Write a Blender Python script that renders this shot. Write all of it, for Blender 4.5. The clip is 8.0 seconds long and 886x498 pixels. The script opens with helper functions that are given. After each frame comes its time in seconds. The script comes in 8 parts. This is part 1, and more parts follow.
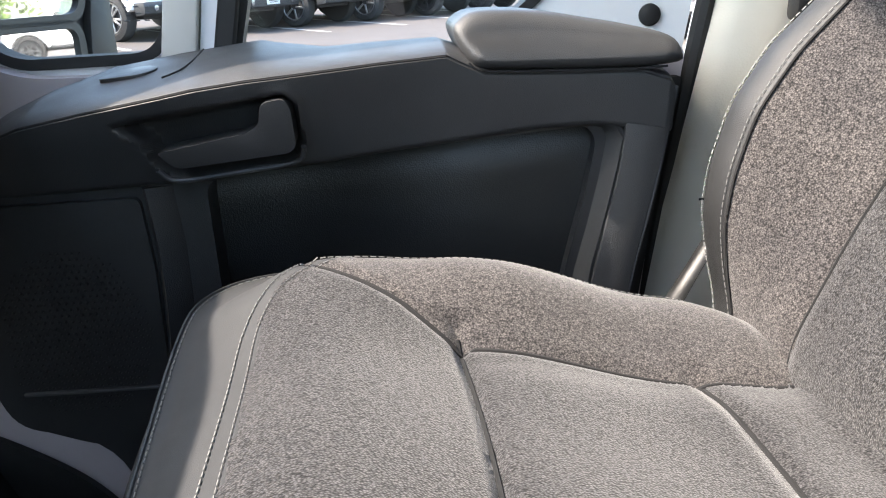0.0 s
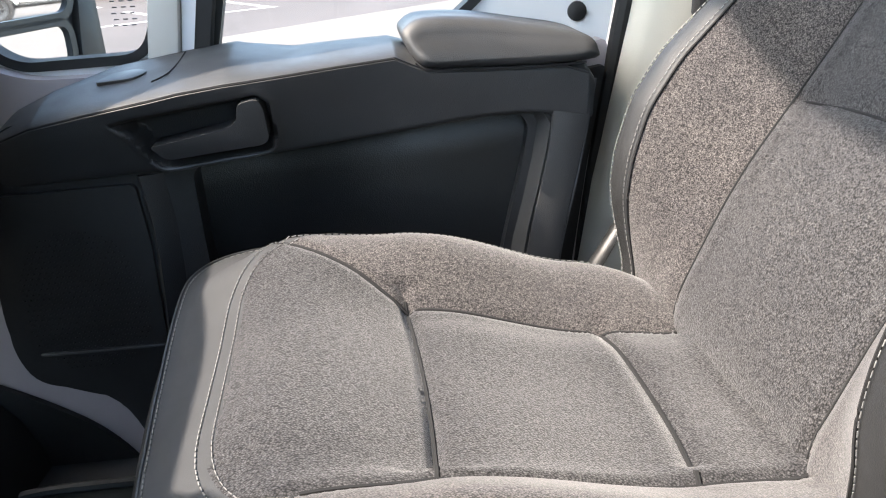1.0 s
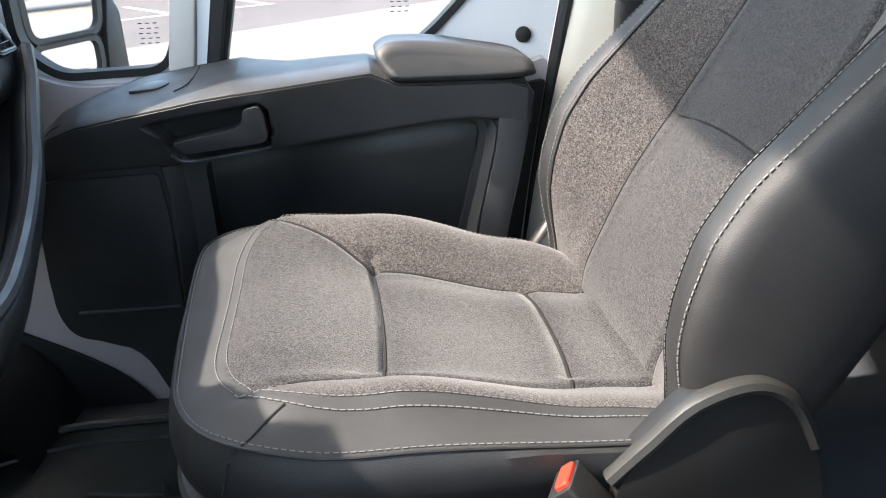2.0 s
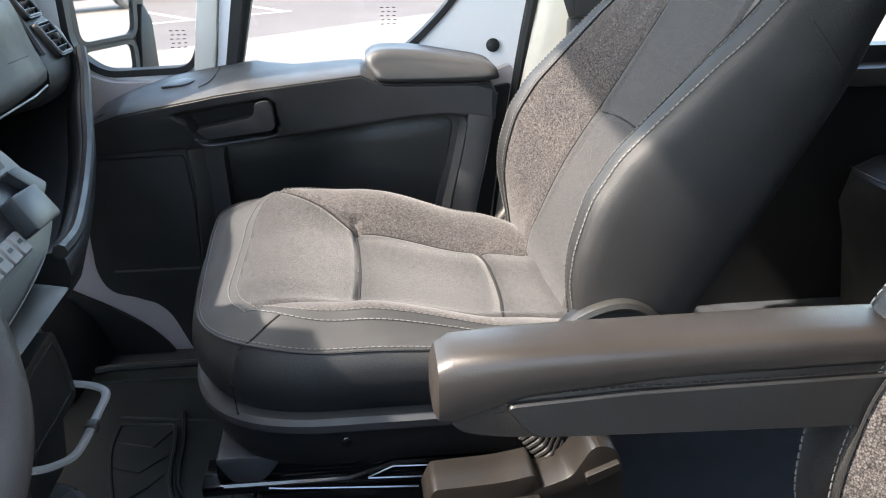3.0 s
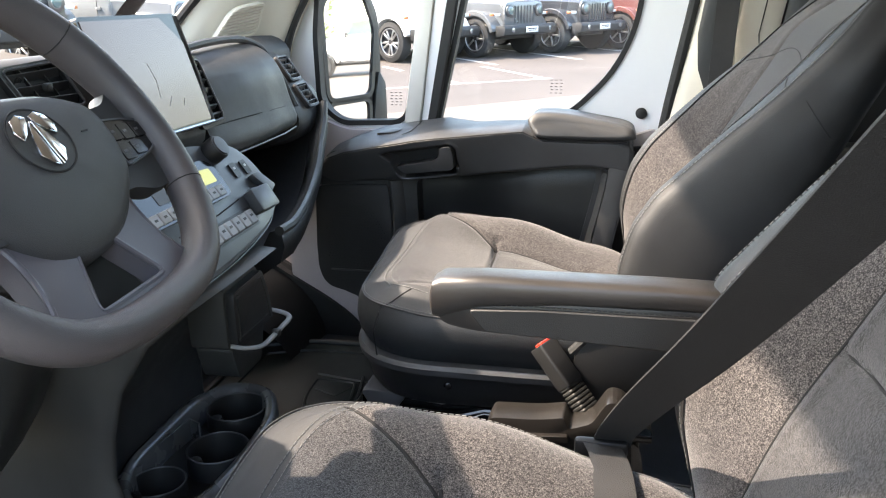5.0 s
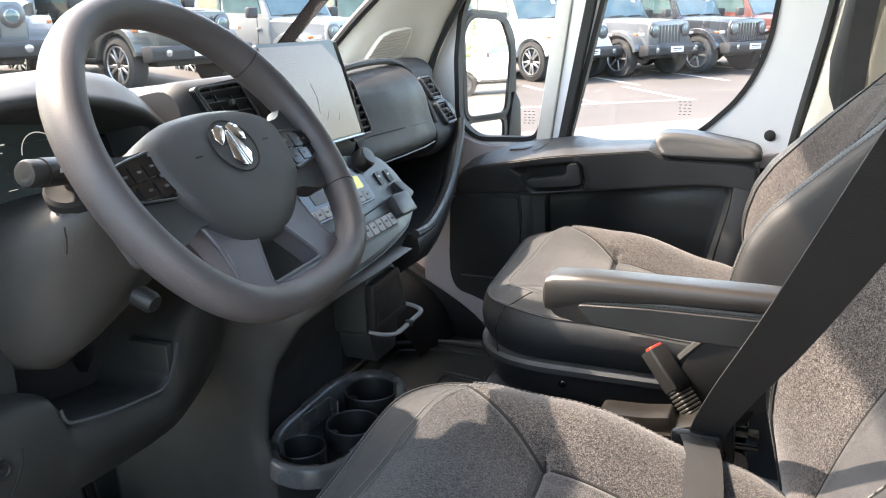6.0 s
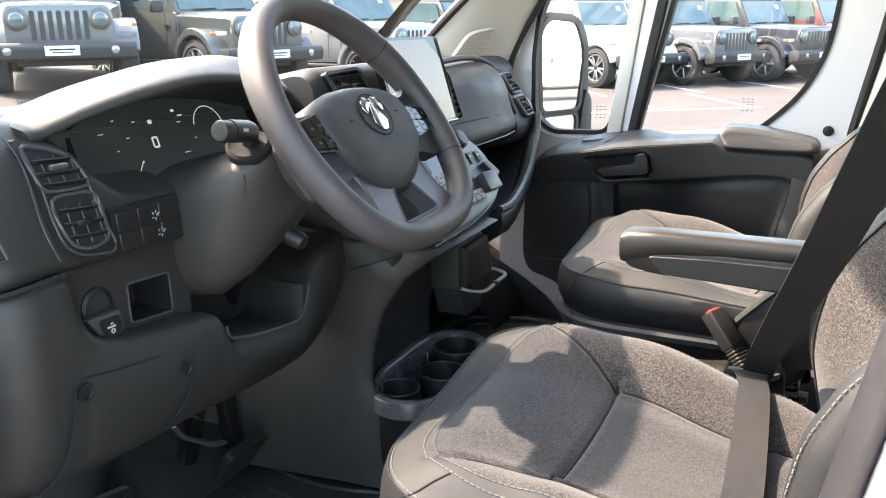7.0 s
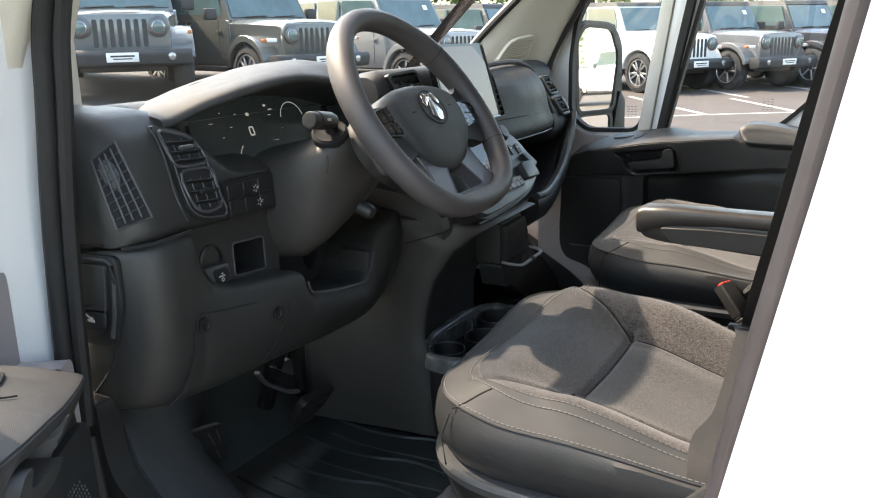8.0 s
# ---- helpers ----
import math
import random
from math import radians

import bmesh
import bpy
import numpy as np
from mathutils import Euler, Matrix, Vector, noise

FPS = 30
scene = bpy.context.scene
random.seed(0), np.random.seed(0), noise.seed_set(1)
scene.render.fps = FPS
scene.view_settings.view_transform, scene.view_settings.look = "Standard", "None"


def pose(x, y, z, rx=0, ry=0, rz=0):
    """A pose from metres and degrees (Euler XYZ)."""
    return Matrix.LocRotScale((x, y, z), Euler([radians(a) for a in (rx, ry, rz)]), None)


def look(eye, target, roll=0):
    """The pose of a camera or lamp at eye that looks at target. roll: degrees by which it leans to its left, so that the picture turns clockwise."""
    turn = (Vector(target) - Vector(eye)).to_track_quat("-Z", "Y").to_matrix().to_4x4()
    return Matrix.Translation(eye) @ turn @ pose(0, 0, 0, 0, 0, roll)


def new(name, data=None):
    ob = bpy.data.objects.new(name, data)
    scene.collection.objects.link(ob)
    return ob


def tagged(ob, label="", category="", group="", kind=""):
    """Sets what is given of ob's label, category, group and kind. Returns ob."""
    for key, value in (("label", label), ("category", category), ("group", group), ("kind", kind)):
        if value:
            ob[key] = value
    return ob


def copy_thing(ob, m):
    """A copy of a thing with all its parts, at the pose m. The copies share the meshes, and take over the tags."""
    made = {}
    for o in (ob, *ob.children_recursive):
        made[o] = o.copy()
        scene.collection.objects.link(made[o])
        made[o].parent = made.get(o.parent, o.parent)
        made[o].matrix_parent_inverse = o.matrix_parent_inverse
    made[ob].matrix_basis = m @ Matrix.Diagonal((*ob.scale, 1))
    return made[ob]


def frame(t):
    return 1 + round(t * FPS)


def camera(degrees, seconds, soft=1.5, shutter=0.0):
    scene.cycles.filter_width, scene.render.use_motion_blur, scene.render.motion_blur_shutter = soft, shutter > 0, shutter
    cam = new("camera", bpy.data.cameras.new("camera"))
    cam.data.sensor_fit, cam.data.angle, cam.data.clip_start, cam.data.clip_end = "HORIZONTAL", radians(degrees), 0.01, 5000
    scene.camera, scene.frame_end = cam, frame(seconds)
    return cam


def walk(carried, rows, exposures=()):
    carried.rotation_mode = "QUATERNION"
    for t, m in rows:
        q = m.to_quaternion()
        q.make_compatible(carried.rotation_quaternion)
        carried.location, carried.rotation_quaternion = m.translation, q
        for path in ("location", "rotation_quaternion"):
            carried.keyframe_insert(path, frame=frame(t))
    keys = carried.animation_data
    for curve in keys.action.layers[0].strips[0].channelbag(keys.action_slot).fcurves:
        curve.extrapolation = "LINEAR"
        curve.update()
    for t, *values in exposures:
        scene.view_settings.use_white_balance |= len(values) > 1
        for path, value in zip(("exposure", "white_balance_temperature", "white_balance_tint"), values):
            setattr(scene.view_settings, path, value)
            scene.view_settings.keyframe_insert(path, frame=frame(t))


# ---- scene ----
cam = camera(56.5, 8.0, 1.1)
PATH = [
    (0, (-0.054, -0.042, 0.755), (0.114, 1.842, 0.103), -1.4),
    (0.5, (-0.053, -0.107, 0.771), (0.144, 1.758, 0.075), -2.3),
    (1, (-0.032, -0.185, 0.831), (0.173, 1.653, 0.069), -2.2),
    (2.5, (0.001, -0.566, 0.918), (0.208, 1.268, 0.148), -1.1),
    (3, (0.025, -0.697, 0.937), (0.213, 1.148, 0.186), -0.7),
    (3.5, (0.047, -0.83, 0.943), (0.179, 1.028, 0.215), -0.8),
    (4, (0.104, -0.94, 0.951), (0.055, 0.935, 0.258), -2.2),
    (4.2, (0.146, -0.967, 0.95), (0.009, 0.911, 0.276), -2.7),
    (5.3, (0.289, -1.121, 1.0), (-0.225, 0.723, 0.419), -0.4),
    (5.5, (0.303, -1.137, 1.005), (-0.284, 0.687, 0.433), -0.6),
    (6, (0.316, -1.21, 1.0), (-0.407, 0.571, 0.449), -1.1),
    (6.5, (0.327, -1.318, 0.996), (-0.473, 0.432, 0.451), -0.9),
    (7, (0.35, -1.434, 0.988), (-0.5, 0.295, 0.453), -0.7),
    (7.5, (0.385, -1.558, 0.992), (-0.506, 0.155, 0.468), -0.8),
    (8, (0.456, -1.66, 0.995), (-0.485, 0.026, 0.474), -1.0),
]
walk(cam, [(t, look(eye, target, roll)) for t, eye, target, roll in PATH], exposures=((0.0, 2.92, 6900, 7), (3.5, 3.08, 7150, 7), (4.0, 3.18, 7400, 8), (5.5, 3.16, 7650, 9), (7.0, 3.24, 7850, 10), (8.0, 2.52, 8000, 7)))


# ---- light ----
SUN_DIR = Vector((-0.84, -0.08, 1.0)).normalized()   # towards the sun
world = bpy.data.worlds.new("sky")
scene.world = world
world.use_nodes = True
wn = world.node_tree
sky = wn.nodes.new("ShaderNodeTexSky")
sky.sky_type = "NISHITA"
sky.sun_disc = False
sky.sun_elevation = math.asin(SUN_DIR.z)
sky.sun_rotation = math.atan2(SUN_DIR.x, SUN_DIR.y)
sky.air_density, sky.dust_density, sky.ozone_density = 1.0, 2.0, 1.0
wn.links.new(sky.outputs[0], wn.nodes["Background"].inputs[0])
wn.nodes["Background"].inputs[1].default_value = 0.19
sun_data = bpy.data.lights.new("sun", "SUN")
sun_data.energy, sun_data.angle, sun_data.color = 2.0, radians(0.9), (1.0, 0.895, 0.845)
sun = new("sun", sun_data)
sun.rotation_mode = "QUATERNION"
sun.rotation_quaternion = SUN_DIR.to_track_quat("Z", "Y")


# ---- materials ----
def nodes_of(name):
    m = bpy.data.materials.new(name)
    m.use_nodes = True
    t = m.node_tree
    return m, t, t.nodes["Principled BSDF"]


def noise_node(t, scale, detail=3.0, rough=0.6, coords="Object", stretch=None):
    tc = t.nodes.new("ShaderNodeTexCoord")
    src = tc.outputs[coords]
    if stretch:
        mp = t.nodes.new("ShaderNodeMapping")
        mp.inputs["Scale"].default_value = stretch
        t.links.new(src, mp.inputs[0])
        src = mp.outputs[0]
    n = t.nodes.new("ShaderNodeTexNoise")
    n.inputs["Scale"].default_value, n.inputs["Detail"].default_value, n.inputs["Roughness"].default_value = scale, detail, rough
    t.links.new(src, n.inputs["Vector"])
    return n.outputs["Fac"]


def ramp(t, fac, stops):
    r = t.nodes.new("ShaderNodeValToRGB")
    e = r.color_ramp.elements
    while len(e) < len(stops):
        e.new(0.5)
    for k, (p, c) in zip(e, stops):
        k.position, k.color = p, (*c, 1)
    t.links.new(fac, r.inputs[0])
    return r.outputs[0]


def mix(t, fac, a, b, blend="MIX"):
    n = t.nodes.new("ShaderNodeMix")
    n.data_type, n.blend_type = "RGBA", blend
    for k, v in ((0, fac), (6, a), (7, b)):
        if isinstance(v, bpy.types.NodeSocket):
            t.links.new(v, n.inputs[k])
        else:
            n.inputs[k].default_value = v if k == 0 else (*v, 1)
    return n.outputs[2]


def bump(t, bsdf, height, strength, dist):
    b = t.nodes.new("ShaderNodeBump")
    b.inputs["Strength"].default_value, b.inputs["Distance"].default_value = strength, dist
    t.links.new(height, b.inputs["Height"])
    t.links.new(b.outputs[0], bsdf.inputs["Normal"])


def plastic(name, col, rough=0.5, grain=0.35, scale=420, var=0.25, dust=0.0):
    """Grained moulded plastic: fine leather-like grain, slow tone drift, patchy sheen."""
    m, t, b = nodes_of(name)
    slow = noise_node(t, 5, 4)
    lo, hi = [c * (1 - var) for c in col], [c * (1 + var) for c in col]
    c = ramp(t, slow, [(0.3, lo), (0.7, hi)])
    if dust:
        d = ramp(t, noise_node(t, 90, 2, 0.5), [(0.62, (0, 0, 0)), (0.78, (dust, dust, dust))])
        c = mix(t, d, c, (0.4, 0.38, 0.35))
    t.links.new(c, b.inputs["Base Color"])
    r = ramp(t, noise_node(t, 14, 3), [(0.3, (rough - 0.07,) * 3), (0.7, (rough + 0.07,) * 3)])
    t.links.new(r, b.inputs["Roughness"])
    v = t.nodes.new("ShaderNodeTexVoronoi")
    v.inputs["Scale"].default_value = scale
    tc = t.nodes.new("ShaderNodeTexCoord")
    t.links.new(tc.outputs["Object"], v.inputs["Vector"])
    bump(t, b, v.outputs["Distance"], grain, 0.0008)
    return m


def fabric(name, dark, mid, light, scale=480, weave=1.0):
    """Pebbly woven seat cloth: pale yarn loops with dark gaps between them and a slow tone drift."""
    m, t, b = nodes_of(name)
    tc, mp, v = t.nodes.new("ShaderNodeTexCoord"), t.nodes.new("ShaderNodeMapping"), t.nodes.new("ShaderNodeTexVoronoi")
    mp.inputs["Scale"].default_value = (1.0, 1.25, 1.0)
    v.inputs["Scale"].default_value = scale
    t.links.new(tc.outputs["Object"], mp.inputs[0])
    t.links.new(mp.outputs[0], v.inputs["Vector"])
    c = ramp(t, v.outputs["Distance"], [(0.30, light), (0.55, mid), (0.78, dark)])
    loops = ramp(t, v.outputs["Color"], [(0.1, (0.62, 0.62, 0.63)), (0.9, (1.34, 1.33, 1.32))])
    c = mix(t, 1.0, c, loops, "MULTIPLY")
    worn = ramp(t, noise_node(t, 9, 3), [(0.3, (0.86, 0.86, 0.88)), (0.7, (1.08, 1.07, 1.05))])
    c = mix(t, 1.0, c, worn, "MULTIPLY")
    heather = ramp(t, noise_node(t, scale * 0.40, 2), [(0.34, (0.70, 0.70, 0.71)), (0.66, (1.30, 1.29, 1.28))])
    c = mix(t, 1.0, c, heather, "MULTIPLY")
    t.links.new(c, b.inputs["Base Color"])
    b.inputs["Roughness"].default_value = 0.92
    b.inputs["Specular IOR Level"].default_value = 0.2
    b.inputs["Sheen Weight"].default_value = 0.25
    b.inputs["Sheen Roughness"].default_value = 0.5
    inv = t.nodes.new("ShaderNodeMath")
    inv.operation = "SUBTRACT"
    inv.inputs[0].default_value = 1.0
    t.links.new(v.outputs["Distance"], inv.inputs[1])
    bump(t, b, inv.outputs[0], 0.45 * weave, 0.0012)
    return m


def plain(name, col, rough=0.5, metal=0.0, var=0.12, scale=8, coat=0.0, bumpy=0.0):
    m, t, b = nodes_of(name)
    n = noise_node(t, scale, 4)
    t.links.new(ramp(t, n, [(0.3, [c * (1 - var) for c in col]), (0.7, [min(1, c * (1 + var)) for c in col])]), b.inputs["Base Color"])
    b.inputs["Roughness"].default_value, b.inputs["Metallic"].default_value = rough, metal
    b.inputs["Coat Weight"].default_value = coat
    if bumpy:
        bump(t, b, noise_node(t, scale * 30, 3), bumpy, 0.002)
    return m


def glass(name, tint=(0.97, 0.985, 0.98), ior=1.45):
    m = bpy.data.materials.new(name)
    m.use_nodes = True
    t = m.node_tree
    t.nodes.clear()
    out, mx = t.nodes.new("ShaderNodeOutputMaterial"), t.nodes.new("ShaderNodeMixShader")
    tr, gl, lw = t.nodes.new("ShaderNodeBsdfTransparent"), t.nodes.new("ShaderNodeBsdfGlossy"), t.nodes.new("ShaderNodeLayerWeight")
    pw, ad = t.nodes.new("ShaderNodeMath"), t.nodes.new("ShaderNodeMath")
    tr.inputs[0].default_value = (*tint, 1)
    gl.inputs["Roughness"].default_value = 0.0
    lw.inputs[0].default_value = 0.5
    pw.operation, ad.operation = "POWER", "MULTIPLY_ADD"
    pw.inputs[1].default_value = 5.0
    ad.inputs[1].default_value, ad.inputs[2].default_value = 0.8, ((ior - 1) / (ior + 1)) ** 2
    t.links.new(lw.outputs["Facing"], pw.inputs[0])
    t.links.new(pw.outputs[0], ad.inputs[0])
    t.links.new(ad.outputs[0], mx.inputs[0])
    t.links.new(tr.outputs[0], mx.inputs[1])
    t.links.new(gl.outputs[0], mx.inputs[2])
    t.links.new(mx.outputs[0], out.inputs[0])
    return m


def glow(name, col, strength):
    m, t, b = nodes_of(name)
    b.inputs["Base Color"].default_value = (0.02, 0.02, 0.02, 1)
    b.inputs["Emission Color"].default_value = (*col, 1)
    b.inputs["Emission Strength"].default_value = strength
    b.inputs["Roughness"].default_value = 0.15
    return m


M_DASH = plastic("dash_plastic", (0.0255, 0.0262, 0.0252), 0.46, 0.25, 1100)
M_DASH_TOP = plastic("dash_top_plastic", (0.038, 0.039, 0.0405), 0.56, 0.25, 1000)
M_FLANK = plastic("console_flank_plastic", (0.045, 0.0435, 0.0410), 0.48, 0.25, 1000)
M_DASH_BROWN = plastic("column_plastic", (0.048, 0.0460, 0.0435), 0.5, 0.25, 1000)
M_BLACK = plastic("black_plastic", (0.014, 0.0145, 0.015), 0.45, 0.2, 900)
M_GLOSS = plain("gloss_black", (0.008, 0.008, 0.009), 0.12, 0.0, 0.1)
M_VENT = plastic("vent_slat_plastic", (0.030, 0.031, 0.033), 0.32, 0.1, 900)
M_PANEL = plastic("centre_panel_plastic", (0.040, 0.045, 0.051), 0.38, 0.15, 600)
M_DOORTRIM = plastic("door_trim_plastic", (0.021, 0.022, 0.0235), 0.44, 0.35, 800)
M_DOORPAD = plastic("door_pad_plastic", (0.040, 0.0408, 0.0418), 0.50, 0.35, 900)
M_POCKET = plastic("door_pocket_plastic", (0.013, 0.014, 0.0148), 0.36, 0.4, 600)
M_TRAY = plastic("tray_plastic", (0.092, 0.095, 0.098), 0.28, 0.1, 900)
M_GREYTRIM = plastic("grey_trim_plastic", (0.058, 0.060, 0.065), 0.42, 0.15, 500)
M_BRKT = plastic("bracket_plastic", (0.0143, 0.0127, 0.0114), 0.36, 0.15, 900)
M_ARM = plastic("armrest_vinyl", (0.027, 0.0240, 0.0222), 0.34, 0.15, 1400)
M_SPOKE = plastic("satin_spoke_plastic", (0.085, 0.078, 0.086), 0.36, 0.1, 900)
M_WHEEL = plastic("wheel_leather", (0.062, 0.0575, 0.0605), 0.44, 0.3, 1300)
M_FAB = fabric("seat_cloth_grey", (0.004, 0.0039, 0.0040), (0.026, 0.0254, 0.0260), (0.058, 0.0566, 0.0580), 560)
# same cloth lightened and warmed: stronger sun on the bolsters is in the colour
M_FAB_B = fabric("seat_cloth_bolster", (0.016, 0.0149, 0.0146), (0.049, 0.0454, 0.0445), (0.088, 0.0815, 0.0797), 640, 0.7)
M_BORDER = plastic("seat_border_cloth", (0.031, 0.0325, 0.0345), 0.72, 0.3, 1500, 0.12)
M_SKIRT = plastic("seat_skirt_vinyl", (0.0175, 0.0192, 0.0205), 0.52, 0.35, 1100)
M_SIDE = plastic("seat_side_vinyl", (0.021, 0.0217, 0.0224), 0.55, 0.35, 1100)
M_LIP = plastic("seat_lip_plastic", (0.046, 0.048, 0.050), 0.42, 0.15, 500)
M_SEAM = plain("seam_thread_dark", (0.010, 0.010, 0.011), 0.9)
# near-black, so the seat seams carry the shade of their creases
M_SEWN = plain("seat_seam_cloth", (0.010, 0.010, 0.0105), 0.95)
M_STITCH = plain("stitch_thread_pale", (0.17, 0.17, 0.165), 0.8)
M_WHITE = plain("white_body_paint", (0.80, 0.81, 0.82), 0.22, 0.0, 0.02, 3, 0.6)
M_CREAM = plain("cream_inner_paint", (0.72, 0.70, 0.64), 0.42, 0.0, 0.04, 6, 0.1)
# pale inner paint greyed to mauve, so its shade lies in the colour
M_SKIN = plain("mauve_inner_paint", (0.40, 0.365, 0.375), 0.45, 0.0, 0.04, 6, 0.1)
M_PILLAR = plastic("pillar_trim_plastic", (0.60, 0.565, 0.48), 0.55, 0.2, 420, 0.06)
M_PILLAR_TAN = plastic("b_pillar_trim_plastic", (0.50, 0.45, 0.37), 0.55, 0.2, 420, 0.06)
M_RUBBER = plain("black_rubber", (0.012, 0.012, 0.012), 0.65, 0.0, 0.2, 20, 0.0, 0.2)
M_RUBBER_BROWN = plain("door_seal_rubber", (0.062, 0.052, 0.054), 0.6, 0.0, 0.15, 12)
M_GLASS = glass("window_glass")
M_WSGLASS = glass("windscreen_glass", (0.90, 0.93, 0.92), 1.5)
M_MIRROR = plain("mirror_silver", (0.9, 0.9, 0.9), 0.02, 1.0, 0.0)
M_CHROME = plain("bright_chrome", (0.75, 0.75, 0.76), 0.15, 1.0, 0.03)
M_SATIN = plain("satin_metal", (0.42, 0.43, 0.45), 0.3, 1.0, 0.05)
M_LIGHTGREY = plastic("light_grey_plastic", (0.27, 0.275, 0.28), 0.45, 0.1, 500)
M_MAT = plain("floor_mat_rubber", (0.024, 0.0305, 0.0305), 0.34, 0.0, 0.35, 12, 0.0, 0.25)
M_CARPET = plain("floor_lining_grey", (0.040, 0.0455, 0.053), 0.7, 0.0, 0.2, 10, 0.0, 0.4)
M_RED = plain("buckle_red_plastic", (0.62, 0.045, 0.025), 0.4)
M_BELT = plain("belt_webbing", (0.012, 0.012, 0.0125), 0.75, 0.0, 0.15, 30, 0.0, 0.6)
M_BLKMETAL = plain("black_painted_steel", (0.008, 0.008, 0.009), 0.14, 0.0, 0.2, 10, 0.6)
M_ICON = plain("white_print", (0.52, 0.52, 0.52), 0.5)
M_SCREEN = glow("display_map", (0.60, 0.535, 0.60), 0.037)
M_CLUSTER = glow("display_cluster", (0.016, 0.026, 0.029), 0.065)
M_LIT = glow("display_lit_marks", (0.9, 0.95, 1.0), 0.07)
M_AMBER = glow("display_amber", (0.75, 0.78, 0.10), 0.10)


# ---- mesh helpers ----
def to_bm(verts, faces):
    bm = bmesh.new()
    vs = [bm.verts.new(v) for v in verts]
    for f in faces:
        if len(set(f)) > 2:
            bm.faces.new([vs[i] for i in f])
    return bm


def absorb(bm, other, m=None):
    """Adds the bmesh other to bm, moved by m."""
    if m is not None:
        other.transform(m)
    me = bpy.data.meshes.new("tmp")
    other.to_mesh(me)
    other.free()
    bm.from_mesh(me)
    bpy.data.meshes.remove(me)
    return bm


def part(name, bm, material, parent=None, label="", sharp=40, smooth=True):
    """Links a bmesh as one mesh object under a thing or a part."""
    bmesh.ops.remove_doubles(bm, verts=bm.verts, dist=1e-6)
    bmesh.ops.recalc_face_normals(bm, faces=bm.faces)
    me = bpy.data.meshes.new(name)
    bm.to_mesh(me)
    bm.free()
    me.materials.append(material)
    if smooth:
        me.shade_smooth()
        me.set_sharp_from_angle(angle=radians(sharp))
    ob = new(name, me)
    if parent:
        ob.parent = parent
    if label:
        ob["label"] = label
    return ob


def thing(name, label, category, at=(0, 0, 0), group="", kind=""):
    ob = new(name)
    ob.empty_display_size = 0.05
    ob.location = at
    return tagged(ob, label, category, group, kind)


def box(c, s, bev=0.003, seg=2, rot=None):
    bm = bmesh.new()
    bmesh.ops.create_cube(bm, size=1)
    bmesh.ops.scale(bm, vec=s, verts=bm.verts)
    if bev:
        bmesh.ops.bevel(bm, geom=list(bm.edges), offset=min(bev, min(s) * 0.45), segments=seg, profile=0.5, affect="EDGES")
    bm.transform(Matrix.Translation(c) @ (rot.to_4x4() if rot else Matrix()))
    return bm


def rounded(poly, r, n=5):
    """A closed 2D outline with its corners rounded; r is one radius or one for each corner."""
    out = []
    for i, p in enumerate(poly):
        p, a, b = Vector(p), Vector(poly[i - 1]), Vector(poly[(i + 1) % len(poly)])
        rad = r[i] if isinstance(r, (list, tuple)) else r
        u, v = (a - p), (b - p)
        lim = 0.48 * min(u.length, v.length)
        k = min(rad, lim)
        u.normalize(), v.normalize()
        if k < 1e-5:
            out.append(p)
            continue
        for j in range(n + 1):
            s = j / n
            out.append(p + u * k * (1 - s) ** 2 + v * k * s ** 2)
    return [tuple(q) for q in out]


def plate(outlines, w0, w1, put, bev=0.0):
    """A plate from an outer 2D outline and holes, between depths w0 and w1; put maps (u, v, w) to the world."""
    from mathutils.geometry import tessellate_polygon
    flat = [Vector((u, v, 0)) for o in outlines for u, v in o]
    tris = tessellate_polygon([[Vector((u, v, 0)) for u, v in o] for o in outlines])
    n = len(flat)
    verts = [put(p.x, p.y, w0) for p in flat] + [put(p.x, p.y, w1) for p in flat]
    faces = [tuple(t) for t in tris] + [tuple(i + n for i in reversed(t)) for t in tris]
    s = 0
    for o in outlines:
        k = len(o)
        faces += [(s + i, s + (i + 1) % k, n + s + (i + 1) % k, n + s + i) for i in range(k)]
        s += k
    return to_bm(verts, faces)


def extrude(poly, a, b, put, bev=0.008, seg=3):
    """A solid from a 2D outline, extruded from a to b, all edges bevelled."""
    n = len(poly)
    bm = to_bm([put(u, v, a) for u, v in poly] + [put(u, v, b) for u, v in poly],
               [tuple(range(n)), tuple(range(2 * n - 1, n - 1, -1))] + [(i, (i + 1) % n, n + (i + 1) % n, n + i) for i in range(n)])
    bmesh.ops.recalc_face_normals(bm, faces=bm.faces)
    if bev:
        bmesh.ops.bevel(bm, geom=list(bm.edges), offset=bev, segments=seg, profile=0.5, affect="EDGES", clamp_overlap=True)
    return bm


def XZ(u, v, w):
    return (u, w, v)


def YZ(u, v, w):
    return (w, u, v)


def XY(u, v, w):
    return (u, v, w)


def loft(rings, closed=True, cap=True):
    n = len(rings[0])
    verts = [v for r in rings for v in r]
    faces = []
    m = n if closed else n - 1
    for k in range(len(rings) - 1):
        faces += [(k * n + i, k * n + (i + 1) % n, (k + 1) * n + (i + 1) % n, (k + 1) * n + i) for i in range(m)]
    if cap and closed:
        faces += [tuple(range(n)), tuple(range(len(verts) - 1, len(verts) - n - 1, -1))]
    return to_bm(verts, faces)


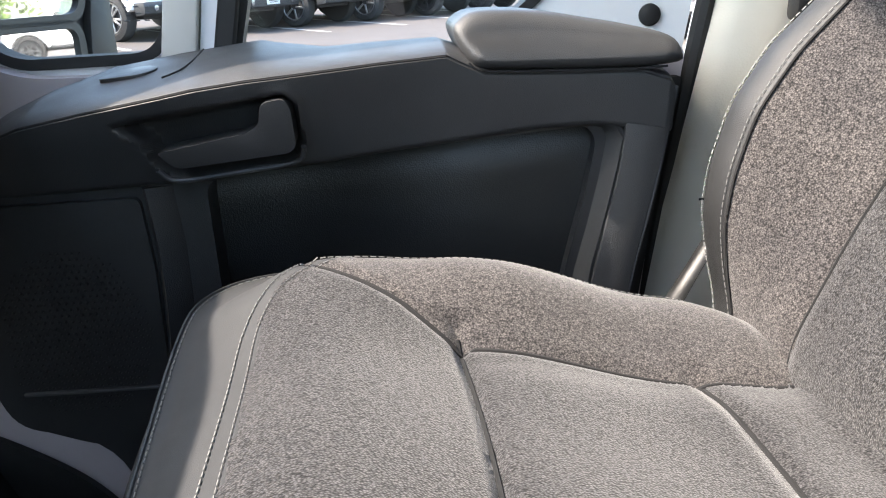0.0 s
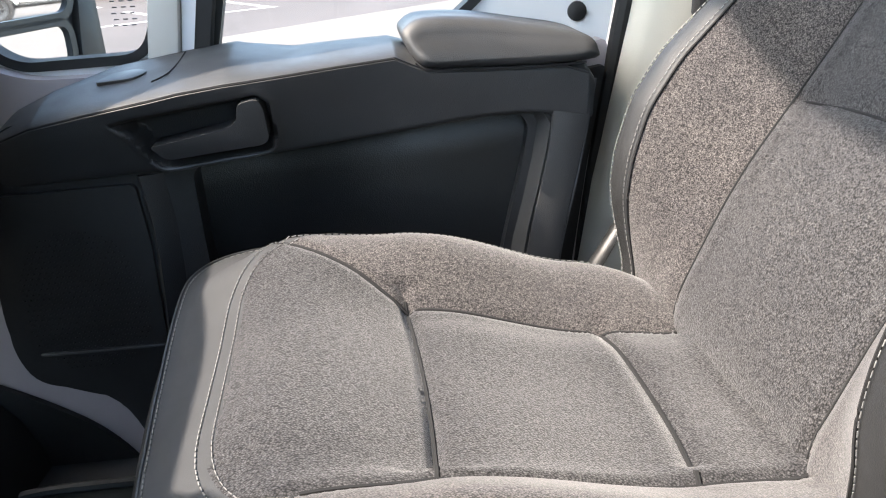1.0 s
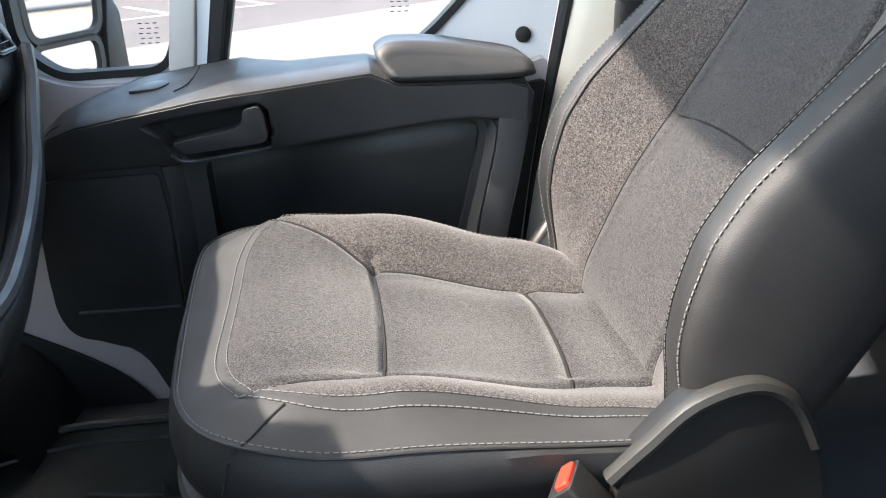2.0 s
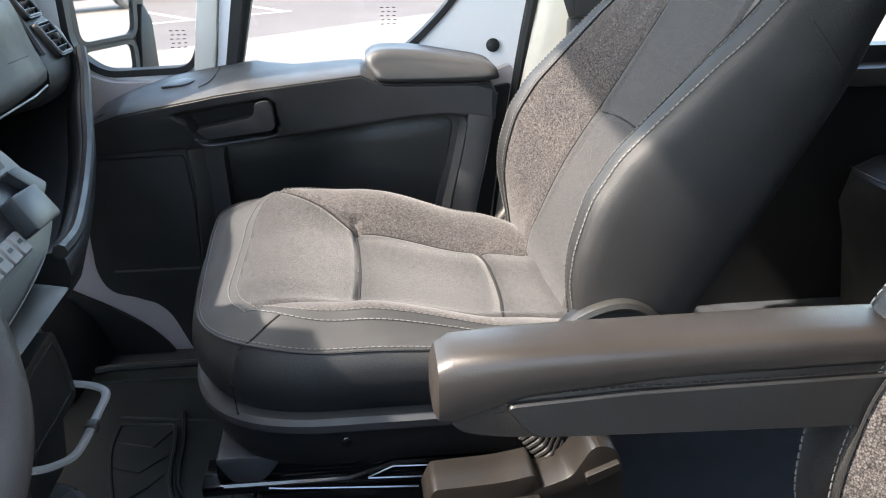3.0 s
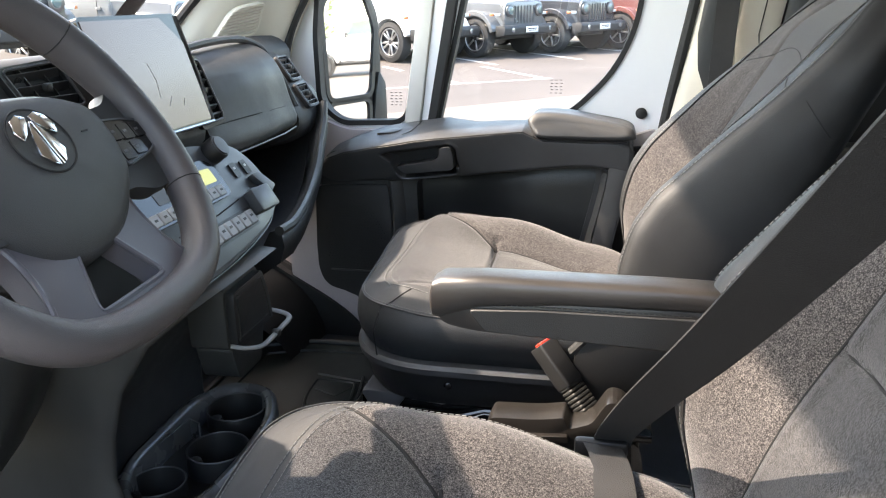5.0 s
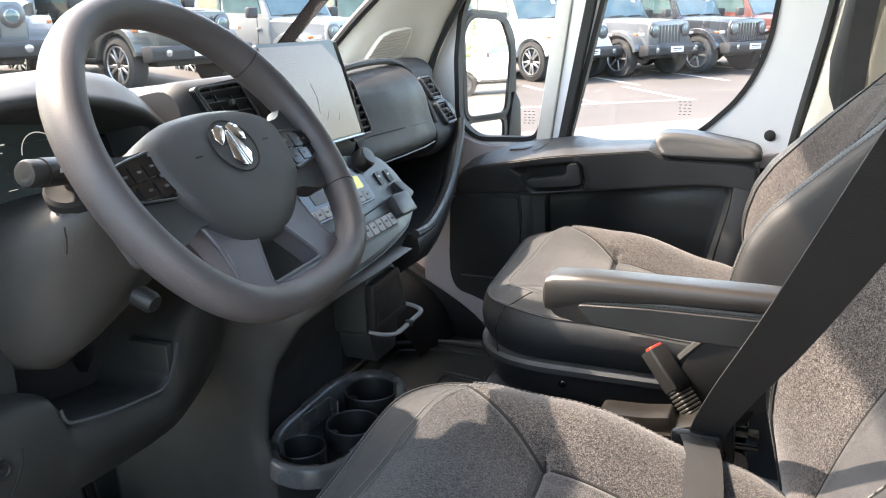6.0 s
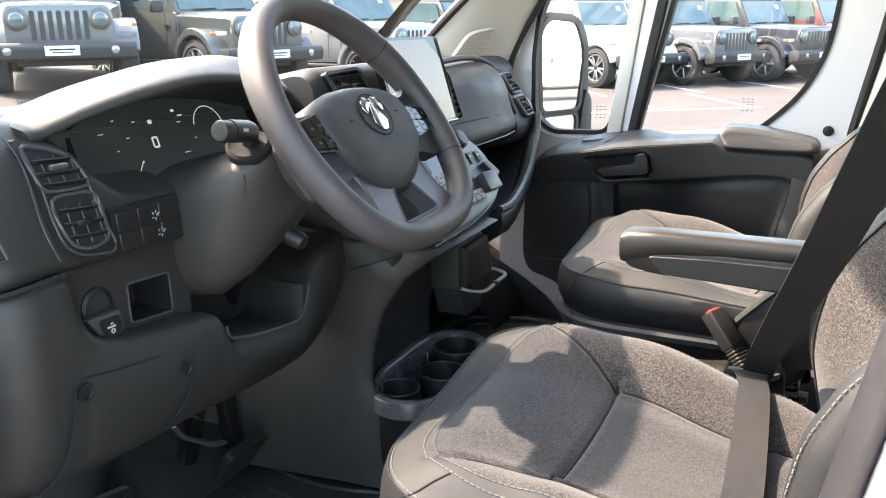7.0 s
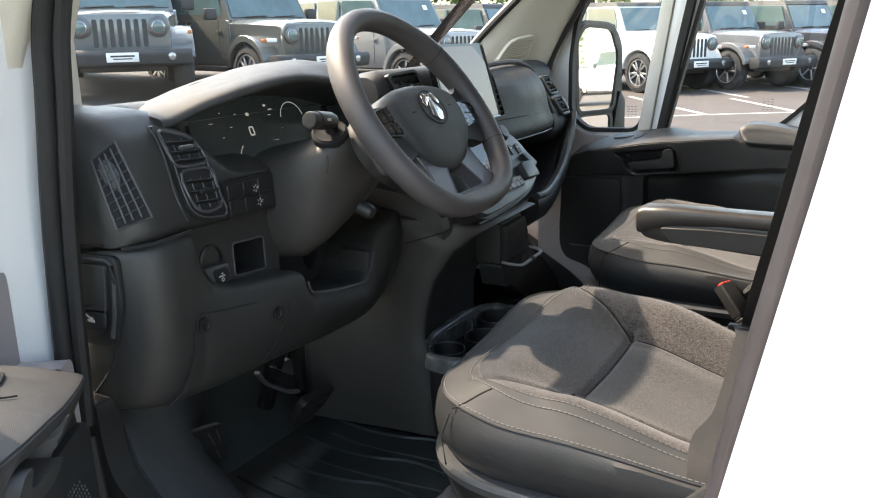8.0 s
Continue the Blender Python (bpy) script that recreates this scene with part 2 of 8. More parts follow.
def spline(pts, n=6):
    """A smooth line through points (Catmull-Rom)."""
    p = [Vector(q) for q in pts]
    out = []
    for i in range(len(p) - 1):
        a, b, c, d = p[max(i - 1, 0)], p[i], p[i + 1], p[min(i + 2, len(p) - 1)]
        for j in range(n):
            s = j / n
            out.append(0.5 * (2 * b + (c - a) * s + (2 * a - 5 * b + 4 * c - d) * s * s + (3 * b - a - 3 * c + d) * s ** 3))
    return out + [p[-1]]


def tube(path, r, seg=8, closed=False, flat=1.0, up=(0, 0, 1)):
    """A tube along a path; flat squeezes it along its second axis."""
    path = [Vector(p) for p in path]
    n = len(path)
    rings = []
    for i, p in enumerate(path):
        d = (path[(i + 1) % n] - path[i - 1]) if closed else (path[min(i + 1, n - 1)] - path[max(i - 1, 0)])
        d.normalize()
        u = d.cross(Vector(up))
        u = u.normalized() if u.length > 1e-4 else d.orthogonal().normalized()
        v = u.cross(d)
        k = r[i] if isinstance(r, (list, tuple)) else r
        rings.append([p + u * k * math.cos(2 * math.pi * j / seg) + v * k * flat * math.sin(2 * math.pi * j / seg) for j in range(seg)])
    if closed:
        rings.append(rings[0])
    return loft(rings, True, not closed)


def lathe(profile, seg=24, m=None):
    """A turned body round the local z axis from (radius, height) pairs."""
    rings = [[(r * math.cos(2 * math.pi * j / seg), r * math.sin(2 * math.pi * j / seg), z) for j in range(seg)] for r, z in profile]
    bm = loft(rings, True, True)
    if m is not None:
        bm.transform(m)
    return bm


def dashes(bm, path, gap=0.008, size=0.005, r=0.0009, lift=0.0008):
    """Sewn stitches along a path, joined into bm."""
    path = [Vector(p) for p in path]
    acc, nxt = 0.0, 0.0
    verts, faces = [], []
    for a, b in zip(path, path[1:]):
        d = b - a
        ln = d.length
        if ln < 1e-6:
            continue
        d /= ln
        s = d.cross(Vector((0.3, 0.2, 1))).normalized() * r
        h = s.cross(d).normalized() * r
        while nxt < acc + ln:
            c = a + d * (nxt - acc)
            e = d * size * 0.5
            k = len(verts)
            verts += [c - e + s, c - e + h, c - e - s, c - e - h, c + e + s, c + e + h, c + e - s, c + e - h]
            faces += [(k, k + 1, k + 5, k + 4), (k + 1, k + 2, k + 6, k + 5), (k + 2, k + 3, k + 7, k + 6), (k + 3, k, k + 4, k + 7), (k, k + 3, k + 2, k + 1), (k + 4, k + 5, k + 6, k + 7)]
            nxt += gap
        acc += ln
    return absorb(bm, to_bm(verts, faces))


def sm(a, b, x):
    """Smooth step from 0 at a to 1 at b."""
    s = min(1.0, max(0.0, (x - a) / (b - a)))
    return s * s * (3 - 2 * s)


def smooth_loop(pts, n=4):
    out = []
    m = len(pts)
    for i in range(m):
        a, b, c, d = (Vector(pts[(i + k) % m]) for k in (-1, 0, 1, 2))
        for j in range(n):
            q = j / n
            p = 0.5 * (2 * b + (c - a) * q + (2 * a - 5 * b + 4 * c - d) * q * q + (3 * b - a - 3 * c + d) * q ** 3)
            out.append((p.x, p.y))
    return out


# ---- seats ----
def resample(poly, n):
    p = [Vector(q) for q in poly]
    p.append(p[0])
    ln = [0.0]
    for a, b in zip(p, p[1:]):
        ln.append(ln[-1] + (b - a).length)
    out, k = [], 0
    for i in range(n):
        s = ln[-1] * i / n
        while ln[k + 1] < s:
            k += 1
        f = (s - ln[k]) / max(1e-9, ln[k + 1] - ln[k])
        out.append(p[k].lerp(p[k + 1], f))
    return out


def inside(x, y, x0, x1, hw, r):
    """How far the point lies inside a rounded rectangle (negative: outside)."""
    cx, hx = (x0 + x1) / 2, (x1 - x0) / 2
    qx, qy = abs(x - cx) - hx + r, abs(y) - hw + r
    return -(math.hypot(max(qx, 0), max(qy, 0)) + min(max(qx, qy), 0) - r)


def gauss(x, w):
    return math.exp(-(x / w) ** 2)


SEAT_HW, SEAT_X0, SEAT_X1 = 0.276, -0.208, 0.33


def bolster_line(x, y):
    if y < 0:
        return 0.164 - 0.22 * min(x, 0.0) - 0.06 * max(x, 0.0)
    return 0.128 - 0.66 * min(x, 0.0) - 0.06 * max(x, 0.0)


def cross_seam(y):
    return 0.003 + 0.005 * (1 - (y / 0.14) ** 2)


def rear_seam(y):
    return 0.197 + 0.014 * (1 - (y / 0.15) ** 2)


def cushion_top(x, y):
    a = abs(y)
    keys = ((-0.206, 0.474), (-0.12, 0.482), (0.0, 0.464), (0.2, 0.430), (0.33, 0.420))
    z = keys[-1][1]
    for (xa, za), (xb, zb) in zip(keys, keys[1:]):
        if x <= xb:
            z = za + (zb - za) * sm(xa, xb, x)
            break
    # the bolster towards the door swells early and falls away to the rear, with a valley along its seam
    if y > 0:
        z += (0.014 + 0.029 * sm(-0.20, 0.0, x)) * gauss(a - 0.205, 0.068) * (1 - 0.55 * sm(0.05, 0.27, x))
        z += 0.011 * gauss(x + 0.165, 0.06) * sm(0.02, 0.20, y)
        z -= 0.011 * gauss(a - bolster_line(x, y), 0.035) * sm(-0.06, 0.05, x)
    else:
        z += 0.032 * sm(-0.20, 0.02, x) * gauss(a - 0.215, 0.05) * (1 - 0.3 * sm(0.1, 0.3, x))
    z += 0.010 * gauss(x + 0.09, 0.07) * (1 - sm(0.10, 0.2, a))
    z -= 0.006 * (1 - sm(0.0, 0.14, a)) * sm(0.0, 0.06, x)
    if a < 0.15:
        z -= 0.009 * gauss(x - cross_seam(y), 0.006) + 0.006 * gauss(x - cross_seam(y), 0.028)
    if a < 0.13:
        z -= 0.006 * gauss(x - rear_seam(y), 0.008)
    if x > -0.14:
        z -= 0.007 * gauss(a - bolster_line(x, y), 0.006) * (1 if x > 0 else 0.7)
    d = inside(x, y, SEAT_X0, SEAT_X1, SEAT_HW, 0.13)
    ez = 0.463 - 0.016 * sm(0.0, 0.33, x) + sm(0.0, 0.2, y) * (0.018 * (1 - sm(-0.16, 0.05, x)) - 0.036 * sm(0.03, 0.25, x))
    z = ez + (z - ez) * sm(-0.012, 0.062, d) - 0.004 * (1 - sm(-0.004, 0.012, d))
    return z


def cushion_part(x, y):
    d = inside(x, y, -0.154, 0.42, 0.222, 0.10)
    if d < 0:
        return "border"
    if abs(y) > bolster_line(x, y):
        return "bolster_inner" if y < 0 else "bolster_outer"
    if x < cross_seam(y):
        return "front_panel"
    return "middle_panel" if x < rear_seam(y) else "rear_panel"


def split_mesh(verts, faces, key):
    """Sorts faces by their key into bmeshes."""
    sets = {}
    for f in faces:
        c = sum((Vector(verts[i]) for i in f), Vector()) / len(f)
        sets.setdefault(key(c, f), []).append(f)
    out = {}
    for k, fs in sets.items():
        ids = sorted({i for f in fs for i in f})
        back = {i: j for j, i in enumerate(ids)}
        out[k] = to_bm([verts[i] for i in ids], [tuple(back[i] for i in f) for f in fs])
    return out


def seat_cushion(seat):
    cush = new("cushion")
    cush.parent = seat
    out = resample(rounded([(SEAT_X0 + 0.012, -SEAT_HW), (SEAT_X0 - 0.020, 0.06), (SEAT_X0 - 0.014, SEAT_HW + 0.006), (SEAT_X1, SEAT_HW), (SEAT_X1, -SEAT_HW)], [0.16, 0.12, 0.11, 0.06, 0.06], 12), 260)
    cx = 0.05

    def ring(off, z):
        k = []
        for p in out:
            d = Vector((p.x - cx, p.y))
            e = d * (1 - off / d.length)
            k.append((cx + e.x, e.y, z))
        return k
    # side skirt
    edge = [(cx + (p.x - cx) * 0.988, p.y * 0.988) for p in out]
    edge = [(x, y, cushion_top(x, y) - 0.001) for x, y in edge]
    low = [[(x, y, min(z, e[2] - 0.003 * (6 - k))) for (x, y, z), e in zip(r, edge)] for k, r in enumerate((ring(0.016, 0.372), ring(0.006, 0.385), ring(-0.005, 0.405), ring(-0.008, 0.425), ring(-0.0065, 0.438), ring(-0.004, 0.450)))] + [edge]
    part("skirt", loft(low, True, False), M_SKIRT, cush, "dark grey vinyl side skirt")
    rows = 58
    verts, faces = [], []
    n = len(out)
    for j in range(rows + 1):
        s = 1 - (j / rows) ** 1.0
        for p in out:
            x, y = cx + (p.x - cx) * s * 0.988, p.y * s * 0.988
            verts.append((x, y, cushion_top(x, y)))
    for j in range(rows):
        for i in range(n):
            a, b = j * n + i, j * n + (i + 1) % n
            faces.append((a, b, b + n, a + n))
    look_up = {"border": M_BORDER, "bolster_inner": M_FAB_B, "bolster_outer": M_FAB_B}
    for k, bm in sorted(split_mesh(verts, faces, lambda c, f: cushion_part(c.x, c.y)).items()):
        part(k, bm, look_up.get(k, M_FAB), cush)
    # piping round the top edge, seams and stitches
    top = [(cx + (p.x - cx) * 0.99, p.y * 0.99) for p in out]
    part("piping", tube([(x, y, cushion_top(x, y) + 0.0004) for x, y in top], 0.0016, 6, True), M_SIDE, cush)
    seam = bmesh.new()
    lines = [[(cross_seam(y), y) for y in np.linspace(-0.162, 0.138, 28)], [(rear_seam(y), y) for y in np.linspace(-0.152, 0.116, 24)]]
    for sgn in (-1, 1):
        lines.append([(x, sgn * bolster_line(x, sgn)) for x in np.linspace(-0.125 if sgn > 0 else -0.09, 0.30, 40)])
    for ln in lines:
        absorb(seam, tube([(x, y, cushion_top(x, y) + 0.0002) for x, y in ln], 0.0026, 6))
    part("seams", seam, M_SEWN, cush, "dark sewn seams")
    st = bmesh.new()
    for hw, x0, r in ((0.224, -0.156, 0.10), (0.236, -0.168, 0.11)):
        o = resample(rounded([(x0, -hw), (x0, hw), (0.6, hw), (0.6, -hw)], [r * 1.35, r * 1.35, 0.01, 0.01], 12), 300)
        o = [p for p in o if p.x < 0.29]
        k = max(range(len(o)), key=lambda i: (o[i] - o[i - 1]).length)
        o = o[k:] + o[:k]
        dashes(st, [(p.x, p.y, cushion_top(p.x, p.y) + 0.0012) for p in o], 0.0075, 0.0052, 0.0007 if hw > 0.23 else 0.0005)
    k = max(range(len(out)), key=lambda i: out[i].x)
    loop = [p for p in out[k:] + out[:k] if p.x < 0.31 and not (p.y > 0.20 and p.x > -0.14)]
    dashes(st, [(cx + (p.x - cx) * 0.976, p.y * 0.976, cushion_top(cx + (p.x - cx) * 0.976, p.y * 0.976) + 0.0012) for p in loop], 0.0075, 0.0048, 0.0006)
    tagged(part("stitching", st, M_STITCH, cush), "pale double stitching", kind="stuff")
    for sgn in (-1, 1):
        cut = bmesh.new()
        absorb(cut, tube([(-0.140, sgn * 0.258, cushion_top(-0.140, sgn * 0.258) - 0.004), (-0.149, sgn * 0.2665, 0.425), (-0.146, sgn * 0.260, 0.378)], 0.0014, 5))
        absorb(cut, tube([(x, sgn * y, cushion_top(x, sgn * y) + 0.0003) for x, y in ((-0.138, 0.256), (-0.120, 0.247), (-0.105, 0.236), (-0.09, 0.226))], 0.0014, 5))
        part("corner_seam", cut, M_SEWN, cush)
    # grey lip and plastic valance below the cushion
    part("lip", loft([ring(0.022, 0.377), ring(-0.003, 0.375), ring(-0.008, 0.368), ring(-0.006, 0.357), ring(0.004, 0.353)], True, False), M_LIP, seat, "satin grey plastic lip")
    val = loft([ring(0.004, 0.356), ring(0.008, 0.33), ring(0.016, 0.305), ring(0.026, 0.290), ring(0.05, 0.288)], True, False)
    part("valance", val, M_BLACK, seat, "black plastic seat valance")
    return cush


BACK_O, BACK_U, BACK_N = Vector((0.305, 0, 0.385)), Vector((0.485, 0, 0.8745)), Vector((-0.8745, 0, 0.485))


def back_point(s, y, f):
    return BACK_O + BACK_U * s + Vector((0, y, 0)) + BACK_N * f


EDGE_KEYS = ((-0.02, 0.026), (0.03, 0.050), (0.06, 0.076), (0.10, 0.108), (0.14, 0.125), (0.20, 0.139), (0.26, 0.136), (0.32, 0.119), (0.40, 0.095), (0.49, 0.063), (0.60, 0.030), (0.72, 0.0))
CROSS_S = 0.285


def back_edge(s):
    """How far the side bolsters stand forward at their stitched edge."""
    for (a, fa), (b, fb) in zip(EDGE_KEYS, EDGE_KEYS[1:]):
        if s <= b:
            return fa + (fb - fa) * (s - a) / (b - a)
    return EDGE_KEYS[-1][1]


def back_w(s):
    return 0.268 - 0.020 * (1 - sm(-0.02, 0.08, s)) - 0.022 * sm(0.42, 0.56, s) - 0.07 * sm(0.54, 0.72, s)


def back_seam(s):
    return 0.133 - 0.006 * sm(0.3, 0.5, s)


def back_front(s, y):
    a, w = abs(y), back_w(s)
    e = (back_edge(s - 0.012) + 2 * back_edge(s) + back_edge(s + 0.012)) / 4
    mid = 0.042 - 0.02 * (1 - sm(-0.02, 0.06, s)) + 0.008 * gauss(s - 0.18, 0.10) - 0.07 * sm(0.56, 0.74, s)
    k = sm(back_seam(s) - 0.03, w * 0.93, a)
    f = mid + (e + 0.004 - mid) * (0.55 * k + 0.45 * k * k) + 0.007 * gauss((a - 0.2) / 0.045, 1.0) * sm(0.05, 0.2, s)
    f -= 0.006 * gauss(a - back_seam(s), 0.007)
    if a < back_seam(s):
        f -= 0.005 * gauss(s - CROSS_S + 0.010 * (y / 0.12) ** 2, 0.007)
    f -= 0.005 * sm(0.94, 1.0, a / w) ** 2
    return f


def seat_back(seat):
    back = new("backrest")
    back.parent = seat
    nf, n = 96, 90
    verts, faces = [], []
    for j in range(n + 1):
        s = -0.02 + 0.74 * j / n
        w = back_w(s)
        ring = [back_point(s, y, back_front(s, y)) for y in (w * math.sin((i / nf - 0.5) * math.pi * 0.86) / math.sin(0.43 * math.pi) for i in range(nf + 1))]
        e, r = back_front(s, w), -0.046 + 0.012 * gauss(s, 0.10)
        side = [(w + 0.006, e - 0.005), (w + 0.011, e - 0.014)] + [(w + 0.014 + 0.008 * math.sin(q * 2.6), e - 0.026 + (r + 0.024 - e + 0.026) * q) for q in (0.0, 0.15, 0.3, 0.45, 0.6, 0.75, 0.9, 1.0)] + [(w + 0.012, r + 0.010), (w + 0.002, r + 0.002), (w - 0.02, r - 0.003), (w * 0.6, r - 0.012), (w * 0.2, r - 0.015)]
        ring += [back_point(s, y, f) for y, f in side] + [back_point(s, -y, f) for y, f in reversed(side)]
        verts += ring
    m = len(ring)
    for j in range(n):
        for i in range(m):
            a, b = j * m + i, j * m + (i + 1) % m
            faces.append((a, b, b + m, a + m))
    faces.append(tuple(range(m)))
    faces.append(tuple(range(n * m + m - 1, n * m - 1, -1)))

    def key(c, f):
        s = (c - BACK_O).dot(BACK_U)
        a = abs(c.y)
        i = min(k % m for k in f)
        if len(f) > 4 or i >= nf or max(k % m for k in f) > nf or a > 0.815 * back_w(s):
            return "side"
        if a > back_seam(s):
            return "bolster_inner" if c.y < 0 else "bolster_outer"
        return "centre_lower" if s < CROSS_S - 0.010 * (c.y / 0.12) ** 2 else "centre_upper"
    mats = {"side": M_SIDE, "bolster_inner": M_FAB_B, "bolster_outer": M_FAB_B}
    for k, bm in sorted(split_mesh([tuple(v) for v in verts], faces, key).items()):
        part(k, bm, mats.get(k, M_FAB), back, sharp=60)
    st, sea = bmesh.new(), bmesh.new()
    for sgn in (-1, 1):
        for off, dark in ((0.817, 1), (0.838, 0), (0.978, 0)):
            ln = [back_point(s, sgn * off * back_w(s), back_front(s, off * back_w(s)) + 0.0018) for s in np.linspace(0.02, 0.68, 90)]
            if dark:
                absorb(sea, tube(ln, 0.0014, 5))
            else:
                dashes(st, ln, 0.0072, 0.0048, 0.0008 if off > 0.95 else 0.0005)
        absorb(sea, tube([back_point(s, sgn * back_seam(s), back_front(s, back_seam(s)) + 0.0004) for s in np.linspace(0.0, 0.66, 60)], 0.0016, 5))
        # shoulder seam
        absorb(sea, tube([back_point(0.50 - 0.015 * k, sgn * (back_w(0.5) * (0.86 + 0.13 * k)), back_front(0.5 - 0.015 * k, back_w(0.5) * (0.86 + 0.13 * k)) + 0.0001) for k in np.linspace(0, 1, 8)], 0.0008, 5))
        absorb(sea, tube([back_point(0.485 - 0.03 * q, sgn * (back_w(0.485 - 0.03 * q) + 0.0148 + 0.008 * math.sin(2.6 * q)), back_front(0.485 - 0.03 * q, back_w(0.485 - 0.03 * q)) * (1 - q) - 0.026 * (1 - q) - 0.022 * q) for q in np.linspace(0, 0.9, 10)], 0.0008, 5))
    absorb(sea, tube([back_point(CROSS_S - 0.010 * (y / 0.12) ** 2, y, back_front(CROSS_S - 0.010 * (y / 0.12) ** 2, y) + 0.0004) for y in np.linspace(-0.13, 0.13, 20)], 0.0015, 5))
    absorb(sea, tube([back_point(0.545 - 0.02 * (y / 0.12) ** 2, y, back_front(0.545 - 0.02 * (y / 0.12) ** 2, y) + 0.0004) for y in np.linspace(-0.20, 0.20, 20)], 0.0008, 5))
    part("seams", sea, M_SEWN, back, "dark sewn seams")
    tagged(part("stitching", st, M_STITCH, back), "pale double stitching", kind="stuff")
    return back


def make_seat():
    seat = thing("van_seat", "grey speckled cloth front seat with dark vinyl sides", "seat", (0, 0, 0), "front seats")
    seat_cushion(seat)
    seat_back(seat)
    for sgn in (-1, 1):
        if sgn < 0:
            cov = bmesh.new()
            prof = rounded([(0.190, 0.415), (0.228, 0.462), (0.262, 0.500), (0.312, 0.516), (0.352, 0.495), (0.385, 0.43), (0.40, 0.36), (0.22, 0.34)], 0.025, 4)
            absorb(cov, extrude(prof, sgn * 0.262, sgn * 0.300, XZ, 0.008, 2))
            c = part("recliner_cover", cov, M_BLACK, seat, "black plastic recliner cover")
            rim = tube(spline([(0.192, sgn * 0.290, 0.425), (0.224, sgn * 0.294, 0.462), (0.262, sgn * 0.296, 0.500), (0.312, sgn * 0.296, 0.514), (0.350, sgn * 0.296, 0.495), (0.378, sgn * 0.294, 0.445)], 6), 0.010, 8, flat=0.8)
            part("rim", rim, M_DASH, c)
        part("bolt", lathe([(0.0, 0.0), (0.007, 0.0), (0.007, 0.004), (0.004, 0.006), (0, 0.006)], 10, Matrix.Translation((-0.018, sgn * 0.268, 0.335)) @ pose(0, 0, 0, -90 * sgn, 0, 0)), M_BLKMETAL, seat)
        # slide rails on the riser
        r = bmesh.new()
        absorb(r, box((0.06, sgn * 0.20, 0.268), (0.50, 0.045, 0.03), 0.004))
        absorb(r, box((0.06, sgn * 0.20, 0.244), (0.54, 0.062, 0.016), 0.003))
        absorb(r, tube([(-0.18, sgn * 0.235, 0.255), (-0.02, sgn * 0.236, 0.255), (0.04, sgn * 0.237, 0.275), (0.28, sgn * 0.236, 0.275)], 0.004, 6))
        part("slide_rail", r, M_BLKMETAL, seat, "black painted steel slide rail")
    # bright tubes along the rails and levers: reflected light drawn as metal
    for pts in (((-0.091, 0.287), (-0.036, 0.282), (0.045, 0.303)), ((0.006, 0.254), (0.039, 0.269), (0.12, 0.265)), ((0.006, 0.253), (0.148, 0.246)), ((-0.123, 0.249), (-0.10, 0.246), (0.072, 0.234)), ((-0.092, 0.214), (0.037, 0.208)), ((-0.114, 0.206), (0.054, 0.195))):
        part("rail_edge", tube([(x, -0.2375, z) for x, z in pts], 0.0012, 5), M_SATIN, seat, "bright steel edge")
    for sgn in (-1, 1):
        side = [rounded([(-0.17, 0.105), (0.33, 0.105), (0.31, 0.236), (-0.14, 0.236)], 0.02, 3),
                rounded([(-0.02, 0.15), (0.20, 0.15), (0.18, 0.20), (0.02, 0.20)], 0.02, 4)]
        part("riser_side", plate(side, sgn * 0.215, sgn * 0.235, XZ), M_BLKMETAL, seat, "black painted steel riser side")
    part("riser_top", box((0.08, 0, 0.23), (0.46, 0.42, 0.012), 0.002), M_BLKMETAL, seat, "black painted steel riser top")
    part("riser_front", plate([rounded([(-0.21, 0.105), (0.21, 0.105), (0.20, 0.236), (-0.20, 0.236)], 0.02, 3), rounded([(-0.12, 0.14), (0.12, 0.14), (0.10, 0.20), (-0.10, 0.20)], 0.02, 4)], -0.15, -0.135, YZ), M_BLKMETAL, seat, "black painted steel riser front")
    foot = extrude(rounded([(-0.193, 0.29), (-0.17, 0.25), (-0.13, 0.25), (-0.10, 0.29)], 0.012, 3), -0.225, -0.16, XZ, 0.006, 2)
    part("valance_foot", foot, M_GREYTRIM, seat)
    return seat


passenger_seat = make_seat()
passenger_seat.location = (0.008, 0.4375, 0.0)
driver_seat = copy_thing(passenger_seat, pose(0.090, -0.485, 0.018))


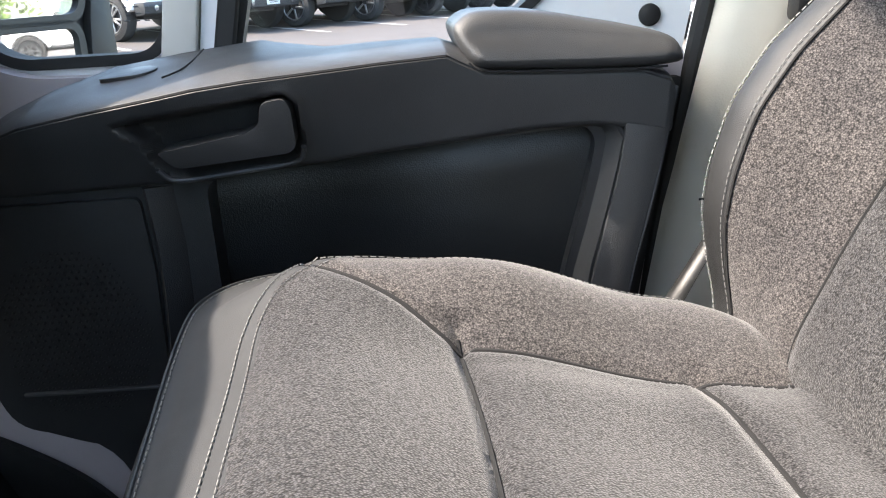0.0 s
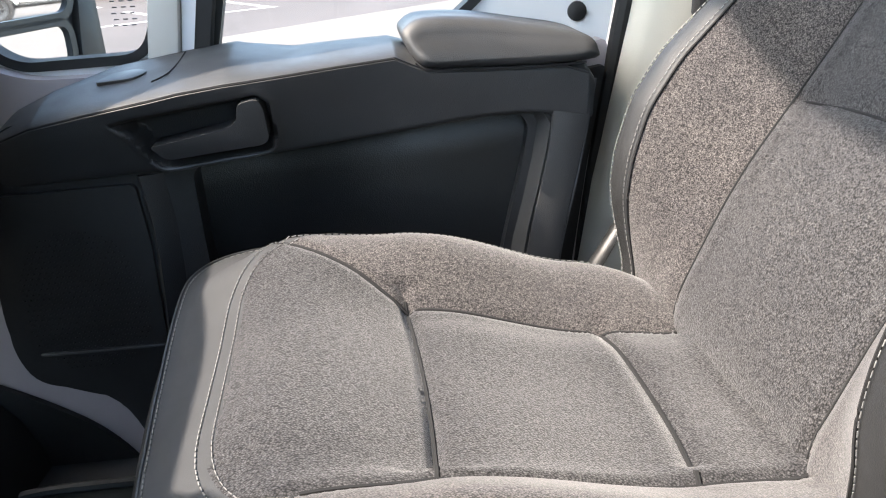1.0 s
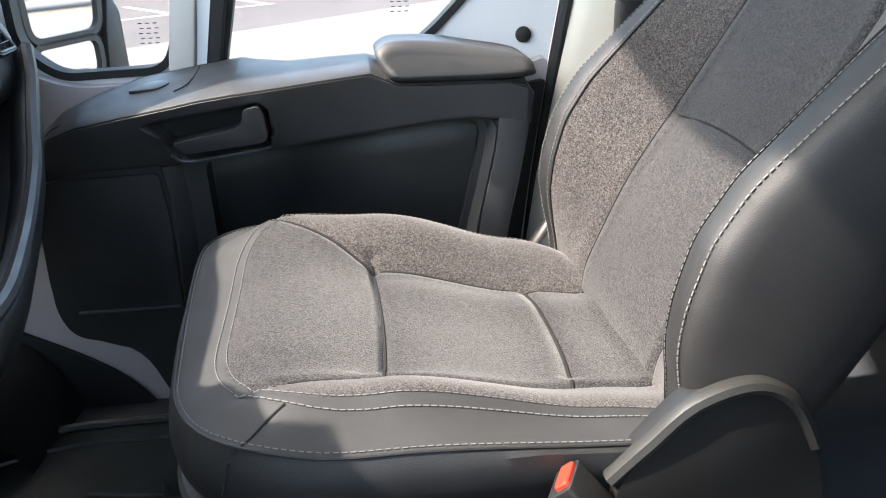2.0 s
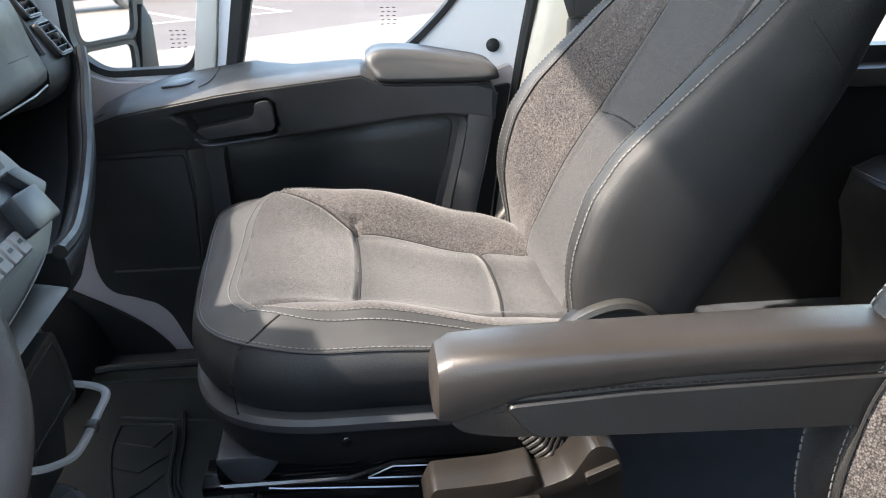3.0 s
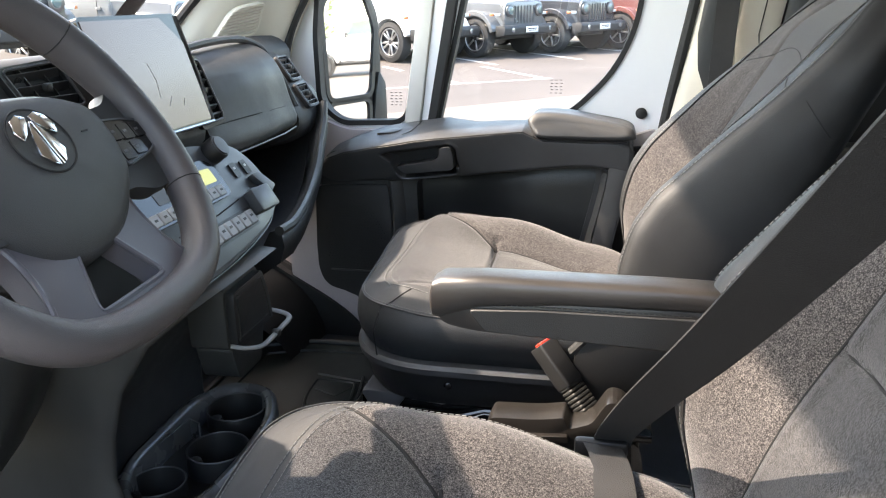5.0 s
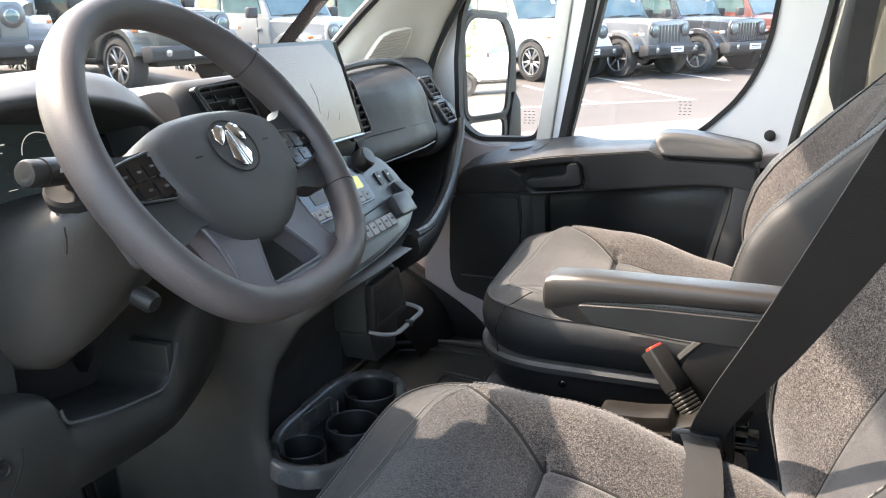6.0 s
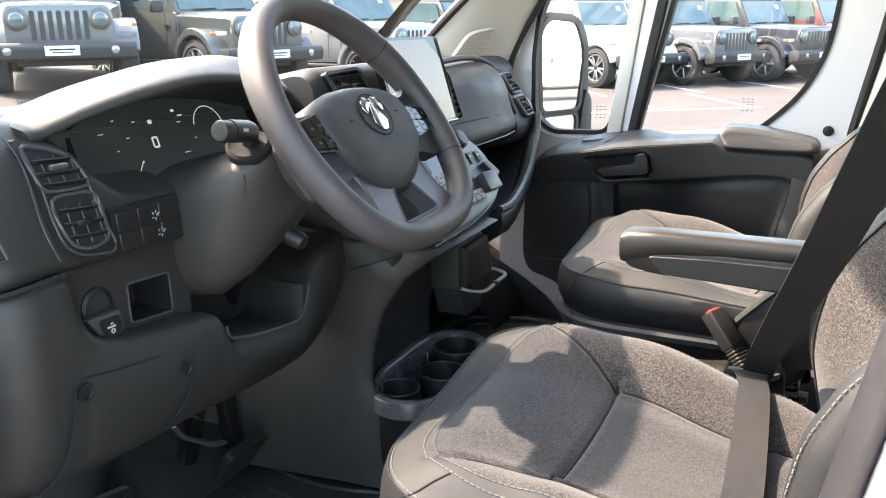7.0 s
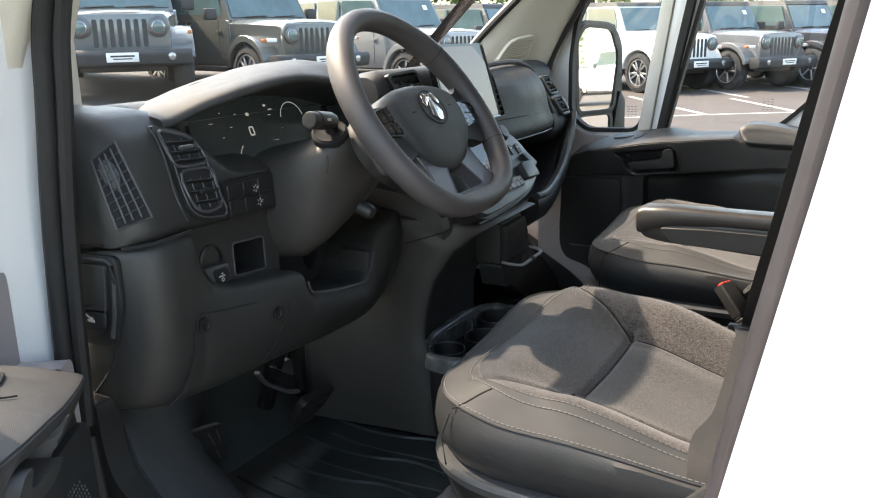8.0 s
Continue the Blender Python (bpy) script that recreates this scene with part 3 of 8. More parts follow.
# driver's fold-down armrest
def armrest(seat):
    arm = new("armrest")
    arm.parent = seat
    arm["label"] = "dark satin vinyl fold-down armrest"
    arm.location = (0, 0, -0.009)
    # local to the driver's seat
    y0, y1 = 0.222, 0.273
    rings = []
    for x, zt, zb, k in ((-0.027, 0.662, 0.634, 0.72), (-0.024, 0.671, 0.628, 0.90), (-0.014, 0.677, 0.626, 0.98), (0.03, 0.679, 0.642, 1.0), (0.12, 0.679, 0.650, 1.0), (0.22, 0.679, 0.652, 1.0), (0.31, 0.677, 0.652, 1.0), (0.36, 0.672, 0.652, 0.95)):
        c, hw, hh, zc = (y0 + y1) / 2, (y1 - y0) / 2 * k, (zt - zb) / 2, (zt + zb) / 2
        rings.append([(x, c + hw * math.copysign(abs(math.cos(a)) ** 0.5, math.cos(a)), zc + hh * math.copysign(abs(math.sin(a)) ** 0.6, math.sin(a))) for a in np.linspace(0, 2 * math.pi, 28, endpoint=False)])
    part("pad", loft(rings), M_ARM, arm, "smooth dark vinyl pad")
    body = extrude(rounded([(-0.020, 0.644), (-0.014, 0.624), (0.02, 0.617), (0.10, 0.614), (0.33, 0.602), (0.36, 0.615), (0.36, 0.655), (0.10, 0.653)], 0.012, 4), y0 + 0.004, y1 - 0.004, XZ, 0.006, 2)
    part("shell", body, M_ARM, arm)
    inlay = extrude(rounded([(0.016, 0.643), (0.036, 0.618), (0.32, 0.607), (0.345, 0.616), (0.345, 0.648), (0.10, 0.647)], 0.008, 3), y0 - 0.001, y1 + 0.001, XZ, 0.003, 1)
    part("side_panel", inlay, M_BLACK, arm, "dark grey vinyl side panel")
    tagged(part("stitching", dashes(bmesh.new(), [(x, y0 + 0.002, 0.650) for x in np.linspace(0.02, 0.35, 30)], 0.006, 0.004, 0.0006), M_SEAM, arm), kind="stuff")


armrest(driver_seat)
# the driver's backrest stands more upright
for ob in driver_seat.children:
    if ob.name.startswith("backrest"):
        piv = Matrix.Translation((0.30, 0, 0.40))
        ob.matrix_basis = piv @ pose(0, 0, 0, 0, -5.5, 0) @ piv.inverted()


# ---- van body ----
FLOOR_Z, GROUND_Z, ROOF_Z = 0.085, -0.50, 1.74

van_floor = tagged(part("floor", box((0.6, 0, FLOOR_Z - 0.03), (3.6, 1.98, 0.06), 0.0), M_CARPET), "dark grey cab floor lining", "floor", "", "structure")

# passenger door: painted frame with two window openings
QWIN = rounded([(-0.530, 0.70), (-0.470, 0.650), (-0.295, 0.655), (-0.262, 0.745), (-0.195, 1.20), (-0.39, 1.22), (-0.515, 1.02), (-0.532, 0.88)], [0.04, 0.03, 0.035, 0.03, 0.03, 0.08, 0.05, 0.03], 6)
MWIN = rounded([(-0.214, 0.640), (0.06, 0.640), (0.140, 0.690), (0.236, 0.785), (0.288, 0.90), (0.345, 1.46), (-0.02, 1.48)], [0.01, 0.05, 0.06, 0.06, 0.1, 0.06, 0.03], 6)
DOORF = rounded([(-0.62, 0.17), (-0.44, 0.10), (-0.36, -0.12), (0.29, -0.12), (0.305, 0.30), (0.352, 0.66), (0.418, 1.05), (0.44, 1.60), (-0.16, 1.60), (-0.62, 1.00)], [0.06, 0.05, 0.02, 0.03, 0.02, 0.05, 0.05, 0.06, 0.2, 0.05], 6)


def offset(poly, d):
    """An outline moved outwards by d (about its own normals)."""
    n = len(poly)
    area = sum(poly[i - 1][0] * poly[i][1] - poly[i][0] * poly[i - 1][1] for i in range(n))
    sg = 1 if area > 0 else -1
    out = []
    for i in range(n):
        a, b = Vector(poly[i - 1]), Vector(poly[(i + 1) % n])
        t = (b - a)
        t = t.normalized() if t.length > 1e-9 else Vector((1, 0))
        out.append((poly[i][0] + sg * t.y * d, poly[i][1] - sg * t.x * d))
    return out


def passenger_door():
    d = thing("passenger_door", "closed white van door with black moulded inner trim", "door", (0, 0.95, 0.1))
    d.location = (0, 0, 0)
    fr = plate([DOORF, QWIN, MWIN], 1.000, 1.045, XZ)
    part("door_frame", fr, M_WHITE, d, "white painted steel door frame")
    for nm, o in (("quarter_window", QWIN), ("side_window", MWIN)):
        w = part(nm, plate([offset(o, 0.006)], 1.018, 1.022, XZ), M_GLASS, d, "clear glass pane")
        w.visible_shadow = False
        part("seal", plate([offset(o, 0.004), offset(o, -0.009)], 0.996, 1.030, XZ), M_RUBBER, w, "black rubber window seal")
        # maker's print in a corner of the glass
        u, v = ((-0.318, 0.70), (0.098, 0.735))[nm == "side_window"]
        pr = bmesh.new()
        for k in range(5):
            for j in range(3):
                absorb(pr, box((u - 0.016 + 0.012 * j + 0.002 * (k % 2), 1.0165, v + 0.008 * k), (0.0065, 0.0006, 0.0016), 0))
        part("print", pr, M_GREYTRIM, w)
    # divider between the two panes
    part("divider", extrude([(-0.292, 0.655), (-0.250, 0.655), (-0.178, 1.18), (-0.215, 1.18)], 0.975, 1.0, XZ, 0.006, 2), M_CREAM, d, "cream painted window divider")
    part("divider_trim", extrude([(-0.249, 0.655), (-0.216, 0.655), (-0.130, 1.2), (-0.176, 1.2)], 0.985, 1.003, XZ, 0.004, 2), M_WHITE, d)
    ch = extrude([(-0.232, 0.655), (-0.208, 0.655), (-0.10, 1.22), (-0.128, 1.22)], 0.980, 1.02, XZ, 0.003, 1)
    part("window_channel", ch, M_RUBBER, d, "black rubber window channel")
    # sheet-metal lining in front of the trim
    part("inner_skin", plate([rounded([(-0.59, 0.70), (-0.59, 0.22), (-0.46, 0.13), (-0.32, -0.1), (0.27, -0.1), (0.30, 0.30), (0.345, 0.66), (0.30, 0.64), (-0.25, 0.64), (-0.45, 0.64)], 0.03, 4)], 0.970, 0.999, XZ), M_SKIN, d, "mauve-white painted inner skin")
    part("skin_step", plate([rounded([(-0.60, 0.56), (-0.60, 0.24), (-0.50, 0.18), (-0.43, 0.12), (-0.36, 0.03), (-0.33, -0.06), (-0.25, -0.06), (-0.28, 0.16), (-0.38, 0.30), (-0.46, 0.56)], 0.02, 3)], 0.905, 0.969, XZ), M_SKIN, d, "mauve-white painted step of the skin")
    # trim: lower panel with the door pocket cut out of it
    body = rounded([(-0.470, 0.60), (-0.503, 0.44), (-0.510, 0.29), (-0.490, 0.240), (-0.385, 0.212), (-0.335, 0.085), (0.205, 0.085), (0.245, 0.38), (0.288, 0.62), (0.27, 0.640), (0.0, 0.640), (-0.18, 0.640), (-0.40, 0.610)], [0.05, 0.08, 0.05, 0.05, 0.05, 0.03, 0.05, 0.05, 0.035, 0.02, 0.02, 0.05, 0.04], 5)
    pocket = rounded([(-0.236, 0.535), (-0.07, 0.555), (0.10, 0.570), (0.196, 0.578), (0.207, 0.561), (0.198, 0.506), (0.172, 0.396), (0.135, 0.20), (-0.225, 0.20)], [0.02, 0.03, 0.03, 0.015, 0.02, 0.03, 0.05, 0.04, 0.03], 5)
    part("trim_panel", plate([body, pocket], 0.872, 0.972, XZ), M_DOORTRIM, d, "black grained plastic trim panel")
    # the pocket's front bulges towards the rear
    pv, pf = [], []
    for i in range(41):
        x = -0.255 + 0.475 * i / 40
        for k in range(25):
            z = 0.18 + 0.41 * k / 24
            y = 0.925 - 0.036 * sm(-0.16, 0.08, x) + 0.05 * (x - 0.02) ** 2 + 0.020 * sm(0.53, 0.60, z - 0.10 * (x - 0.05))
            pv.append((x, y, z))
    pf = [(i * 25 + k, (i + 1) * 25 + k, (i + 1) * 25 + k + 1, i * 25 + k + 1) for i in range(40) for k in range(24)]
    part("pocket_front", to_bm(pv, pf), M_POCKET, d, "black grained pocket front")
    part("pocket_back", plate([offset(pocket, 0.012)], 0.955, 0.962, XZ), M_POCKET, d)
    # waist rail: sloping top, a sewn crease, and a flat face that leans outwards to its lower edge
    rail = ((-0.508, 0.545, 0.530, 0.884, 0.505, 0.890), (-0.490, 0.580, 0.560, 0.868, 0.515, 0.880), (-0.460, 0.606, 0.586, 0.850, 0.520, 0.872), (-0.410, 0.628, 0.606, 0.828, 0.527, 0.862), (-0.337, 0.652, 0.622, 0.812, 0.532, 0.856), (-0.262, 0.665, 0.636, 0.802, 0.537, 0.852),
            (-0.226, 0.670, 0.643, 0.800, 0.541, 0.851), (-0.172, 0.677, 0.650, 0.800, 0.546, 0.850), (-0.158, 0.674, 0.651, 0.801, 0.547, 0.850), (-0.098, 0.667, 0.656, 0.808, 0.553, 0.850), (-0.036, 0.671, 0.661, 0.818, 0.561, 0.850), (0.032, 0.674, 0.665, 0.832, 0.568, 0.850), (0.052, 0.668, 0.655, 0.836, 0.570, 0.850), (0.075, 0.657, 0.645, 0.839, 0.573, 0.850),
            (0.14, 0.655, 0.643, 0.841, 0.580, 0.850), (0.20, 0.653, 0.642, 0.842, 0.582, 0.850), (0.25, 0.651, 0.641, 0.843, 0.576, 0.850), (0.280, 0.643, 0.632, 0.844, 0.570, 0.850), (0.289, 0.632, 0.620, 0.850, 0.570, 0.854))
    rec = [(-0.312, 0.607), (-0.290, 0.613), (-0.203, 0.626), (-0.138, 0.635), (-0.126, 0.624), (-0.122, 0.580), (-0.131, 0.562), (-0.187, 0.554), (-0.258, 0.546), (-0.277, 0.560), (-0.288, 0.588)]

    def at_x(x):
        for p, q in zip(rail, rail[1:]):
            if x <= q[0]:
                k = (x - p[0]) / (q[0] - p[0])
                return [u + (v - u) * k for u, v in zip(p, q)]
        return list(rail[-1])

    def depth(x, z):
        """How far inside the release recess the point lies; negative outside."""
        m, odd = 9.0, False
        for (ax, az), (bx, bz) in zip(rec, rec[1:] + rec[:1]):
            k = min(1.0, max(0.0, ((x - ax) * (bx - ax) + (z - az) * (bz - az)) / ((bx - ax) ** 2 + (bz - az) ** 2)))
            m = min(m, math.hypot(x - ax - k * (bx - ax), z - az - k * (bz - az)))
            if (az > z) != (bz > z) and x < ax + (bx - ax) * (z - az) / (bz - az):
                odd = not odd
        return m if odd else -m

    xs = sorted(set([r[0] for r in rail] + [round(-0.505 + 0.0045 * i, 4) for i in range(177)]))
    rings = []
    for x in xs:
        _, zt, zs, ys, zl, yl = at_x(x)
        ring = [(x, 0.990, zt - 0.002), (x, 0.950, zt + 0.0008)] + [(x, 0.950 + (ys + 0.018 - 0.950) * k, zt + (zs + 0.006 - zt) * k + 0.004 * math.sin(math.pi * k)) for k in (0.3, 0.6, 0.85)]
        ring += [(x, ys + 0.007, zs + 0.0045), (x, ys + 0.0015, zs + 0.0012), (x, ys + 0.0022, zs - 0.0006), (x, ys, zs - 0.0024)]
        for k in range(1, 31):
            z = zs - 0.0024 + (zl + 0.006 - zs + 0.0024) * k / 30
            y = ys + (yl - ys) * (k / 30) ** 1.2
            if -0.33 < x < -0.10:
                y += 0.040 * sm(-0.002, 0.010, depth(x, z)) - 0.0035 * gauss(depth(x, z) + 0.004, 0.004) * (1 - sm(0.575, 0.61, z) * (1 - sm(-0.16, -0.13, x)))
            ring.append((x, y, z))
        rings.append(ring + [(x, yl + 0.004, zl + 0.001), (x, yl + 0.014, zl - 0.002), (x, 0.92, zl - 0.002), (x, 0.99, zl - 0.002)])
    part("waist_rail", loft(rings, True, True), M_DOORPAD, d, "dark grey soft-grain waist rail", 55)
    # lighter grey tube stands in for light caught on the recess's lower lip
    lip = []
    for x, z in rec[5:10]:
        _, zt, zs, ys, zl, yl = at_x(x)
        lip.append((x, ys + (yl - ys) * max(0.0, (zs - z) / (zs - zl)) ** 1.2 - 0.0022, z - 0.004))
    part("recess_lip", tube(spline(lip, 5), 0.0030, 8), M_GREYTRIM, d, "worn lighter lip of the release recess")
    part("waist_groove", tube([(x, ys + 0.0016, zs - 0.0005) for _, x, ys, zs in [(0, r[0], r[3], r[2]) for r in rail[2:12]]], 0.0010, 5), M_SEAM, d)
    # upright band behind the pocket, with the slanting facet towards it
    band = rounded([(0.236, 0.60), (0.289, 0.60), (0.270, 0.50), (0.247, 0.385), (0.215, 0.090), (0.150, 0.090), (0.172, 0.20), (0.206, 0.42), (0.231, 0.533)], [0.02, 0.01, 0.05, 0.05, 0.02, 0.01, 0.05, 0.05, 0.03], 5)
    part("rear_band", extrude(band, 0.8505, 0.90, XZ, 0.006, 3), M_DOORPAD, d, "dark grey upright band", 60)
    fac = [((0.190, 0.576), (0.202, 0.584)), ((0.204, 0.572), (0.226, 0.580)), ((0.207, 0.561), (0.235, 0.566)), ((0.198, 0.506), (0.230, 0.533)), ((0.186, 0.45), (0.218, 0.475)), ((0.172, 0.396), (0.205, 0.42)), ((0.150, 0.29), (0.186, 0.30)), ((0.135, 0.20), (0.171, 0.20))]
    part("pocket_facet", loft([[(a[0], 0.893, a[1]), (a[0] * 0.5 + b[0] * 0.5, 0.868, a[1] * 0.5 + b[1] * 0.5), (b[0] - 0.003, 0.853, b[1]), (b[0] + 0.004, 0.858, b[1]), (b[0], 0.90, b[1])] for a, b in fac]), M_DOORPAD, d, "dark grey facet beside the pocket", 50)
    part("band_edge", tube(spline([(0.291, 0.853, 0.622), (0.272, 0.853, 0.50), (0.249, 0.853, 0.385), (0.232, 0.853, 0.25)], 5), 0.0018, 6), M_GREYTRIM, d)
    part("edge_cover", plate([rounded([(0.20, 0.60), (0.335, 0.62), (0.312, 0.47), (0.291, 0.30), (0.272, 0.09), (0.17, 0.09)], 0.006, 2)], 0.952, 0.966, XZ), M_RUBBER, d, "black door edge cover")
    # arm pad: flat-faced, let into the rear of the rail
    pad_o = smooth_loop([(0.043, 0.686), (0.049, 0.699), (0.072, 0.708), (0.135, 0.706), (0.205, 0.694), (0.258, 0.684), (0.284, 0.674), (0.292, 0.660), (0.288, 0.649), (0.23, 0.6455), (0.14, 0.6465), (0.078, 0.648), (0.058, 0.657)], 3)
    pads = []
    for y, f in [(0.955, 0.10), (0.945, 0.02)] + [(0.850 - 0.0175 * math.sin(a), 0.62 * (1 - math.cos(a))) for a in np.linspace(0, 1.5, 8)]:
        pads.append([(u + (min(0.255, max(0.078, u)) - u) * f, y + (0.34 * max(0.0, v - 0.655) if y < 0.9 else 0.0), v + (0.668 - v) * f) for u, v in pad_o])
    part("arm_pad", loft(pads), M_DOORPAD, d, "padded dark grey arm pad", 60)
    part("pad_joint", tube([(u, 0.8395, v) for u, v in offset(pad_o, 0.0012) if v < 0.662 and 0.05 < u < 0.283], 0.0013, 5), M_SEAM, d)
    # release lever standing in the recess
    hd = extrude(rounded([(-0.270, 0.579), (-0.176, 0.597), (-0.163, 0.606), (-0.160, 0.628), (-0.137, 0.6325), (-0.130, 0.622), (-0.128, 0.580), (-0.136, 0.573), (-0.254, 0.560)], [0.004, 0.02, 0.012, 0.008, 0.008, 0.006, 0.006, 0.006, 0.01], 4), 0.806, 0.850, lambda u, v, w: (u, w + 0.30 * (0.60 - v), v), 0.0055, 3)
    part("release_handle", hd, M_DOORPAD, d, "dark grey pull handle", 60)
    # lower front speaker grille with pierced dots
    # its rear edge turns inwards as a tall facet
    part("speaker_facet", loft([[(xa, 0.8645, z), (xa + 0.004, 0.8615, z), (xa + 0.032, 0.872, z), (xa + 0.058, 0.905, z), (xa + 0.058, 0.93, z), (xa, 0.93, z)] for z, xa in ((0.20, -0.302), (0.33, -0.300), (0.40, -0.297), (0.46, -0.297), (0.53, -0.304))]), M_DOORTRIM, d, "black tall facet beside the speaker", 50)
    sp = plate([rounded([(-0.50, 0.515), (-0.308, 0.520), (-0.301, 0.44), (-0.302, 0.30), (-0.305, 0.215), (-0.39, 0.212), (-0.485, 0.250), (-0.507, 0.32)], [0.03, 0.01, 0.02, 0.02, 0.02, 0.03, 0.03, 0.04], 4)], 0.862, 0.874, XZ)
    g = part("speaker_grille", sp, M_DOORTRIM, d, "black perforated speaker panel")
    dots = bmesh.new()
    for i in range(22):
        for j in range(28):
            x, z = -0.475 + 0.0078 * i + 0.0039 * (j % 2), 0.265 + 0.0075 * j
            if (x + 0.40) ** 2 / 0.085 ** 2 + (z - 0.36) ** 2 / 0.105 ** 2 < 1:
                absorb(dots, lathe([(0.0021, 0), (0.0016, 0.0012), (0, 0.0012)], 6, Matrix.Translation((x, 0.862, z)) @ pose(0, 0, 0, 90, 0, 0)))
    part("dots", dots, M_POCKET, g)
    part("map_ledge", box((-0.388, 0.866, 0.289), (0.165, 0.016, 0.005), 0.002), M_GREYTRIM, d, "thin grey ledge line")
    # lock knob slot on top of the trim
    part("knob_slot", extrude(rounded([(-0.342, 0.885), (-0.290, 0.872), (-0.272, 0.889), (-0.290, 0.912), (-0.325, 0.914)], 0.012, 4), 0.640, 0.652, lambda u, v, w: (u, v, w + 0.15 * (u + 0.30) + 0.14 * (v - 0.89) + 0.0015), 0.003, 2), M_BLACK, d, "black lock slot")
    part("top_seam", tube(spline([(-0.262, 0.845, 0.6515), (-0.246, 0.862, 0.657), (-0.238, 0.90, 0.6635), (-0.236, 0.95, 0.6695)], 5), 0.0011, 5), M_SEAM, d)
    # round rubber plug in the painted frame
    part("plug", lathe([(0.0, 0.0), (0.014, 0.0), (0.0135, 0.004), (0.008, 0.007), (0, 0.007)], 20, Matrix.Translation((0.305, 0.999, 0.690)) @ pose(0, 0, 0, 90, 0, 0)), M_RUBBER, d, "black round rubber plug")
    sealp = [(0.300, -0.1), (0.312, 0.30), (0.358, 0.66), (0.424, 1.05), (0.44, 1.36)]
    part("door_seal", tube(spline([(x, 0.972, z) for x, z in sealp], 6), 0.012, 8), M_RUBBER, d, "black rubber door seal")
    return d


door_p = passenger_door()


# B-pillar behind the passenger door
bp = thing("b_pillar", "cream plastic pillar trim on white body", "pillar", kind="structure")
part("pillar_body", plate([[(0.318, -0.2), (0.72, -0.2), (0.72, 1.78), (0.46, 1.78), (0.442, 1.05), (0.376, 0.66), (0.330, 0.30)]], 0.985, 1.05, XZ), M_CREAM, bp)
rings = []
for z, xa, xb in ((0.10, 0.280, 0.47), (0.30, 0.298, 0.47), (0.45, 0.318, 0.47), (0.55, 0.337, 0.475), (0.66, 0.360, 0.49), (0.85, 0.402, 0.52), (1.05, 0.440, 0.54), (1.55, 0.485, 0.58)):
    rings.append([(xa, 0.984, z), (xa + 0.008, 0.955, z), (xa + 0.03, 0.938, z), (xb - 0.03, 0.93, z), (xb, 0.94, z), (xb + 0.02, 0.984, z)])
part("pillar_trim", loft(rings, True, True), M_PILLAR, bp, "cream moulded pillar trim", 50)
part("trim_joint", tube([(0.362, 0.9365, 0.465), (0.40, 0.932, 0.466), (0.44, 0.9285, 0.468)], 0.0016, 5), M_SEAM, bp)
for y, x0, x1, mat, lb in ((0.932, 0.0, 0.078, M_BLACK, "black belt channel"), (0.925, 0.082, 0.172, M_PILLAR_TAN, "tan rear pillar trim"), (0.930, 0.176, 0.28, M_BLACK, "black rear lining")):
    part("pillar_cover", loft([[(x + x0, y + 0.05, z), (x + x0, y + 0.006, z), (x + x0 + 0.008, y, z), (x + x1 - 0.008, y, z), (x + x1, y + 0.006, z), (x + x1, y + 0.05, z)] for z, x in ((0.74, 0.440), (0.80, 0.425), (0.88, 0.420), (1.05, 0.446), (1.20, 0.462), (1.60, 0.490))]), mat, bp, lb, 50)
part("trim_joint", tube([(x + 0.130, 0.9245, z) for z, x in ((0.78, 0.431), (0.88, 0.420), (1.05, 0.446), (1.20, 0.462), (1.58, 0.489))], 0.0014, 5), M_SEAM, bp)
# passenger belt, hanging down the pillar
pb = thing("seat_belt", "black webbing seat belt on the pillar", "seat belt", group="seat belts")
part("webbing", loft([[(x0, y + 0.012, z), (x1, y, z), (x1, y + 0.002, z), (x0, y + 0.014, z)] for z, x0, x1, y in ((1.50, 0.490, 0.538, 0.890), (1.20, 0.474, 0.522, 0.890), (0.95, 0.452, 0.500, 0.888), (0.60, 0.440, 0.485, 0.870), (0.14, 0.40, 0.44, 0.850))]), M_BELT, pb)
part("belt_guide", box((0.455, 0.885, 0.72), (0.05, 0.03, 0.07), 0.008), M_BLACK, pb, "black plastic belt stop")
part("lower_anchor", tube(spline([(0.27, 0.80, 0.36), (0.31, 0.83, 0.40), (0.36, 0.85, 0.47), (0.39, 0.86, 0.52)], 5), 0.012, 8, flat=0.5), M_BLACK, pb)

# passenger A-pillar trim with its small grille
ap = thing("a_pillar_trim", "cream plastic windscreen pillar trim", "pillar trim", kind="structure")
PILLAR = (((-0.866, 0.676, 0.80), (-0.74, 0.76, 0.80), (-0.62, 0.955, 0.70)), ((-0.795, 0.716, 0.885), (-0.69, 0.80, 0.885), (-0.585, 0.965, 0.86)), ((-0.716, 0.765, 0.985), (-0.62, 0.865, 0.985), (-0.53, 0.975, 0.98)),
          ((-0.58, 0.82, 1.13), (-0.49, 0.915, 1.13), (-0.44, 0.98, 1.14)), ((-0.40, 0.865, 1.35), (-0.34, 0.94, 1.35), (-0.30, 0.98, 1.36)), ((-0.10, 0.89, 1.75), (-0.04, 0.94, 1.75), (0.0, 0.99, 1.75)))


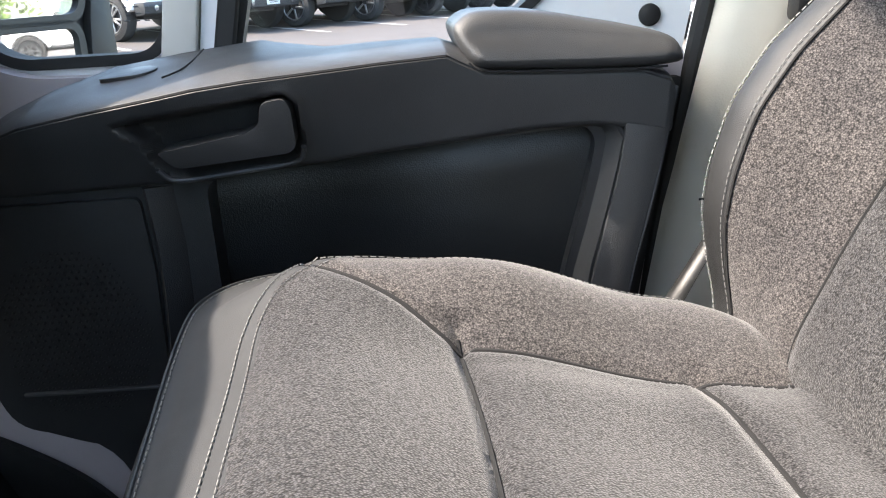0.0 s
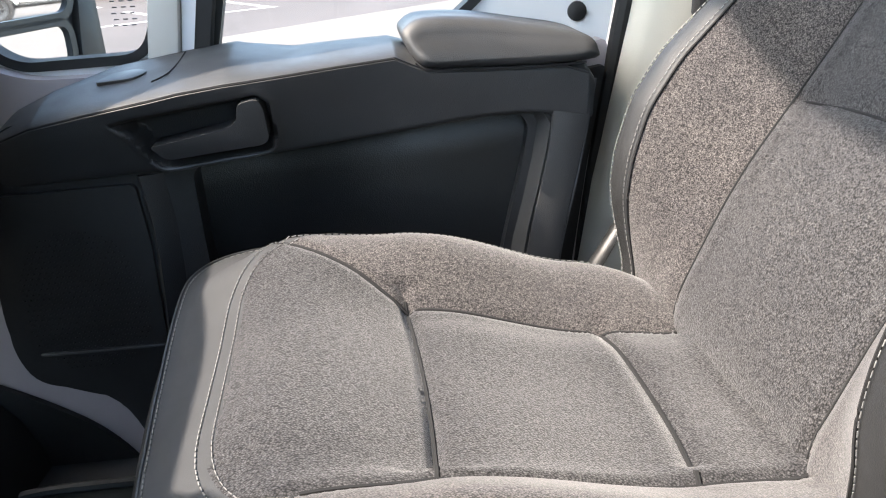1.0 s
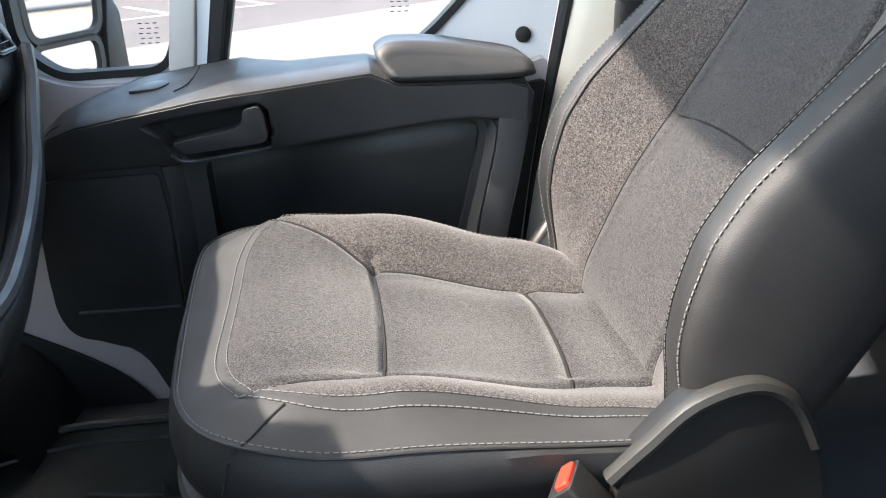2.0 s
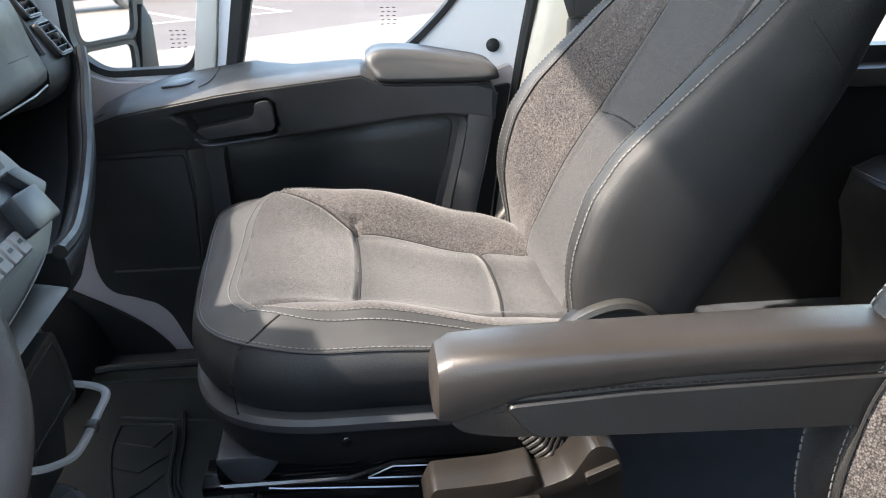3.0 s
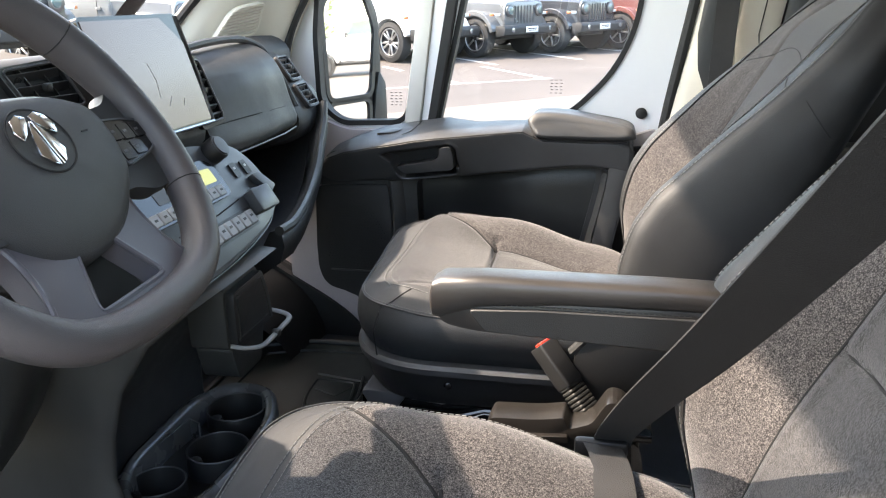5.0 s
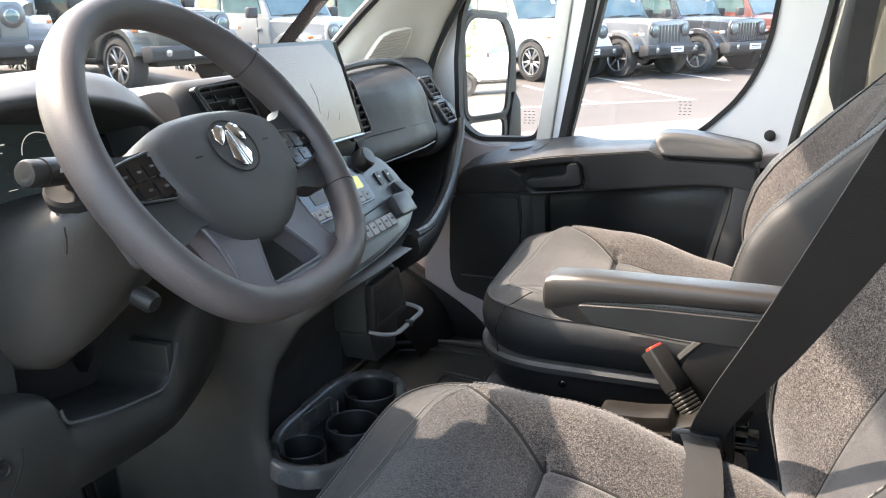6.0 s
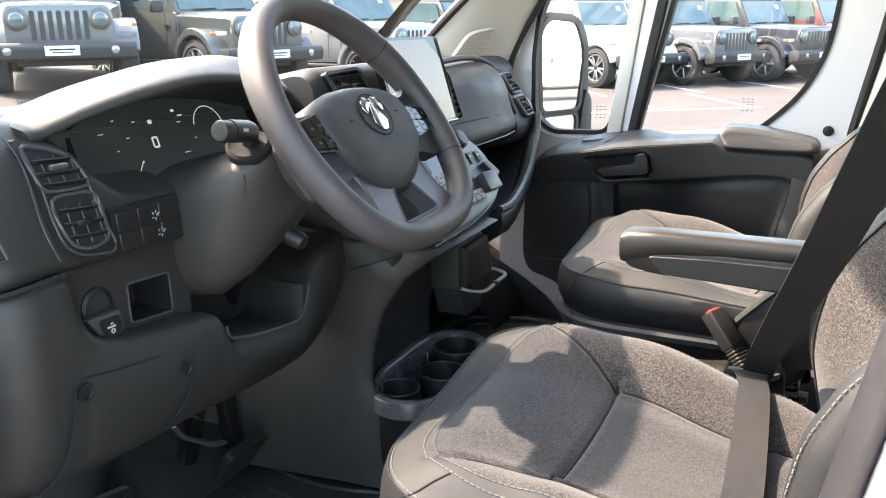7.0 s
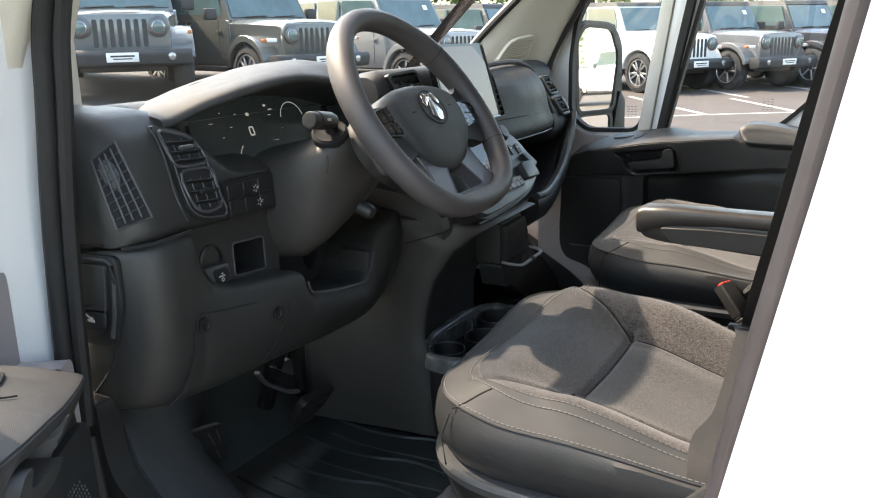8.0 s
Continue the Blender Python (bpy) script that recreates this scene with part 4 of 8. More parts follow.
def pillar_loft(sgn):
    rings = []
    for w, m, d in PILLAR:
        w, m, d = Vector(w), Vector(m), Vector(d)
        o = Vector((-0.05, 0.06, 0.03))
        r = [w + o * 0.5, w, w.lerp(m, 0.5) + Vector((0.012, -0.012, 0.0)), m, m.lerp(d, 0.5) + Vector((0.010, -0.01, 0)), d, d + Vector((0.0, 0.02, 0)), d + o]
        rings.append([(p.x, sgn * p.y, p.z) for p in r])
    return loft(rings, True, True)


part("trim", pillar_loft(1), M_PILLAR, ap, "cream moulded pillar cover", 60)
part("glass_edge", tube(spline([(w[0] - 0.004, w[1] - 0.002, w[2]) for w, m, d in PILLAR], 6), 0.011, 8), M_RUBBER, ap, "black windscreen edge")
gx, gz = Vector((0.62, 0.76, 0.17)).normalized(), Vector((0.30, -0.05, 0.95)).normalized()
gn = gx.cross(gz).normalized()


def on_pillar(u, v, w):
    return Vector((-0.665, 0.806, 0.918)) + gx * u + gz * v + gn * w


GRI = rounded([(-0.052, -0.036), (0.062, -0.036), (0.072, 0.038), (-0.010, 0.038)], [0.012, 0.012, 0.012, 0.03], 5)
gr = part("tweeter_grille", plate([GRI], -0.004, 0.016, on_pillar), M_PILLAR, ap, "cream tweeter grille")
part("rim", tube([on_pillar(u, v, 0.014) for u, v in GRI], 0.004, 6, True), M_PILLAR, gr)
sl = bmesh.new()
for k in range(9):
    v = -0.028 + 0.0075 * k
    absorb(sl, tube([on_pillar(u, v + 0.001 * (j % 2), 0.0175) for j, u in enumerate(np.linspace(-0.055 + 0.005 * k, 0.058 + 0.001 * k, 10))], 0.0014, 4))
part("slots", sl, M_PILLAR_TAN, gr)
part("door_edge_seal", tube(spline([(-0.612, 0.965, 0.66), (-0.60, 0.952, 0.80), (-0.575, 0.957, 0.90), (-0.515, 0.968, 1.01), (-0.42, 0.972, 1.16), (-0.28, 0.972, 1.36), (0.0, 0.972, 1.74)], 6), 0.011, 8), M_RUBBER, ap, "black rubber door seal")

# windscreen, its black edge, roof and rear of the cab
ws = thing("windscreen", "laminated glass windscreen with a black printed edge", "windscreen", kind="structure")
# forward bow of the unseen roof front, sized so its shadow meets the backrests
SHADE_BOW = 0.41
WS = [(-1.17, -0.92, 0.765), (-1.17, 0.92, 0.765), (-0.13, 0.94, 1.75), (-0.13, -0.94, 1.75)]


def ws_point(u, v, w=0.0):
    a, b = Vector(WS[0]).lerp(Vector(WS[1]), u), Vector(WS[3]).lerp(Vector(WS[2]), u)
    bow = -0.14 * (1 - (2 * u - 1) ** 2) * (1 - v) - SHADE_BOW * (1 - (2 * u - 1) ** 4) * v
    return a.lerp(b, v) + Vector((bow - 0.71 * w, 0, 0.70 * w))


gl = part("glass", loft([[ws_point(u, v) for u in np.linspace(0, 1, 25)] for v in np.linspace(0, 1, 9)], False, False), M_WSGLASS, ws)
gl.visible_shadow = False
bd = bmesh.new()
for us, vs in ((np.linspace(0, 0.025, 2), np.linspace(0, 1, 9)), (np.linspace(0.975, 1, 2), np.linspace(0, 1, 9)), (np.linspace(0, 1, 25), np.linspace(0.0, 0.012, 2))):
    a = [[ws_point(u, v, 0.003) for u in us] for v in vs]
    b = [[ws_point(u, v, 0.006) for u in us] for v in vs]
    absorb(bd, loft(a, False, False)), absorb(bd, loft(b, False, False))
part("black_edge", bd, M_GLOSS, ws)

rf = thing("cab_roof", "white van roof over the cab", "roof", kind="structure")


def header_line(out, hw):
    """The unseen front edge of the roof, bowed like the head of the windscreen to place its shadow."""
    return [(-0.125 - out - SHADE_BOW * (1 - k ** 4), hw * k) for k in np.linspace(-1, 1, 25)]


part("roof_shell", plate([[(2.548, -1.06), *header_line(0.03, 1.06), (2.548, 1.06)]], ROOF_Z + 0.04, ROOF_Z + 0.10, XY), M_WHITE, rf)
ceil = tagged(part("ceiling", plate([[(2.518, -1.03), *header_line(0.0, 1.03), (2.518, 1.03)]], ROOF_Z + 0.005, ROOF_Z + 0.035, XY), M_PILLAR), "pale cloth headlining", "ceiling", kind="structure")

# cargo side walls behind the seats, dark lined, with a window on the passenger side
CW = rounded([(0.86, 0.675), (1.95, 0.665), (1.95, 1.42), (0.86, 1.42)], 0.07, 5)
wl = thing("cargo_wall", "black lined cargo wall with a fixed window", "wall", kind="structure")
part("wall_lining", plate([[(0.72, -0.2), (2.4, -0.2), (2.4, 1.78), (0.72, 1.78)], CW], 0.97, 1.03, XZ), M_BLACK, wl)
cg = part("cargo_window", plate([offset(CW, 0.006)], 1.0, 1.004, XZ), M_GLASS, wl)
cg.visible_shadow = False
part("waist_trim", extrude(rounded([(0.74, 0.60), (2.3, 0.60), (2.3, 0.645), (0.74, 0.635)], 0.01, 3), 0.90, 0.972, XZ, 0.008, 2), M_DASH, wl, "dark grey waist trim")
wl2 = thing("cargo_wall", "black lined cargo wall", "wall", kind="structure")
part("wall_lining", box((1.60, -0.93, 0.78), (1.6, 0.06, 1.96), 0.0), M_BLACK, wl2)
wl3 = thing("rear_wall", "dark rear doors of the van", "wall", kind="structure")
part("wall_lining", box((2.43, 0, 0.78), (0.04, 2.0, 1.96), 0.0), M_BLACK, wl3)

cowl = thing("cowl_side", "mauve-white painted panel ahead of the door", "side panel", kind="structure")
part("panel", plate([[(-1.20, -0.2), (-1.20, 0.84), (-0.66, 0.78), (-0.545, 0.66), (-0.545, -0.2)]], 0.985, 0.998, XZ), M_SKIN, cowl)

# driver's side: A-pillar, B-pillar and the open door
dp = thing("a_pillar_trim", "cream windscreen pillar beside the open door", "pillar trim", kind="structure")
part("trim", pillar_loft(-1), M_PILLAR, dp, "cream moulded pillar cover", 60)
side = thing("body_side", "white van side with the driver's door opening", "body side", kind="structure")
part("rear_panel", plate([[(0.318, -0.40), (2.40, -0.40), (2.40, 1.80), (0.49, 1.80), (0.455, 1.15), (0.412, 0.90), (0.352, 0.58), (0.322, 0.20)]], -1.055, -0.965, XZ), M_WHITE, side, "white painted side panel")
part("front_jamb", plate([[(-0.95, -0.2), (-0.60, -0.2), (-0.60, 0.10), (-0.585, 0.40), (-0.572, 0.74), (-0.552, 0.92), (-0.50, 1.10), (-0.20, 1.60), (-0.34, 1.60), (-0.95, 0.92)]], -1.045, -0.955, XZ), M_WHITE, side, "white painted door jamb")
SEALA = [(-0.22, 1.58), (-0.40, 1.24), (-0.496, 1.03), (-0.520, 0.90), (-0.545, 0.72), (-0.560, 0.50), (-0.562, 0.38), (-0.535, 0.24), (-0.46, 0.12), (-0.36, 0.06), (0.0, 0.05), (0.24, 0.06), (0.30, 0.14), (0.318, 0.30)]
part("opening_seal", tube(spline([(x, -0.962, z) for x, z in SEALA], 6), 0.0150, 10, flat=0.8), M_RUBBER, side, "thick black door seal")
part("inner_seal", tube(spline([(x + 0.020, -0.950, z + 0.004) for x, z in SEALA[:9]], 6), 0.011, 8), M_RUBBER, side, "black inner seal")
part("rear_seal", tube(spline([(x, -0.962, z) for x, z in ((0.318, 0.28), (0.338, 0.52), (0.365, 0.70), (0.398, 0.88), (0.428, 1.06), (0.45, 1.20), (0.48, 1.60))], 6), 0.013, 10, flat=0.8), M_RUBBER_BROWN, side, "mauve-brown rubber door seal")
part("sill", box((-0.12, -0.955, 0.02), (0.95, 0.11, 0.09), 0.015), M_CARPET, side, "dark sill cover")
part("striker", tube(spline([(0.395, -1.056, 0.56), (0.395, -1.085, 0.56), (0.395, -1.085, 0.535), (0.395, -1.056, 0.535)], 4), 0.005, 8), M_SATIN, side, "steel door striker")
HINGE = Matrix.Translation((-0.63, -1.015, 0))
driver_door = copy_thing(door_p, HINGE @ pose(0, 0, 0, 0, 0, -54) @ HINGE.inverted() @ Matrix.Diagonal((1, -1, 1, 1)))
driver_door.name = "driver_door"
tagged(driver_door, "open white van door with black moulded inner trim", "door")

# passenger door mirror outside the quarter window
mir = thing("door_mirror", "black two-glass van door mirror", "mirror")
MC, MN = Vector((-0.500, 1.205, 0.825)), Vector((0.905, -0.425, 0.032)).normalized()
MU = Vector((0, 0, 1)).cross(MN).normalized()
MV = MN.cross(MU)


def on_mirror(u, v, w):
    return MC + MU * u + MV * v + MN * w


part("housing", extrude(rounded([(-0.125, -0.225), (0.118, -0.225), (0.122, 0.10), (0.075, 0.175), (-0.085, 0.185), (-0.128, 0.14)], [0.06, 0.03, 0.04, 0.05, 0.05, 0.05], 5), -0.10, -0.002, on_mirror, 0.02, 3), M_BLACK, mir, "black plastic housing")
for nm, o in (("main_glass", rounded([(-0.105, -0.125), (0.062, -0.125), (0.092, 0.06), (0.055, 0.150), (-0.07, 0.160), (-0.108, 0.12)], 0.025, 5)), ("lower_glass", rounded([(-0.105, -0.205), (0.050, -0.205), (0.052, -0.145), (-0.105, -0.145)], 0.02, 5))):
    part(nm, plate([o], -0.002, 0.002, on_mirror), M_MIRROR, mir, "silvered mirror glass")
    part("surround", plate([offset(o, 0.013), o], -0.003, 0.008, on_mirror), M_BLACK, mir)
part("support", extrude(rounded([(0.055, -0.260), (0.122, -0.260), (0.124, -0.10), (0.098, -0.06), (0.078, -0.13)], 0.012, 3), -0.06, 0.012, on_mirror, 0.008, 2), M_BLACK, mir)
part("arm", extrude(rounded([(-0.50, 0.55), (-0.36, 0.54), (-0.37, 0.61), (-0.44, 0.63)], 0.02, 3), 1.046, 1.24, XZ, 0.012, 2), M_BLACK, mir)

# roof side rails close the cab above the doors
for sgn, nm in ((1, "passenger"), (-1, "driver")):
    rail = tagged(part("roof_rail", extrude([(-0.22, 1.60), (0.60, 1.60), (0.60, 1.80), (-0.10, 1.80)], sgn * 0.955, sgn * 1.05, XZ, 0.01, 2), M_WHITE), "white painted roof rail over the door", "roof rail", kind="structure")


# ---- dashboard ----
dash = thing("dashboard", "dark grey grained plastic dashboard with displays and vents", "dashboard")


def prof_loft(stations, n_round=4):
    """A body lofted along y; each station is (y, outline in x and z, corner radius)."""
    rings = []
    for y, poly, r in stations:
        rings.append([(u, y, v) for u, v in resample(rounded(poly, r, n_round), 96)])
    return loft(rings, True, True)


def shrink(poly, d):
    cx, cz = sum(p[0] for p in poly) / len(poly), sum(p[1] for p in poly) / len(poly)
    return [(x + (d if x < cx else -d), z + (d if z < cz else -d)) for x, z in poly]


# upper pad from side to side
TOP = [(-1.33, 0.66), (-1.33, 0.735), (-0.95, 0.835), (-0.66, 0.884), (-0.60, 0.886), (-0.56, 0.86), (-0.56, 0.66)]
part("top_pad", prof_loft([(y, TOP, 0.03) for y in (-0.885, 0.0, 0.90)]), M_DASH_TOP, dash, "dark grey upper pad")

# driver's side: upper block with the side vent and the switches


def left_x(z):
    """Front face of the upper block: upright below, leaning forward above."""
    return -0.4515 - 0.32 * max(0.0, z - 0.73) - 0.25 * max(0.0, z - 0.81)


def end_round(y, y0=-0.858, r=0.056):
    k = min(1.0, max(0.0, (y0 - y) / r))
    return r * (1 - math.sqrt(1 - k * k))


def upper_ring(y, top, bottom):
    d = end_round(y)
    t = top - 0.35 * d
    pts = [(-0.62 - 0.2 * d, bottom + 0.3 * d), (-0.470 - d, bottom + 0.3 * d), (-0.456 - d, bottom + 0.006 + 0.3 * d)]
    for k in np.linspace(0.08, 1.0, 16):
        z = bottom + (t - bottom) * k
        pts.append((left_x(z) - d - 0.020 * sm(0.75, 1.0, k) ** 2, z))
    return [(x, y, z) for x, z in pts + [(left_x(t) - 0.045 - d, t + 0.008), (left_x(t) - 0.10 - d, t + 0.011), (-0.84, t + 0.010), (-0.84, t - 0.05)]]


block = ((-0.9138, 0.872, 0.690), (-0.911, 0.872, 0.690), (-0.905, 0.872, 0.692), (-0.895, 0.872, 0.696), (-0.882, 0.873, 0.700), (-0.868, 0.874, 0.702), (-0.855, 0.875, 0.703), (-0.825, 0.875, 0.704), (-0.806, 0.875, 0.704), (-0.798, 0.875, 0.704), (-0.78, 0.873, 0.703), (-0.765, 0.869, 0.703),
         (-0.750, 0.860, 0.703), (-0.735, 0.844, 0.703), (-0.720, 0.824, 0.703), (-0.705, 0.806, 0.703), (-0.690, 0.794, 0.703), (-0.672, 0.787, 0.703), (-0.64, 0.783, 0.703), (-0.600, 0.782, 0.703))
part("upper_block", loft([upper_ring(*b) for b in block]), M_DASH, dash, "dark grey upper block", 55)
# lower panel: knee panel whose top edge sweeps down from the split to the storage slot


def lower_ring(y, top, xf, bottom):
    d = end_round(y)
    xf -= d
    mid = (top + bottom) / 2
    pts = [(-0.62, top - 0.02), (xf - 0.030, top), (xf - 0.012, top - 0.001), (xf - 0.004, top - 0.005), (xf, top - 0.014)]
    pts += [(xf + 0.008 * math.sin(math.pi * k) - 0.012 * k ** 3, top - 0.014 + (bottom + 0.03 - top + 0.014) * k) for k in (0.2, 0.4, 0.6, 0.8, 1.0)]
    pts += [(xf - 0.020, bottom + 0.014), (xf - 0.036, bottom + 0.003), (xf - 0.07, bottom - 0.004), (-0.62, bottom - 0.012)]
    return [(x, y, z) for x, z in pts]


LOWER = ((-0.9138, 0.696, -0.438, 0.452), (-0.911, 0.698, -0.438, 0.451), (-0.903, 0.700, -0.437, 0.450), (-0.890, 0.701, -0.437, 0.448), (-0.872, 0.703, -0.436, 0.446), (-0.855, 0.704, -0.436, 0.444), (-0.835, 0.706, -0.435, 0.442), (-0.815, 0.706, -0.434, 0.441), (-0.812, 0.695, -0.434, 0.441), (-0.806, 0.670, -0.433, 0.440), (-0.798, 0.648, -0.432, 0.440),
         (-0.786, 0.630, -0.431, 0.439), (-0.770, 0.618, -0.430, 0.438), (-0.74, 0.609, -0.429, 0.437), (-0.70, 0.603, -0.427, 0.436), (-0.65, 0.598, -0.424, 0.437), (-0.605, 0.595, -0.418, 0.438), (-0.590, 0.591, -0.416, 0.438), (-0.582, 0.578, -0.415, 0.438), (-0.576, 0.555, -0.414, 0.438), (-0.562, 0.547, -0.412, 0.438), (-0.51, 0.540, -0.406, 0.438), (-0.44, 0.531, -0.402, 0.439),
         (-0.425, 0.534, -0.402, 0.440), (-0.412, 0.545, -0.402, 0.440), (-0.402, 0.562, -0.402, 0.441), (-0.394, 0.582, -0.402, 0.442), (-0.375, 0.600, -0.404, 0.445), (-0.33, 0.612, -0.412, 0.455), (-0.27, 0.620, -0.428, 0.470), (-0.215, 0.622, -0.455, 0.49))
part("knee_panel", loft([lower_ring(*b) for b in LOWER]), M_DASH, dash, "dark grey knee panel", 50)
# recessed back of the bay between them, and a black sheet for the storage slot's shade
bay = [rounded([(-0.815, 0.585), (-0.585, 0.575), (-0.585, 0.712), (-0.815, 0.712)], 0.004, 2), rounded([(-0.696, 0.607), (-0.621, 0.600), (-0.623, 0.657), (-0.697, 0.661)], 0.006, 4)]
part("bay_back", plate(bay, -0.490, -0.473, YZ), M_DASH, dash)
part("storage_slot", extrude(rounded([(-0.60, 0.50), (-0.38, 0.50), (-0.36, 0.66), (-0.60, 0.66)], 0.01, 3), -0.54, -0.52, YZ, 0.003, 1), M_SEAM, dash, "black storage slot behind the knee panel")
rim_pts = [(-0.4135 if y < -0.56 else -0.4045, y, z) for y, z in ((-0.582, 0.572), (-0.577, 0.556), (-0.562, 0.5475))] + [(-0.4015, y, z) for y, z in ((-0.51, 0.5405), (-0.44, 0.5315), (-0.425, 0.5345), (-0.412, 0.5455), (-0.402, 0.5625), (-0.394, 0.5825))]
part("slot_rim", tube(spline(rim_pts, 4), 0.0022, 6), M_GREYTRIM, dash)
part("slot_cheek", extrude([(-0.46, 0.505), (-0.404, 0.532), (-0.404, 0.585), (-0.47, 0.585)], -0.412, -0.398, XZ, 0.003, 2), M_DASH, dash)
# fuse cover joints and screws
part("cover_joint", tube([(-0.4245, -0.700, 0.570), (-0.4235, -0.765, 0.578), (-0.4235, -0.822, 0.588), (-0.4240, -0.832, 0.580), (-0.4240, -0.838, 0.545), (-0.4270, -0.848, 0.510), (-0.4345, -0.862, 0.478), (-0.452, -0.880, 0.456)], 0.0015, 5), M_SEAM, dash)
part("cover_joint", tube(spline([(-0.4155, -0.637, 0.552), (-0.4165, -0.644, 0.526), (-0.4205, -0.670, 0.489), (-0.430, -0.694, 0.463)], 5), 0.0013, 5), M_SEAM, dash)
for y, z, x in ((-0.818, 0.569, -0.4255), (-0.664, 0.540, -0.4170)):
    sc = lathe([(0.0115, 0), (0.0115, 0.003), (0.008, 0.003), (0.007, 0.001), (0.003, 0.001), (0.003, 0.0025), (0, 0.0025)], 16, Matrix.Translation((x, y, z)) @ pose(0, 0, 0, 0, 90, 0))
    part("screw", sc, M_BLACK, dash)
# split line of the end pod and hood release flap
part("pod_split", tube([(-0.441, -0.812, 0.711), (-0.442, -0.858, 0.7085), (-0.447, -0.880, 0.7065), (-0.459, -0.897, 0.705), (-0.475, -0.909, 0.704)], 0.0030, 5), M_SEAM, dash)
part("pod_rib", tube(spline([(-0.497, -0.9125, 0.694), (-0.488, -0.9125, 0.62), (-0.495, -0.9135, 0.57), (-0.528, -0.9145, 0.51), (-0.582, -0.9145, 0.452)], 5), 0.0024, 6), M_SEAM, dash)
rel = thing("hood_release", "black bonnet release lever with a white car symbol", "lever")
part("flap", extrude(rounded([(-0.578, 0.690), (-0.478, 0.694), (-0.476, 0.62), (-0.498, 0.555), (-0.578, 0.552)], 0.012, 3), -0.920, -0.908, XZ, 0.004, 2), M_BLACK, rel)
part("surround", tube([(-0.560, -0.9215, 0.685), (-0.494, -0.9215, 0.688), (-0.485, -0.9215, 0.682), (-0.484, -0.9215, 0.655), (-0.490, -0.9215, 0.610), (-0.500, -0.9215, 0.572)], 0.0036, 8), M_DASH_TOP, rel, "grey raised rim")
part("lever", extrude(rounded([(-0.570, 0.676), (-0.494, 0.681), (-0.503, 0.612), (-0.572, 0.606)], 0.006, 3), -0.926, -0.9195, XZ, 0.003, 2), M_DASH, rel)
part("lever_edge", tube([(-0.4955, -0.9262, 0.676), (-0.499, -0.9262, 0.640), (-0.508, -0.9262, 0.588)], 0.0012, 6), M_DASH_TOP, rel)
part("lever_edge", tube([(-0.560, -0.9262, 0.610), (-0.540, -0.9262, 0.615), (-0.526, -0.9262, 0.616)], 0.0012, 6), M_DASH_TOP, rel)
part("tab", extrude(rounded([(-0.572, 0.606), (-0.506, 0.609), (-0.512, 0.580), (-0.574, 0.576)], 0.004, 3), -0.9275, -0.9195, XZ, 0.003, 2), M_BLACK, rel)
ic = bmesh.new()
absorb(ic, box((-0.535, -0.9280, 0.5945), (0.015, 0.0008, 0.0045), 0.001, 1))
absorb(ic, box((-0.534, -0.9280, 0.5980), (0.008, 0.0008, 0.004), 0.001, 1))
absorb(ic, box((-0.5415, -0.9280, 0.6010), (0.008, 0.0008, 0.0028), 0.0, 1, Matrix.Rotation(0.5, 3, "Y")))
part("symbol", ic, M_ICON, rel)


